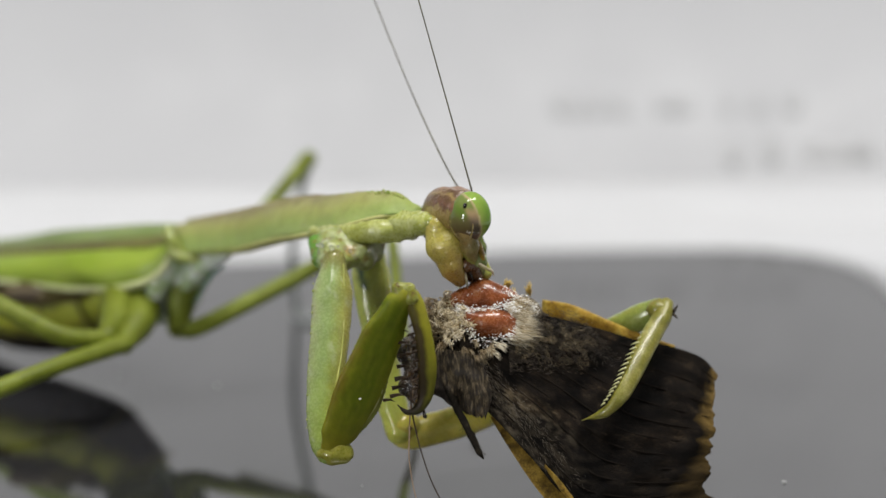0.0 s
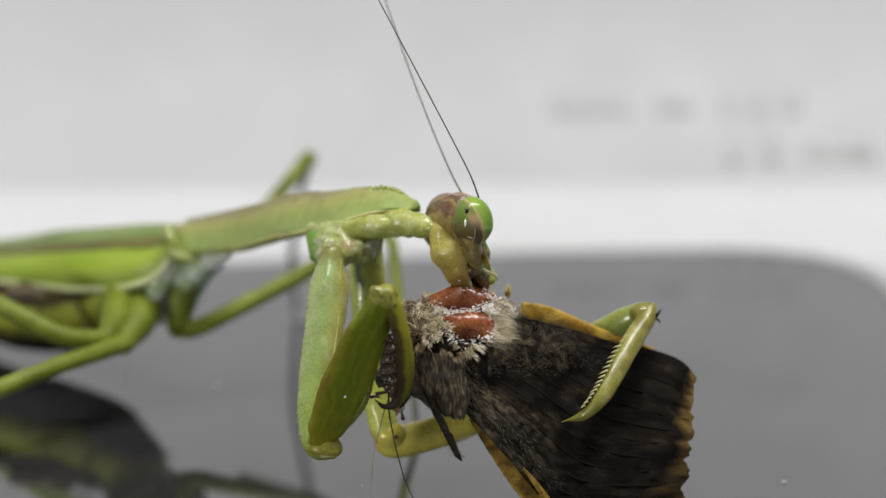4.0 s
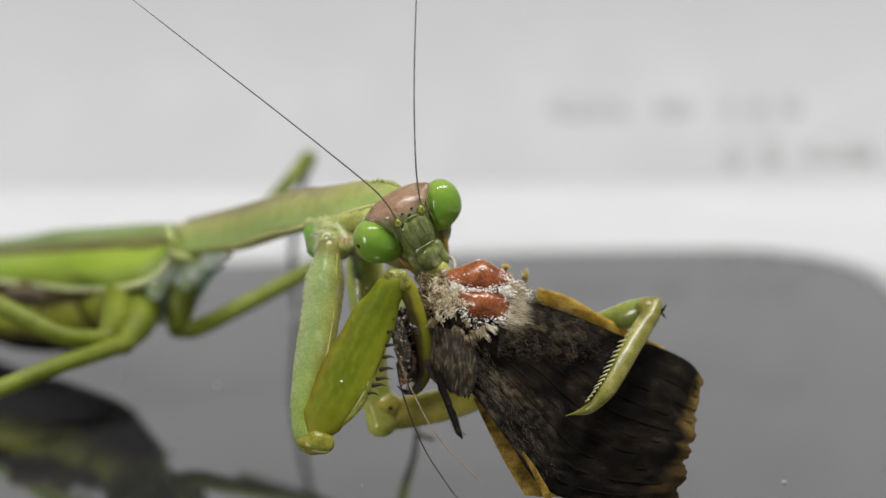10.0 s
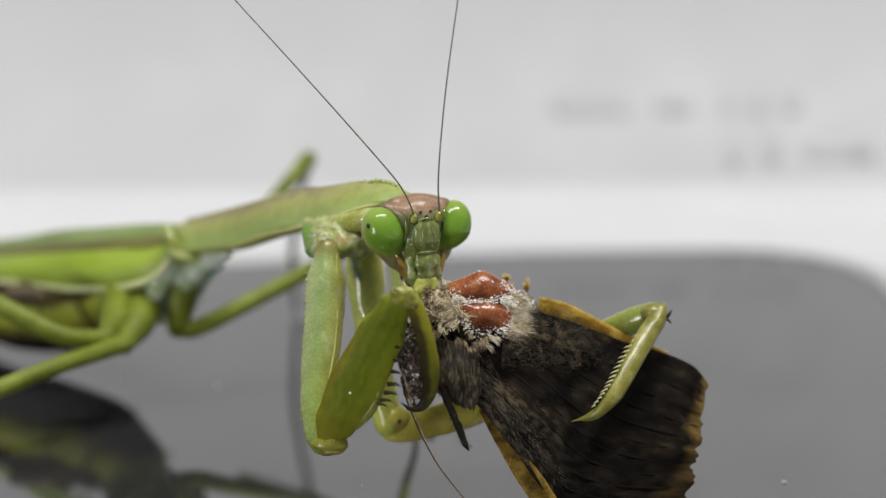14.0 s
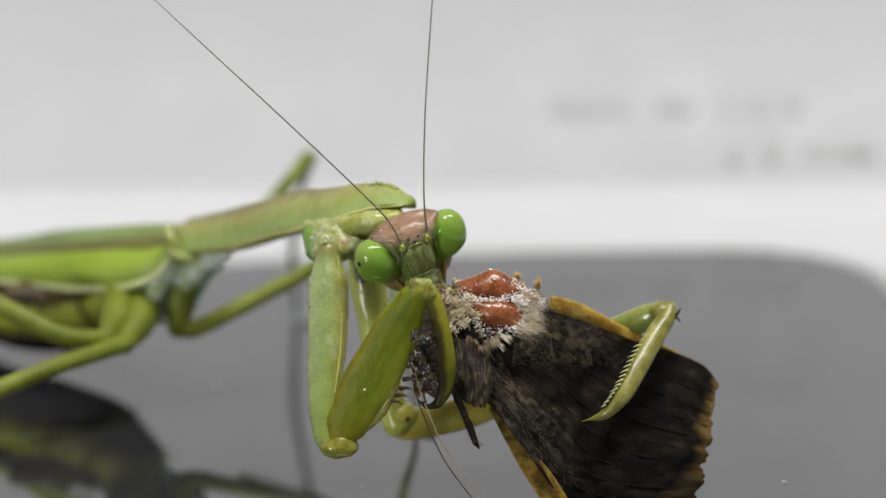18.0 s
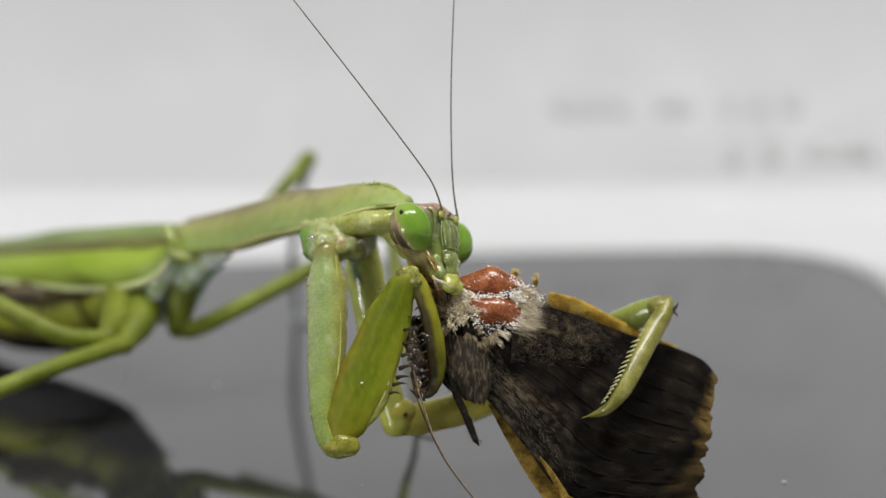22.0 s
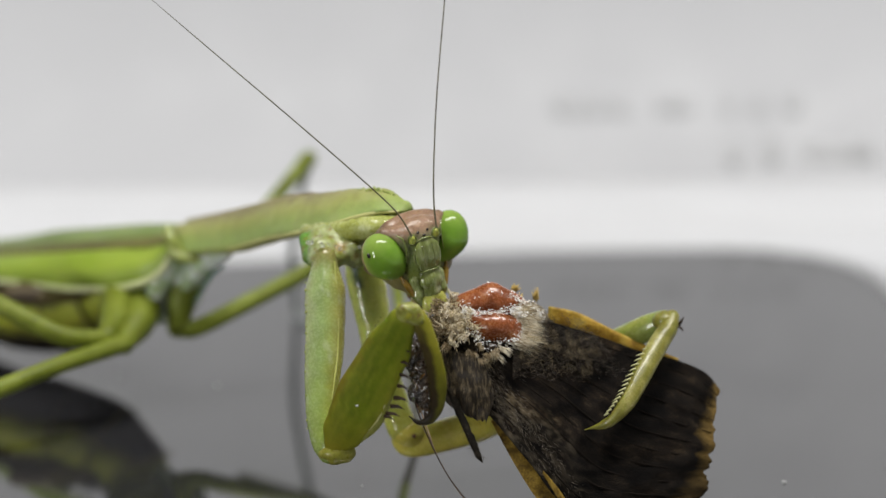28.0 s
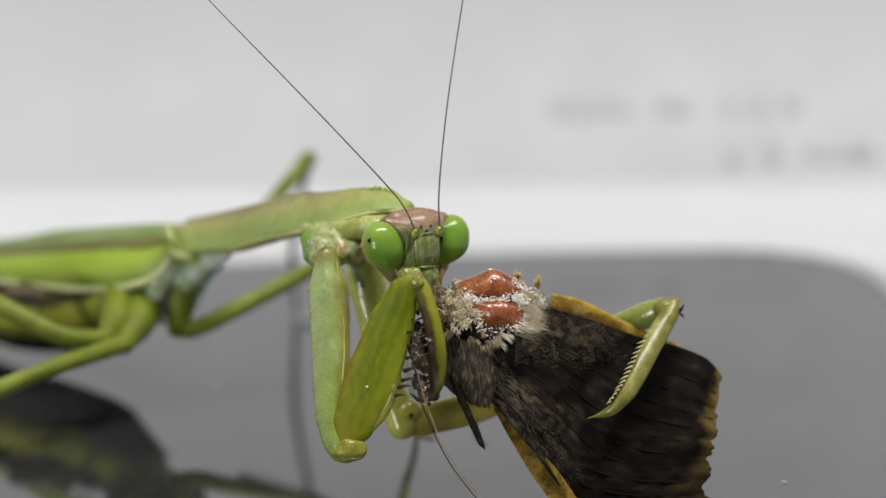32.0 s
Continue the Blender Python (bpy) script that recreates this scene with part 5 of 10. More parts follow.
        # antenna socket
        sock = [(0.9 * s + 0.30 * math.cos(q * math.pi / 8), -1.36 - 0.04 * math.sin(q * math.pi / 8), 0.78 + 0.38 * math.sin(q * math.pi / 8)) for q in range(17)]
        part("socket", tube(sock, [0.055] * 17, n=8, steps=2, cap=False, rough=0.4, grain=0.3), m_face, head, "", z0)
        part("antenna_base", melt([((0.9 * s, -1.34, 0.76), (0.24, 0.22, 0.28)), ((0.9 * s, -1.5, 0.98), (0.14, 0.14, 0.16))], 0.045, 0.1), m_lip, head, "", z0)
        part("ocellus", ball((0.36 * s, -1.28, 1.16), (0.10, 0.08, 0.09), n=12, m=8), m_black, head, "tiny dark bead eye", z0)
        part("brow_fold", tube([(1.75 * s, -0.85, 1.25), (1.45 * s, -1.10, 0.95), (1.38 * s, -1.24, 0.2), (1.42 * s, -1.1, -0.6)], [0.04, 0.06, 0.05, 0.03], n=8, up=up, rough=0.4, grain=0.4), m_face, head, "", z0)
    part("ocellus", ball((0, -1.40, 0.90), (0.14, 0.08, 0.09), n=12, m=8), m_black, head, "", z0)
    part("brow", tube([(-0.6, -1.40, 0.58), (-0.3, -1.45, 0.70), (0, -1.48, 0.74), (0.3, -1.45, 0.70), (0.6, -1.40, 0.58)], [0.05, 0.08, 0.09, 0.08, 0.05], n=8, rough=0.3, grain=0.3), m_face, head, "", z0)

    def throat_tone(p):
        w = 0.3 * noise.noise(p / 0.8)
        return toward((0.52, 0.45, 0.085), (0.32, 0.18, 0.03), (-1.7 - p.z) / 2.4 + 1.3 * w)
    throat = part("throat", melt([((0, 1.15, -0.5), (0, 1.25, -1.9), 0.9, 0.82), ((-0.85, 0.65, -1.9), (0.6, 0.85, 0.95)), ((0.85, 0.65, -1.9), (0.6, 0.85, 0.95)), ((0, 1.25, -1.9), (0, 0.55, -3.5), 0.80, 0.52), ((0, 0.8, -3.5), (0, 0.2, -4.4), 0.58, 0.28), ((-0.6, 0.7, -2.6), (0.5, 0.6, 0.9)), ((0.6, 0.7, -2.6), (0.5, 0.6, 0.9)),
                                  ((-0.7, 0.6, -3.4), (-0.55, 0.2, -4.4), 0.4, 0.2), ((0.7, 0.6, -3.4), (0.55, 0.2, -4.4), 0.4, 0.2)], 0.085, 0.50, 0.03, 0.6), m_skin, head, "soft yellow-green throat", z0, None, throat_tone)
    ants = []
    for s, bend, sway in ((-1, -0.62, ((0, 0), (0.75, 1.5), (1, 3.2), (0.84, 8), (0.55, 13), (0.2, 18), (-0.2, 24.5))),
                          (1, 0.42, ((0, 0), (0.7, 2), (1, 5), (1, 9), (0.6, 14), (0, 19.5), (-0.8, 24.5)))):
        pts = [(bend * k, 0, z) for k, z in sway]
        a = part("antenna", tube(pts, [0.070, 0.054, 0.048, 0.044, 0.040, 0.034, 0.016], n=8, steps=8), m_antenna, head, "long thread-thin dark antenna", z0)
        a.location = Vector((0.9 * s, -1.5, 0.9)) * MM
        ants.append(a)
    neck = part("neck", tube([(-0.6, 0, 0), (0.6, 0, 0), (1.7, 0, 0), (2.6, 0, 0.0), (3.1, 0, 0)], [1.0, 0.95, 0.82, 0.74, 0.5], n=28, steps=8, up=(0, 0, 1), rough=0.12, grain=0.5), m_membrane, mantis, "wrinkled yellow neck", z0)
    return head, ants, neck, dots[0], throat


mantis_body()
mantis_prothorax()
LEGS = mantis_forelegs()
HEAD, ANTENNAE, NECK, DOT, THROAT = mantis_head()
PROTHORAX = [o for o in mantis.children if o.name.startswith("prothorax")][0]

# ---- the moth ----
MOTH = (8.03, 143.99, 957.43)
moth = thing("moth", MOTH, "dead brown moth with tattered wings held by mantis", "insect")


def margin(m, colour_a, colour_b, lo, hi):
    """Fades the outer edge of a wing into another tone."""
    nt = m.node_tree
    nd, ln = nt.nodes, nt.links
    bsdf = nd["Principled BSDF"]
    old = bsdf.inputs["Base Color"].links[0].from_socket
    tc = nd.new("ShaderNodeTexCoord")
    sep = nd.new("ShaderNodeSeparateXYZ")
    ln.new(tc.outputs["UV"], sep.inputs[0])
    nz = nd.new("ShaderNodeTexNoise")
    nz.inputs["Scale"].default_value, nz.inputs["Detail"].default_value = 6.0, 5.0
    ln.new(tc.outputs["UV"], nz.inputs["Vector"])
    add = nd.new("ShaderNodeMath")
    add.operation = "MULTIPLY_ADD"
    add.inputs[1].default_value = 0.22
    ln.new(nz.outputs["Fac"], add.inputs[0])
    ln.new(sep.outputs[0], add.inputs[2])
    mr = nd.new("ShaderNodeMapRange")
    mr.inputs[1].default_value, mr.inputs[2].default_value = lo + 0.11, hi + 0.11
    ln.new(add.outputs[0], mr.inputs[0])
    tone = nd.new("ShaderNodeMix")
    tone.data_type = "RGBA"
    tone.inputs["A"].default_value, tone.inputs["B"].default_value = rgba(colour_a), rgba(colour_b)
    nz2 = nd.new("ShaderNodeTexNoise")
    nz2.inputs["Scale"].default_value = 30.0
    ln.new(tc.outputs["UV"], nz2.inputs["Vector"])
    ln.new(nz2.outputs["Fac"], tone.inputs["Factor"])
    thin = nd.new("ShaderNodeMapRange")
    thin.inputs[1].default_value, thin.inputs[2].default_value, thin.inputs[3].default_value, thin.inputs[4].default_value = 0.3, 0.8, 1.0, 0.2
    ln.new(sep.outputs[1], thin.inputs[0])
    fade = nd.new("ShaderNodeMath")
    fade.operation = "MULTIPLY"
    ln.new(mr.outputs[0], fade.inputs[0])
    ln.new(thin.outputs[0], fade.inputs[1])
    mix = nd.new("ShaderNodeMix")
    mix.data_type = "RGBA"
    ln.new(fade.outputs[0], mix.inputs["Factor"])
    ln.new(old, mix.inputs["A"])
    ln.new(tone.outputs["Result"], mix.inputs["B"])
    ln.new(mix.outputs["Result"], bsdf.inputs["Base Color"])


def bands(m, stops):
    """Wavy lighter and darker cross bands over a wing."""
    nt = m.node_tree
    nd, ln = nt.nodes, nt.links
    bsdf = nd["Principled BSDF"]
    old = bsdf.inputs["Base Color"].links[0].from_socket
    tc = nd.new("ShaderNodeTexCoord")
    sep = nd.new("ShaderNodeSeparateXYZ")
    ln.new(tc.outputs["UV"], sep.inputs[0])
    nz = nd.new("ShaderNodeTexNoise")
    nz.inputs["Scale"].default_value, nz.inputs["Detail"].default_value, nz.inputs["Roughness"].default_value = 7.0, 6.0, 0.7
    ln.new(tc.outputs["UV"], nz.inputs["Vector"])
    add = nd.new("ShaderNodeMath")
    add.operation = "MULTIPLY_ADD"
    add.inputs[1].default_value = 0.30
    ln.new(nz.outputs["Fac"], add.inputs[0])
    ln.new(sep.outputs[0], add.inputs[2])
    ramp = nd.new("ShaderNodeValToRGB")
    while len(ramp.color_ramp.elements) < len(stops):
        ramp.color_ramp.elements.new(0.5)
    for e, (pos, v) in zip(ramp.color_ramp.elements, stops):
        e.position, e.color = pos, (v, v * 0.97, v * 0.92, 1)
    half = nd.new("ShaderNodeMath")
    half.operation = "MULTIPLY"
    half.inputs[1].default_value = 0.77
    ln.new(add.outputs[0], half.inputs[0])
    ln.new(half.outputs[0], ramp.inputs[0])
    mix = nd.new("ShaderNodeMix")
    mix.data_type, mix.blend_type = "RGBA", "MULTIPLY"
    mix.inputs["Factor"].default_value = 1.0
    ln.new(old, mix.inputs["A"])
    ln.new(ramp.outputs[0], mix.inputs["B"])
    # tan streak along the hind edge
    tone = nd.new("ShaderNodeValToRGB")
    while len(tone.color_ramp.elements) < 5:
        tone.color_ramp.elements.new(0.5)
    for e, (pos, v) in zip(tone.color_ramp.elements, ((0.68, 0.0), (0.79, 0.5), (0.87, 0.85), (0.93, 0.45), (1.0, 0.45))):
        e.position, e.color = pos, (v, v, v, 1)
    warp = nd.new("ShaderNodeMath")
    warp.operation = "MULTIPLY_ADD"
    warp.inputs[1].default_value = 0.25
    off = nd.new("ShaderNodeMath")
    off.operation = "SUBTRACT"
    off.inputs[1].default_value = 0.5
    ln.new(nz.outputs["Fac"], off.inputs[0])
    ln.new(off.outputs[0], warp.inputs[0])
    ln.new(sep.outputs[1], warp.inputs[2])
    ln.new(warp.outputs[0], tone.inputs[0])
    fleck = nd.new("ShaderNodeTexNoise")
    fleck.inputs["Scale"].default_value, fleck.inputs["Detail"].default_value = 26.0, 5.0
    ln.new(tc.outputs["UV"], fleck.inputs["Vector"])
    fleck_range = nd.new("ShaderNodeMapRange")
    fleck_range.inputs[1].default_value, fleck_range.inputs[2].default_value = 0.42, 0.62
    ln.new(fleck.outputs["Fac"], fleck_range.inputs[0])
    amount = nd.new("ShaderNodeMath")
    amount.operation = "MULTIPLY"
    ln.new(tone.outputs[0], amount.inputs[0])
    ln.new(fleck_range.outputs[0], amount.inputs[1])
    root = nd.new("ShaderNodeMapRange")
    root.inputs[1].default_value, root.inputs[2].default_value = 0.72, 0.52
    ln.new(sep.outputs[0], root.inputs[0])
    near_root = nd.new("ShaderNodeMath")
    near_root.operation = "MULTIPLY"
    ln.new(amount.outputs[0], near_root.inputs[0])
    ln.new(root.outputs[0], near_root.inputs[1])
    amount = near_root
    streak = nd.new("ShaderNodeMix")
    streak.data_type = "RGBA"
    streak.inputs["B"].default_value = (0.21, 0.18, 0.13, 1)
    ln.new(amount.outputs[0], streak.inputs["Factor"])
    ln.new(mix.outputs["Result"], streak.inputs["A"])
    mix = streak
    # broad black and tan blotches
    big = nd.new("ShaderNodeTexNoise")
    big.inputs["Scale"].default_value, big.inputs["Detail"].default_value, big.inputs["Distortion"].default_value = 4.2, 4.0, 0.8
    ln.new(tc.outputs["UV"], big.inputs["Vector"])
    tan = nd.new("ShaderNodeValToRGB")
    tan.color_ramp.elements.new(0.5)
    for e, (pos, c) in zip(tan.color_ramp.elements, ((0.38, (0.20, 0.185, 0.175)), (0.56, (0.66, 0.64, 0.61)), (0.70, (1.25, 1.12, 0.92)))):
        e.position, e.color = pos, rgba(c)
    ln.new(big.outputs["Fac"], tan.inputs[0])
    blot = nd.new("ShaderNodeMix")
    blot.data_type, blot.blend_type = "RGBA", "MULTIPLY"
    blot.inputs["Factor"].default_value = 1.0
    ln.new(mix.outputs["Result"], blot.inputs["A"])
    ln.new(tan.outputs[0], blot.inputs["B"])
    ln.new(blot.outputs["Result"], bsdf.inputs["Base Color"])


bands(m_moth_wing, [(0.0, 1.2), (0.24, 1.3), (0.30, 0.3), (0.35, 0.9), (0.42, 0.95), (0.455, 0.1), (0.50, 0.8), (0.58, 0.75), (0.63, 0.15), (0.70, 0.7), (1.0, 0.55)])
margin(m_moth_wing, (0.06, 0.034, 0.010), (0.31, 0.205, 0.06), 0.935, 1.01)


def mpart(name, shape, material, label="", parent=None):
    return part(name, shape, material, parent or moth, label, MOTH, MOTH if parent is None else MOTH)


def build_moth():
    rng = random.Random(11)
    body = [(-0.83, 146.39, 961.60), (0.60, 146.43, 961.78), (2.48, 146.85, 961.83), (4.76, 147.28, 961.01), (6.88, 147.81, 959.77)]
    mpart("thorax", tube(body, [(1.264, 1.3), (2.008, 1.9), (2.306, 2.2), (1.947, 2.0), (1.357, 1.4)], n=28, steps=7, rough=0.2, grain=0.6), m_dark_body, "furry brown-grey thorax")
    mpart("head", tube([(-1.35, 146.32, 962.20), (-1.57, 145.60, 960.84), (-1.19, 144.79, 959.13), (-0.30, 144.07, 957.79)], [0.8, 1.1, 1.0, 0.5], n=18, rough=0.3, grain=0.4), m_dark_body, "dark matted head, half hidden")
    mpart("bare_shell", melt([((-0.25, 146.00, 963.70), (2.3, 146.10, 964.28), 0.36, 0.78), ((2.3, 146.10, 964.28), (4.35, 146.00, 963.50), 0.80, 0.46), ((2.1, 146.20, 963.85), (2.2, 1.3, 0.84))], 0.07, 0.6, 0.012, 1.2), m_red, "glossy bare red-brown shell")
    mpart("bare_shell", melt([((1.25, 144.90, 962.95), (2.45, 144.70, 962.60), 0.62, 0.74), ((2.45, 144.70, 962.60), (4.15, 144.70, 961.62), 0.72, 0.36), ((2.55, 144.80, 962.50), (1.75, 0.75, 0.88))], 0.065, 0.5, 0.012, 1.0), m_red, "glossy bare red-brown shell")
    mpart("scale_pad", melt([((4.79, 146.40, 963.22), (0.8, 0.8, 0.5)), ((5.29, 146.40, 962.57), (0.8, 0.7, 0.7)), ((4.51, 145.60, 962.20), (0.7, 0.6, 0.7))], 0.08, 0.5, 0.06, 0.5), m_moth_body, "matted pale scales beside the bare shells")
    # wings
    lead = [(3.60, 146.42, 962.64), (6.23, 146.55, 962.30), (9.65, 146.88, 961.08), (12.27, 147.43, 959.91), (14.46, 147.60, 959.28), (16.63, 147.37, 958.32), (17.75, 146.95, 956.94)]
    trail = [(-0.07, 144.63, 961.11), (0.81, 143.58, 958.33), (2.52, 142.90, 956.37), (4.58, 142.10, 953.92), (6.94, 141.30, 951.17), (10.98, 141.84, 949.89), (16.79, 143.45, 949.78)]
    wing = mpart("forewing", loft(lead, trail, 90, 64, bulge=0.9, thick=0.08, ruffle=0.22, grain=1.1, ribs=9, rib=0.03, wear=0.05), m_moth_wing, "dark brown forewing with yellow-brown scalloped edge")
    for i in range(10):
        v = 0.06 + 0.095 * i
        ea, _ = spline(lead, 8)
        eb, _ = spline(trail, 8)
        pts = []
        for q in range(9):
            u = 0.18 + 0.78 * q / 8
            k = int(u * (len(ea) - 1))
            p = ea[k].lerp(eb[k], v)
            h = 0.9 * math.sin(math.pi * v) * (0.35 + 0.65 * math.sin(math.pi * min(u, 0.85))) + 0.22 * noise.noise(p / 1.1) * (0.3 + u) + 0.05 * math.cos(2 * math.pi * 9 * v) * (0.2 + 0.8 * u)
            pts.append(p + VIEW * (h + 0.01))
        mpart("vein", tube(pts, [0.045] * 8 + [0.02], n=6, steps=3), m_moth_wing, "", wing)
    mpart("hindwing", loft([(6.21, 148.14, 962.98), (8.20, 148.32, 962.42), (10.49, 148.25, 961.22), (12.80, 148.28, 960.03), (15.10, 148.25, 959.01)],
                           [(5.93, 148.32, 961.09), (8.24, 148.49, 960.05), (10.54, 148.47, 959.07), (12.85, 148.45, 958.09), (15.52, 148.19, 956.97)], 40, 12, bulge=0.3, thick=0.1, ruffle=0.2, grain=0.9, wear=0.03), m_hindwing, "orange-yellow hindwing edge")
    mpart("hindwing", loft([(2.09, 144.30, 956.25), (3.28, 143.70, 954.02), (4.51, 143.00, 951.98), (5.81, 142.40, 950.15)], [(3.14, 144.60, 956.39), (4.78, 143.90, 953.96), (6.38, 143.20, 951.92), (8.04, 142.50, 950.12)], 40, 12, bulge=0.2, thick=0.1, ruffle=0.25, grain=0.9, wear=0.03), m_hind_edge,
          "yellow-brown hindwing edge")
    mpart("hindwing", loft([(5.35, 141.90, 953.21), (5.97, 141.50, 952.38), (6.56, 141.20, 951.28), (7.15, 140.90, 950.22)], [(5.41, 141.60, 953.62), (6.29, 141.20, 952.60), (7.06, 140.90, 951.46), (7.68, 140.60, 950.40)], 30, 8, bulge=0.08, thick=0.06, ruffle=0.16, grain=0.7, wear=0.05), m_hind_edge, "amber hindwing fold")
    # hind legs and loose bits
    leg = mpart("leg", tube([(-0.52, 143.84, 958.56), (-0.07, 143.08, 957.51), (0.59, 142.25, 956.11), (1.18, 141.53, 954.80), (1.43, 141.34, 954.40)], [0.3, 0.26, 0.25, 0.2, 0.06], n=12, rough=0.45, grain=0.22), m_leg_dark, "dark hairy leg sticking down")
    rr, dd = [], []
    for i in range(120):
        p = path_point([(-0.52, 143.84, 958.56), (0.59, 142.25, 956.11), (1.25, 141.50, 954.66)], rng.random())
        rr.append(p + Vector((rng.uniform(-.25, .25), rng.uniform(-.2, .1), 0)))
        dd.append((rng.uniform(-1, 1), -0.4, -0.9))
    mpart("leg_hair", strands(rr, dd, 0.45, 0.02, rng), m_fur_dark, "", leg)
    mpart("leg", tube([(-3.10, 143.79, 961.91), (-2.87, 143.27, 960.53), (-2.51, 143.36, 959.16), (-2.66, 143.22, 957.66)], [0.35, 0.5, 0.45, 0.2], n=12, rough=0.5, grain=0.3), m_dark_body, "crushed dark leg between thorns")
    mpart("leg", tube([(-2.30, 144.11, 959.72), (-2.00, 143.84, 958.56), (-2.23, 143.60, 957.55)], [0.3, 0.36, 0.2], n=12, rough=0.5, grain=0.3), m_flesh)
    pulp = []
    for i in range(26):
        a, b = rng.random(), rng.random() ** 1.3 * 0.9
        p = Vector((-3.21, 145.61, 961.81)).lerp(Vector((-1.49, 145.64, 961.92)), a).lerp(Vector((-2.98, 144.37, 957.32)).lerp(Vector((-1.19, 144.37, 957.32)), a), b) + VIEW * rng.uniform(-0.3, 0.3)
        r = rng.uniform(0.16, 0.46)
        pulp.append((p, (r * rng.uniform(0.6, 1.2), r, r * rng.uniform(0.8, 1.6))))
    mpart("crushed_flesh", melt(pulp, 0.06, 0.25, 0.09, 0.25), m_flesh, "wet dark chewed flesh between thorns")
    for k in range(16):
        a = Vector((-2.60, 140.60, 962.58)).lerp(Vector((-2.63, 141.20, 958.08)), rng.random()) + Vector((rng.uniform(-0.35, 0.45), rng.uniform(-0.5, 0.5), 0))
        d = Vector((rng.uniform(-0.6, 0.7), rng.uniform(-0.4, 0.2), rng.uniform(-1.0, -0.1))) * rng.uniform(0.4, 1.0)
        mpart("flesh_shred", tube([a, a + d * 0.5 + Vector((rng.gauss(0, .12), 0, rng.gauss(0, .12))), a + d], [rng.uniform(0.06, 0.16), rng.uniform(0.08, 0.2), 0.03], n=8, steps=4, rough=0.4, grain=0.2), (m_flesh, m_flesh, m_amber, m_flesh)[k % 4], "wet torn shred of flesh")
    # clear beads stand in for white glints on the wet flesh
    for k in range(14):
        a = Vector((-2.59, 140.20, 962.32)).lerp(Vector((-2.51, 140.80, 958.20)), rng.random()) + Vector((rng.uniform(-0.4, 0.4), rng.uniform(-0.3, 0.3), 0))
        mpart("wet_bead", ball(a, rng.uniform(0.04, 0.085), n=10, m=7, rough=0.3, grain=0.1), m_dew, "clear bead as a wet glint")
    mpart("proboscis", tube([(-2.07, 142.84, 957.78), (-2.50, 142.50, 957.65), (-2.80, 142.50, 958.11), (-2.50, 142.68, 958.44), (-2.21, 142.81, 958.09)], [0.09, 0.08, 0.07, 0.06, 0.05], n=8), m_jaw, "curled thin brown tongue")
    for p, r in (((3.84, 147.44, 964.22), 0.2), ((5.32, 147.60, 963.68), 0.24), ((4.26, 147.53, 963.44), 0.2)):
        q = Vector(p)
        mpart("yellow_tuft", strands([q + Vector([rng.gauss(0, r * 0.35) for _ in range(3)]) for _ in range(60)], [(0.1, -0.2, 1)] * 60, 0.5 * r / 0.2, 0.045, rng, 0.2), m_fur_yellow, "small ragged yellow tuft")


def patch(rng, count, corners, depth_jitter=0.15, bias=1.0):
    """Places spread over a four-cornered patch of the body."""
    a, b, c, d = (Vector(p) for p in corners)
    out = []
    for _ in range(count):
        s, t = rng.gauss(0.5, 0.32) if bias == 1.0 else rng.random() ** bias, rng.gauss(0.5, 0.32)
        s, t = s if -0.2 < s < 1.2 else rng.random(), t if -0.25 < t < 1.25 else rng.random()
        p = a.lerp(b, s).lerp(d.lerp(c, s), t)
        out.append(p + VIEW * rng.gauss(0, depth_jitter))
    return out


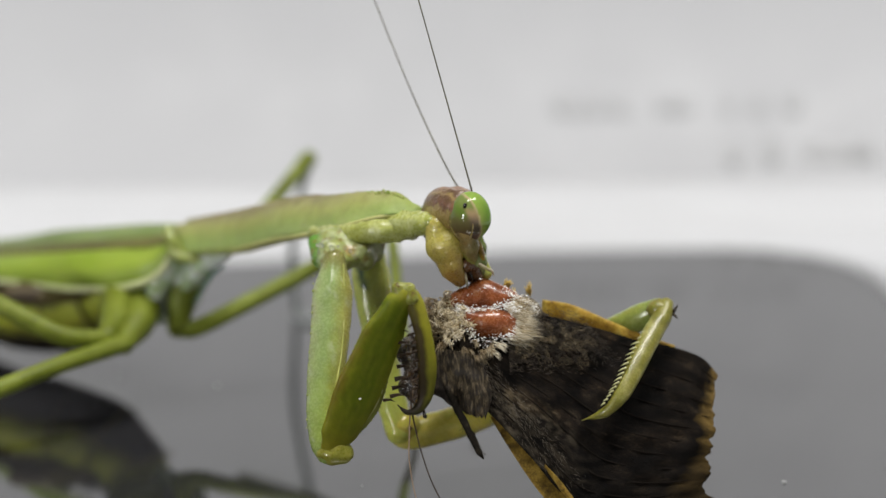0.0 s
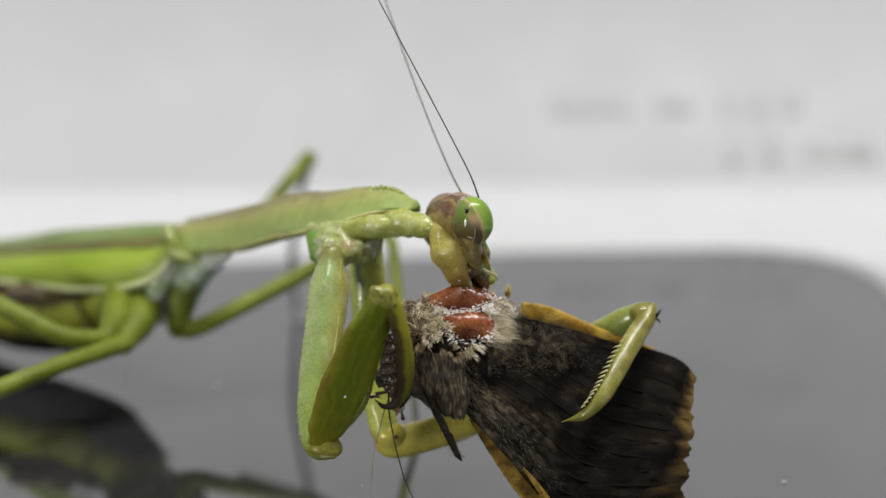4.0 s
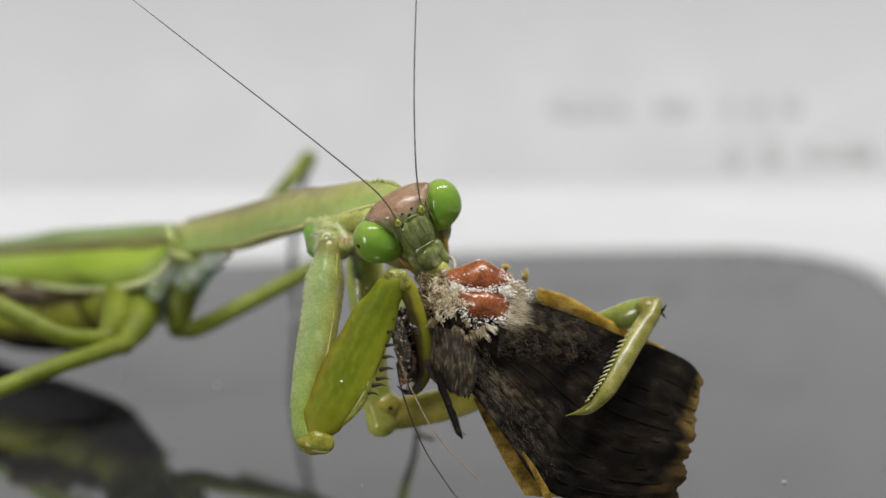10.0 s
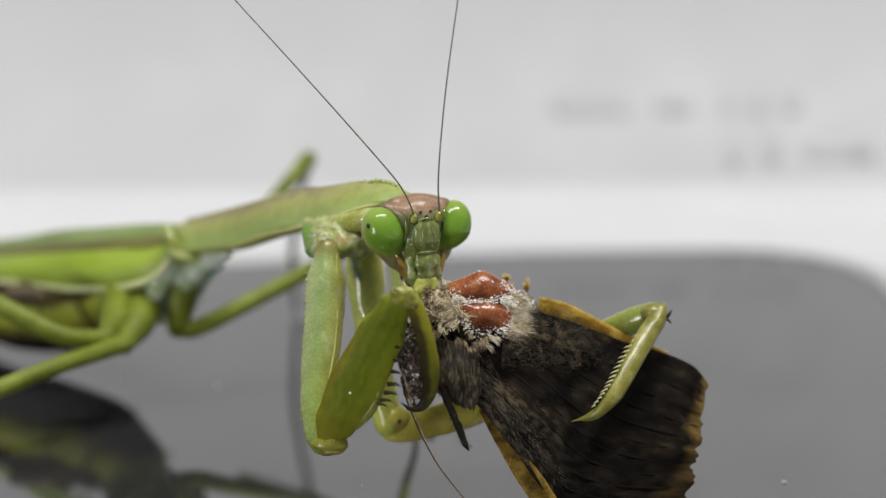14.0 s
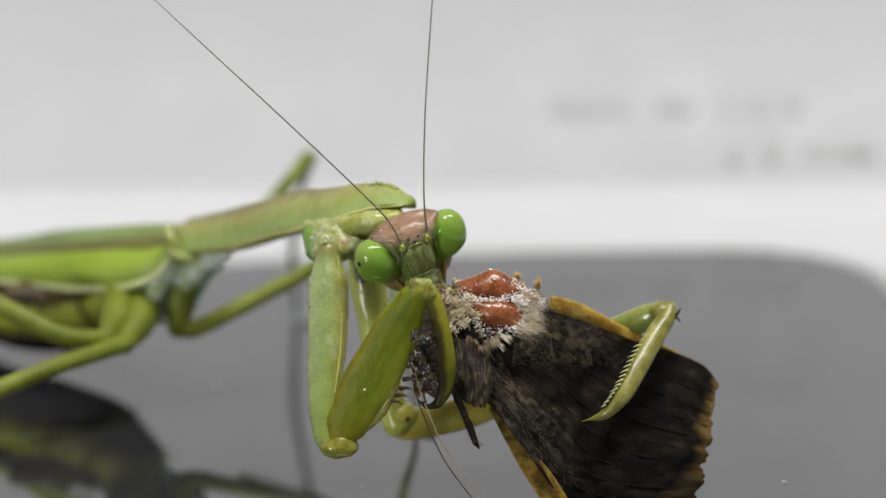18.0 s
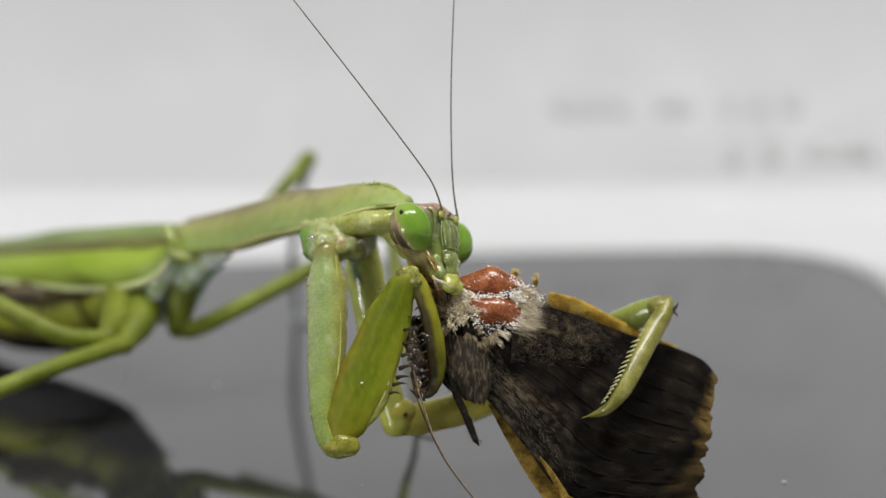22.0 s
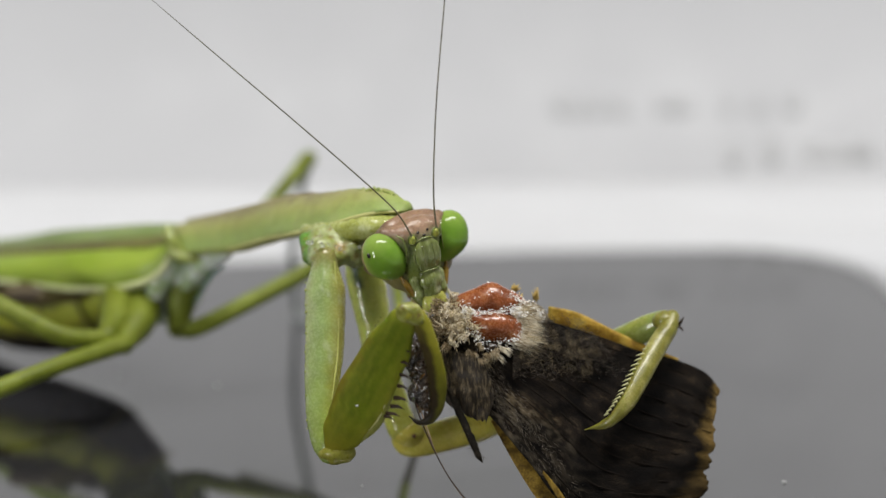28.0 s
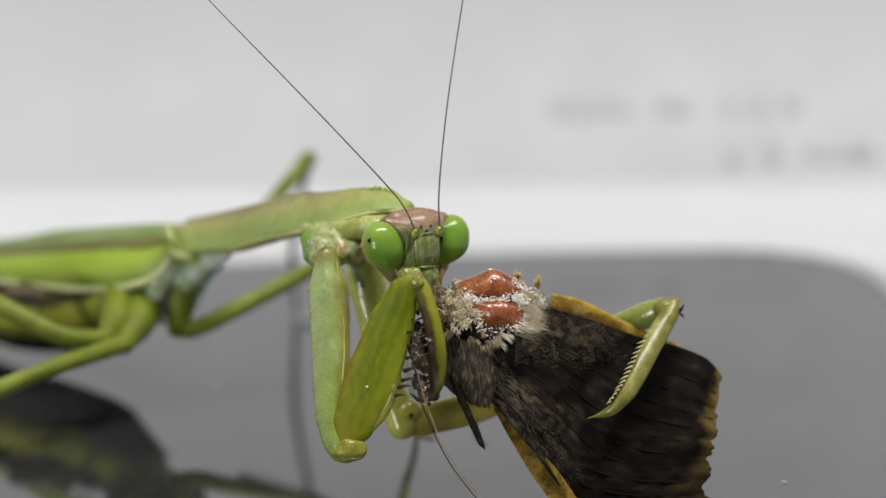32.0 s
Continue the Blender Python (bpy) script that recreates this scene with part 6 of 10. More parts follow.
def moth_fur():
    rng = random.Random(21)
    # pale collar
    r1 = patch(rng, 125, ((-1.56, 145.57, 963.86), (0.37, 145.22, 964.10), (1.05, 143.95, 962.15), (-1.25, 144.25, 961.75)), 0.3)
    r1.sort(key=lambda q: q.x + rng.gauss(0, 0.4))
    for roots, m in ((r1[:60], m_fur_tan), (r1[60:], m_fur_pale)):
        mpart("collar_fur", tufts(roots, [(-0.25 + rng.gauss(0, .55), -0.7, 0.3 + rng.gauss(0, .65)) for _ in roots], 0.42, 0.034, rng, 22, 0.5, 0.12), m, "shaggy beige collar fur")
    r2 = patch(rng, 12, ((-0.22, 144.43, 962.47), (1.40, 143.67, 961.83), (3.02, 143.36, 960.92), (0.44, 143.50, 960.19)), 0.2)
    mpart("collar_fur", tufts(r2, [(0.5 + rng.gauss(0, .3), -0.6, -0.6 + rng.gauss(0, .3)) for _ in r2], 0.42, 0.024, rng, 22, 0.35, 0.09, (0, 0, -0.5)), m_fur_tan)
    # white tuft beside the bare shells
    for m, count in ((m_fur_cream, 24), (m_fur_tan, 12), (m_fur_pale, 14)):
        roots, dirs = [], []
        for _ in range(count):
            k = rng.random()
            roots.append(Vector((4.17, 145.50, 963.65)).lerp(Vector((3.86, 144.50, 961.53)), k) + Vector((rng.gauss(0, 0.22), rng.gauss(0, 0.15), rng.gauss(0, 0.12))))
            dirs.append((1.0, -0.12 + rng.gauss(0, .10), 0.12 - 0.34 * k + rng.gauss(0, .12)))
        mpart("white_tuft", tufts(roots, dirs, 1.15, 0.012, rng, 30, 0.20, 0.14, (0.2, 0.1, -0.25)), m, "combed whitish hair tuft")
    mpart("white_tuft", tufts([(2.73, 143.59, 961.47), (2.95, 143.46, 961.35), (2.43, 143.37, 960.99)], [(1, -0.3, -0.35)] * 3, 0.75, 0.018, rng, 18, 0.16, 0.08, (0, 0, -0.3)), m_fur_cream)
    mpart("wing_root_skin", loft([(-1.19, 144.38, 961.33), (-1.04, 143.91, 959.77), (-0.37, 143.40, 957.99), (0.81, 142.99, 956.65)], [(1.40, 143.63, 960.77), (2.06, 143.16, 959.60), (2.28, 142.73, 958.19), (1.70, 142.54, 956.48)], 48, 28, bulge=0.5, thick=0.08, ruffle=0.22, grain=0.7, ribs=3, rib=0.08, wear=0.10), m_root, "crumpled tan skin at wing root")
    mpart("torn_hole", melt([((2.29, 143.76, 961.35), (0.42, 0.25, 0.34)), ((2.73, 143.71, 961.13), (0.4, 0.22, 0.26)), ((2.43, 143.55, 960.87), (0.3, 0.22, 0.3))], 0.06, 0.12, 0.04, 0.3), m_flesh, "dark wet torn spot")
    # white scales along the bare shells
    flakes = Shape()
    for line, n, wide in ((((0.44, 144.83, 963.74), (1.33, 144.57, 963.50), (2.44, 144.47, 963.53), (3.70, 144.62, 963.72), (4.49, 144.80, 963.17)), 420, 0.17), (((0.44, 144.94, 963.79), (0.81, 144.45, 963.00), (1.40, 143.99, 961.89), (2.44, 143.71, 961.13)), 160, 0.2),
                          (((3.57, 145.60, 964.46), (4.24, 145.50, 963.95), (4.87, 145.50, 963.57), (5.62, 145.50, 962.99)), 330, 0.15), (((1.92, 144.40, 962.78), (2.81, 144.39, 962.71), (4.00, 144.61, 962.80)), 150, 0.16), (((2.44, 144.04, 961.65), (3.74, 144.18, 961.81), (4.49, 144.69, 962.25)), 110, 0.2),
                          (((0.59, 145.10, 964.21), (2.07, 145.10, 964.89), (3.56, 145.10, 964.44)), 12, 0.2)):
        for _ in range(n):
            p = path_point(line, rng.random()) + Vector((rng.gauss(0, wide), 0, rng.gauss(0, wide))) + VIEW * rng.gauss(0.05, 0.1)
            face = (VIEW + Vector((rng.gauss(-0.1, 0.45), rng.gauss(0, 0.3), 0.6))).normalized()
            d = Vector((rng.gauss(0.6, 0.5), rng.gauss(-0.2, 0.3), rng.gauss(-0.2, 0.5)))
            d = (d - face * d.dot(face)).normalized() * rng.uniform(0.03, 0.095)
            s = d.cross(face).normalized() * rng.uniform(0.014, 0.034)
            flakes.add([p - d - s, p + d - s * 0.6, p + d + s * 0.6, p - d + s, p - face * 0.02], [(0, 1, 2, 3), (1, 0, 4), (2, 1, 4), (3, 2, 4), (0, 3, 4)])
    tagged(flat(mpart("scale_litter", flakes, m_fur_white, "loose white scales")), kind="stuff")
    # dark fur over the wing roots
    r4 = patch(rng, 4500, ((3.76, 145.21, 962.30), (8.46, 146.03, 962.28), (10.86, 144.97, 959.47), (3.55, 143.53, 959.88)), 0.12, 1.5)
    mpart("dark_fur", strands(r4, [(0.85, -0.22, -0.35 + rng.gauss(0, .2)) for _ in r4], 0.30, 0.011, rng, 0.25, 0.35), m_fur_dark, "dark combed hair over wing roots")
    r5 = patch(rng, 1100, ((-0.70, 144.25, 961.21), (2.43, 143.31, 960.71), (3.09, 142.25, 957.00), (0.22, 142.84, 957.78)), 0.15)
    mpart("dark_fur", strands(r5, [(0.35, -0.35, -0.85) for _ in r5], 0.28, 0.011, rng, 0.3, 0.5), m_fur_dark)
    r6 = patch(rng, 420, ((1.33, 143.13, 960.37), (2.79, 142.85, 960.07), (7.38, 141.09, 953.33), (5.19, 141.46, 953.59)), 0.08)
    mpart("grey_streak", strands(r6, [(0.5, -0.12, -0.85) for _ in r6], 0.4, 0.010, rng, 0.3, 0.4), m_fur_grey, "grey hair streak along wing edge")
    r7 = [p for p in patch(rng, 5200, ((4.49, 144.90, 962.57), (9.57, 145.60, 961.23), (9.16, 144.60, 959.00), (3.92, 143.90, 960.35)), 0.1, 1.3) if noise.noise(p / 0.55) > 0.02]
    mpart("scale_dust", strands(r7, [(0.8, -0.25, -0.3) for _ in r7], 0.13, 0.008, rng, 0.5, 0.3), m_fur_tan, "tan scale dust on dark fur")


build_moth()
moth_fur()
F1, F2 = (-2.94, 140.90, 959.42), (-2.76, 141.00, 959.54)
FEELERS = (part("antenna", tube([(-2.94, 140.90, 959.42), (-2.61, 140.50, 958.29), (-2.07, 140.10, 957.09), (-1.41, 139.70, 955.81), (-0.33, 139.20, 954.11), (1.37, 138.60, 952.19), (2.03, 138.40, 951.57)], [0.06, 0.055, 0.05, 0.045, 0.04, 0.034, 0.02], n=8, steps=6), m_spine, moth, "thin dark broken antenna", F1, MOTH),
           part("antenna", tube([(-2.76, 141.00, 959.54), (-2.36, 140.70, 958.23), (-1.78, 140.30, 956.83), (-1.13, 139.90, 955.40), (0.07, 139.40, 953.66), (1.59, 138.80, 952.04), (2.10, 138.60, 951.54)], [0.055, 0.05, 0.045, 0.04, 0.034, 0.026, 0.015], n=8, steps=6), m_feeler, moth, "thin pale broken antenna", F2, MOTH))


def at(x, y, z, rx, ry, rz):
    return pose(x * MM, y * MM, z * MM, rx, ry, rz)


def motions():
    walk(moth, [
        (0, at(8.945, 144.000, 957.483, -0.03, -4.12, 0.95)),
        (0.5, at(8.619, 143.998, 957.473, -0.02, -3.11, 0.72)),
        (1, at(8.339, 144.027, 957.599, -0.00, -1.31, 0.30)),
        (1.5, at(8.214, 143.994, 957.456, -0.01, -2.72, 0.63)),
        (2, at(8.134, 144.018, 957.557, -0.03, -3.81, 0.88)),
        (2.5, at(7.899, 144.039, 957.651, -0.01, -1.70, 0.39)),
        (3, at(7.752, 144.017, 957.556, -0.00, -0.60, 0.14)),
        (3.5, at(7.591, 144.000, 957.479, -0.02, -2.79, 0.65)),
        (5.5, at(7.490, 143.862, 956.882, -0.05, -5.07, 1.17)),
        (5.8, at(7.635, 143.895, 957.025, -0.06, -5.36, 1.24)),
        (6, at(7.722, 143.920, 957.133, -0.06, -5.28, 1.22)),
        (6.5, at(7.936, 143.971, 957.355, -0.02, -3.25, 0.75)),
        (7, at(8.325, 144.040, 957.653, -0.01, -2.16, 0.50)),
        (7.5, at(8.475, 144.000, 957.480, -0.01, -1.92, 0.44)),
        (8, at(8.352, 143.974, 957.370, -0.02, -3.40, 0.79)),
        (8.5, at(8.027, 144.013, 957.539, -0.01, -2.03, 0.47)),
        (9, at(7.467, 144.085, 957.847, -0.00, -1.14, 0.26)),
        (9.5, at(7.634, 144.026, 957.594, -0.00, 0.49, -0.11)),
        (10, at(7.957, 144.136, 958.070, -0.01, 1.94, -0.45)),
        (10.5, at(7.831, 144.057, 957.726, -0.00, 0.89, -0.21)),
        (11, at(7.930, 144.058, 957.734, -0.00, 0.83, -0.19)),
        (11.5, at(8.023, 144.025, 957.589, -0.00, 0.88, -0.20)),
        (12, at(8.079, 144.012, 957.532, -0.00, 0.70, -0.16)),
        (12.5, at(8.053, 143.989, 957.432, -0.00, 0.04, -0.01)),
        (13, at(8.033, 143.989, 957.432, 0.00, -0.00, 0.00)),
        (13.5, at(8.155, 143.986, 957.420, -0.00, -0.11, 0.03)),
        (14, at(8.277, 144.011, 957.531, -0.00, 0.08, -0.02)),
        (14.5, at(8.391, 144.004, 957.499, -0.00, -0.30, 0.07)),
        (16.5, at(8.642, 144.000, 957.480, -0.00, -0.16, 0.04)),
        (17, at(8.721, 143.981, 957.397, -0.00, -0.57, 0.13)),
        (17.5, at(8.754, 143.959, 957.301, -0.00, -0.57, 0.13)),
        (18, at(8.971, 144.029, 957.604, -0.00, 0.39, -0.09)),
        (18.5, at(8.972, 143.977, 957.381, -0.00, -0.78, 0.18)),
        (19, at(9.021, 143.998, 957.474, -0.00, -1.02, 0.24)),
        (19.5, at(8.949, 143.993, 957.452, -0.00, -0.60, 0.14)),
        (20, at(9.023, 144.012, 957.531, -0.00, -0.11, 0.02)),
        (20.5, at(8.906, 144.071, 957.787, -0.00, -0.32, 0.07)),
        (21, at(8.846, 144.092, 957.881, -0.00, -0.70, 0.16)),
        (21.5, at(8.863, 144.113, 957.969, -0.00, -0.03, 0.01)),
        (22, at(8.919, 144.091, 957.876, -0.00, -0.21, 0.05)),
        (22.5, at(8.928, 144.079, 957.825, -0.00, -0.32, 0.07)),
        (23, at(9.146, 144.148, 958.123, -0.00, 0.98, -0.23)),
        (23.5, at(9.204, 144.146, 958.115, -0.01, 1.84, -0.43)),
        (24, at(9.110, 144.101, 957.919, -0.00, -0.06, 0.01)),
        (24.5, at(9.098, 144.060, 957.741, -0.00, -0.13, 0.03)),
        (25, at(9.269, 144.093, 957.883, -0.00, 1.08, -0.25)),
        (25.5, at(9.177, 144.066, 957.767, -0.00, 0.98, -0.23)),
        (27.5, at(9.111, 143.867, 956.906, -0.00, -1.35, 0.31)),
        (28, at(9.061, 143.878, 956.951, -0.00, -1.27, 0.29)),
        (28.5, at(9.105, 143.925, 957.155, -0.00, -1.32, 0.31)),
        (29, at(9.170, 143.933, 957.193, -0.00, -0.71, 0.16)),
        (29.5, at(9.222, 143.973, 957.364, -0.00, -0.89, 0.21)),
        (30, at(9.390, 143.959, 957.305, -0.00, -0.93, 0.21)),
        (30.5, at(9.362, 143.937, 957.207, -0.00, -1.16, 0.27)),
        (31, at(9.383, 143.948, 957.256, -0.00, -1.21, 0.28)),
        (31.5, at(9.198, 143.992, 957.448, -0.00, -1.48, 0.34)),
        (32, at(9.216, 144.073, 957.799, -0.00, -1.43, 0.33))])
    walk(PROTHORAX, [
        (0, at(1.313, -0.988, 12.824, 1.43, 1.25, 1.07)),
        (0.5, at(1.313, -0.988, 12.824, 1.19, 1.07, 0.99)),
        (1, at(1.313, -0.988, 12.824, 0.60, 0.63, 0.84)),
        (1.5, at(1.313, -0.988, 12.824, 1.0, 1.25, 0.69)),
        (2, at(1.313, -0.988, 12.824, 1.4, 1.9, 0.76)),
        (2.5, at(1.313, -0.988, 12.824, 0.6, 0.95, 0.62)),
        (3, at(1.313, -0.988, 12.824, -0.12, 0.04, 0.49)),
        (3.5, at(1.313, -0.988, 12.824, 0.48, 0.49, 0.62)),
        (5.5, at(1.313, -0.988, 12.824, 1.07, 0.96, 0.88)),
        (5.8, at(1.313, -0.988, 12.824, 0.72, 0.68, 0.73)),
        (6, at(1.313, -0.988, 12.824, 0.48, 0.49, 0.62)),
        (6.5, at(1.313, -0.988, 12.824, 0.36, 0.36, 0.42)),
        (7, at(1.313, -0.988, 12.824, 0.24, 0.25, 0.31)),
        (7.5, at(1.313, -0.988, 12.824, 0.24, 0.28, 0.43)),
        (8, at(1.313, -0.988, 12.824, 0.96, 0.78, 0.44)),
        (8.5, at(1.313, -0.988, 12.824, 0.60, 0.57, 0.61)),
        (9, at(1.313, -0.988, 12.824, 0.84, 0.81, 0.92)),
        (9.5, at(1.313, -0.988, 12.824, 0.24, 0.28, 0.43)),
        (10, at(1.313, -0.988, 12.824, 0.00, 0.09, 0.35)),
        (10.5, at(1.313, -0.988, 12.824, 0.24, 0.28, 0.43)),
        (11, at(1.313, -0.988, 12.824, 0.24, 0.28, 0.43)),
        (11.5, at(1.313, -0.988, 12.824, 0.12, 0.14, 0.22)),
        (12, at(1.313, -0.988, 12.824, 0.12, 0.14, 0.22)),
        (12.5, at(1.313, -0.988, 12.824, 0.12, 0.11, 0.10)),
        (13, at(1.313, -0.988, 12.824, 0.00, -0.00, 0.00)),
        (13.5, at(1.313, -0.988, 12.824, 0.00, -0.00, 0.00)),
        (14, at(1.313, -0.988, 12.824, 0.00, -0.00, 0.00)),
        (14.5, at(1.313, -0.988, 12.824, -0.13, -0.11, -0.09)),
        (16.5, at(1.313, -0.988, 12.824, 0.12, 0.05, -0.13)),
        (17, at(1.313, -0.988, 12.824, 0.24, 0.13, -0.15)),
        (17.5, at(1.313, -0.988, 12.824, 0.24, 0.10, -0.26)),
        (18, at(1.313, -0.988, 12.824, 0.36, 0.27, 0.07)),
        (18.5, at(1.313, -0.988, 12.824, 0.60, 0.36, -0.20)),
        (19, at(1.313, -0.988, 12.824, 0.96, 0.66, -0.02)),
        (19.5, at(1.313, -0.988, 12.824, 0.60, 0.39, -0.09)),
        (20, at(1.313, -0.988, 12.824, 0.36, 0.15, -0.40)),
        (20.5, at(1.313, -0.988, 12.824, 0.48, 0.29, -0.19)),
        (21, at(1.313, -0.988, 12.824, 0.36, 0.18, -0.28)),
        (21.5, at(1.313, -0.988, 12.824, 0.24, 0.03, -0.50)),
        (22, at(1.313, -0.988, 12.824, 0.36, 0.15, -0.40)),
        (22.5, at(1.313, -0.988, 12.824, 0.48, 0.26, -0.30)),
        (23, at(1.313, -0.988, 12.824, 0.71, 0.47, -0.11)),
        (23.5, at(1.313, -0.988, 12.824, 0.60, 0.39, -0.09)),
        (24, at(1.313, -0.988, 12.824, 0.71, 0.47, -0.11)),
        (24.5, at(1.313, -0.988, 12.824, 0.60, 0.36, -0.20)),
        (25, at(1.313, -0.988, 12.824, 0.60, 0.39, -0.09)),
        (25.5, at(1.313, -0.988, 12.824, 0.60, 0.39, -0.09)),
        (27.5, at(1.313, -0.988, 12.824, 0.84, 0.44, -0.59)),
        (28, at(1.313, -0.988, 12.824, 1.08, 0.59, -0.63)),
        (28.5, at(1.313, -0.988, 12.824, 1.32, 0.84, -0.31)),
        (29, at(1.313, -0.988, 12.824, 0.60, 0.25, -0.67)),
        (29.5, at(1.313, -0.988, 12.824, 0.72, 0.30, -0.81)),
        (30, at(1.313, -0.988, 12.824, 0.60, 0.22, -0.79)),
        (30.5, at(1.313, -0.988, 12.824, 0.72, 0.30, -0.81)),
        (31, at(1.313, -0.988, 12.824, 0.84, 0.41, -0.71)),
        (31.5, at(1.313, -0.988, 12.824, 0.96, 0.55, -0.49)),
        (32, at(1.313, -0.988, 12.824, 0.96, 0.57, -0.37))])
    walk(LEGS[0], [
        (0, at(14.340, -20.908, 16.289, -1.84, -0.52, 0.39)),
        (0.5, at(14.302, -20.911, 16.410, -1.78, -0.43, 0.33)),
        (1, at(14.224, -20.904, 16.719, -1.56, -0.09, 0.13)),
        (1.5, at(14.181, -20.954, 16.606, -1.55, -0.03, 0.10)),
        (2, at(14.218, -20.964, 16.422, -1.84, 0.35, -0.09)),
        (2.5, at(14.141, -20.944, 16.790, -1.68, 0.73, -0.30)),
        (3, at(14.061, -20.931, 17.100, -1.48, 0.87, -0.39)),
        (3.5, at(14.141, -20.944, 16.790, -1.83, 1.63, -0.79)),
        (5.5, at(14.260, -20.926, 16.478, -2.30, 1.69, -0.81)),
        (5.8, at(14.189, -20.937, 16.665, -1.84, 1.61, -0.78)),
        (6, at(14.141, -20.944, 16.790, -1.55, 1.56, -0.77)),
        (6.5, at(14.059, -20.982, 16.860, -1.11, 1.19, -0.59)),
        (7, at(14.015, -20.996, 16.929, -0.65, 0.75, -0.36)),
        (7.5, at(14.060, -20.969, 16.922, -0.70, 0.47, -0.22)),
        (8, at(14.095, -21.017, 16.560, -0.94, 1.48, -0.74)),
        (8.5, at(14.140, -20.956, 16.732, -0.89, 4.05, -2.14)),
        (9, at(14.263, -20.903, 16.593, -1.27, 6.29, -3.35)),
        (9.5, at(14.060, -20.969, 16.922, -0.53, 4.32, -2.28)),
        (10, at(14.017, -20.971, 17.045, -0.18, 2.89, -1.52)),
        (10.5, at(14.060, -20.969, 16.922, -0.41, 2.06, -1.08)),
        (11, at(14.060, -20.969, 16.922, -0.39, 1.03, -0.53)),
        (11.5, at(13.974, -21.009, 16.994, -0.10, 0.50, -0.26)),
        (12, at(13.974, -21.009, 16.994, -0.10, 0.30, -0.15)),
        (12.5, at(13.932, -21.034, 17.000, -0.06, 0.36, -0.19)),
        (13, at(13.888, -21.048, 17.066, 0.00, -0.00, 0.00)),
        (13.5, at(13.888, -21.048, 17.066, 0.06, -0.43, 0.22)),
        (14, at(13.888, -21.048, 17.066, 0.06, -0.85, 0.44)),
        (14.5, at(13.846, -21.059, 17.134, 0.17, -1.41, 0.73)),
        (16.5, at(13.845, -21.085, 17.014, 0.27, -1.43, 0.73)),
        (17, at(13.845, -21.098, 16.955, 0.31, -1.85, 0.95)),
        (17.5, at(13.802, -21.123, 16.962, 0.41, -2.21, 1.13)),
        (18, at(13.931, -21.059, 16.880, 0.05, -3.16, 1.66)),
        (18.5, at(13.842, -21.135, 16.776, 0.27, -2.47, 1.28)),
        (19, at(13.926, -21.120, 16.584, -0.04, -2.56, 1.35)),
        (19.5, at(13.884, -21.110, 16.770, 0.10, -2.72, 1.42)),
        (20, at(13.759, -21.161, 16.906, 0.34, -3.81, 1.98)),
        (20.5, at(13.843, -21.123, 16.835, -0.05, -3.50, 1.85)),
        (21, at(13.801, -21.136, 16.899, -0.07, -3.88, 2.05)),
        (21.5, at(13.714, -21.175, 16.975, 0.10, -4.01, 2.10)),
        (22, at(13.759, -21.161, 16.906, -0.03, -4.26, 2.25)),
        (22.5, at(13.801, -21.148, 16.841, -0.21, -4.10, 2.18)),
        (23, at(13.883, -21.122, 16.711, -0.40, -4.62, 2.47)),
        (23.5, at(13.884, -21.110, 16.770, -0.27, -4.60, 2.45)),
        (24, at(13.883, -21.122, 16.711, -0.20, -4.40, 2.34)),
        (24.5, at(13.842, -21.135, 16.776, 0.06, -3.72, 1.95)),
        (25, at(13.884, -21.110, 16.770, -0.04, -3.56, 1.88)),
        (25.5, at(13.884, -21.110, 16.770, 0.01, -3.76, 1.98)),
        (27.5, at(13.709, -21.237, 16.674, 0.65, -3.37, 1.72)),
        (28, at(13.707, -21.261, 16.556, 0.52, -3.38, 1.74)),
        (28.5, at(13.835, -21.207, 16.417, 0.10, -3.94, 2.07)),
        (29, at(13.669, -21.237, 16.801, 0.54, -5.19, 2.67)),
        (29.5, at(13.625, -21.274, 16.749, 0.42, -6.01, 3.11)),
        (30, at(13.626, -21.262, 16.807, 0.54, -6.19, 3.19)),
        (30.5, at(13.625, -21.274, 16.749, 0.54, -5.99, 3.09)),
        (31, at(13.666, -21.262, 16.680, 0.43, -5.83, 3.02)),
        (31.5, at(13.754, -21.222, 16.608, 0.11, -5.29, 2.78)),
        (32, at(13.796, -21.197, 16.603, -0.14, -5.78, 3.06))])
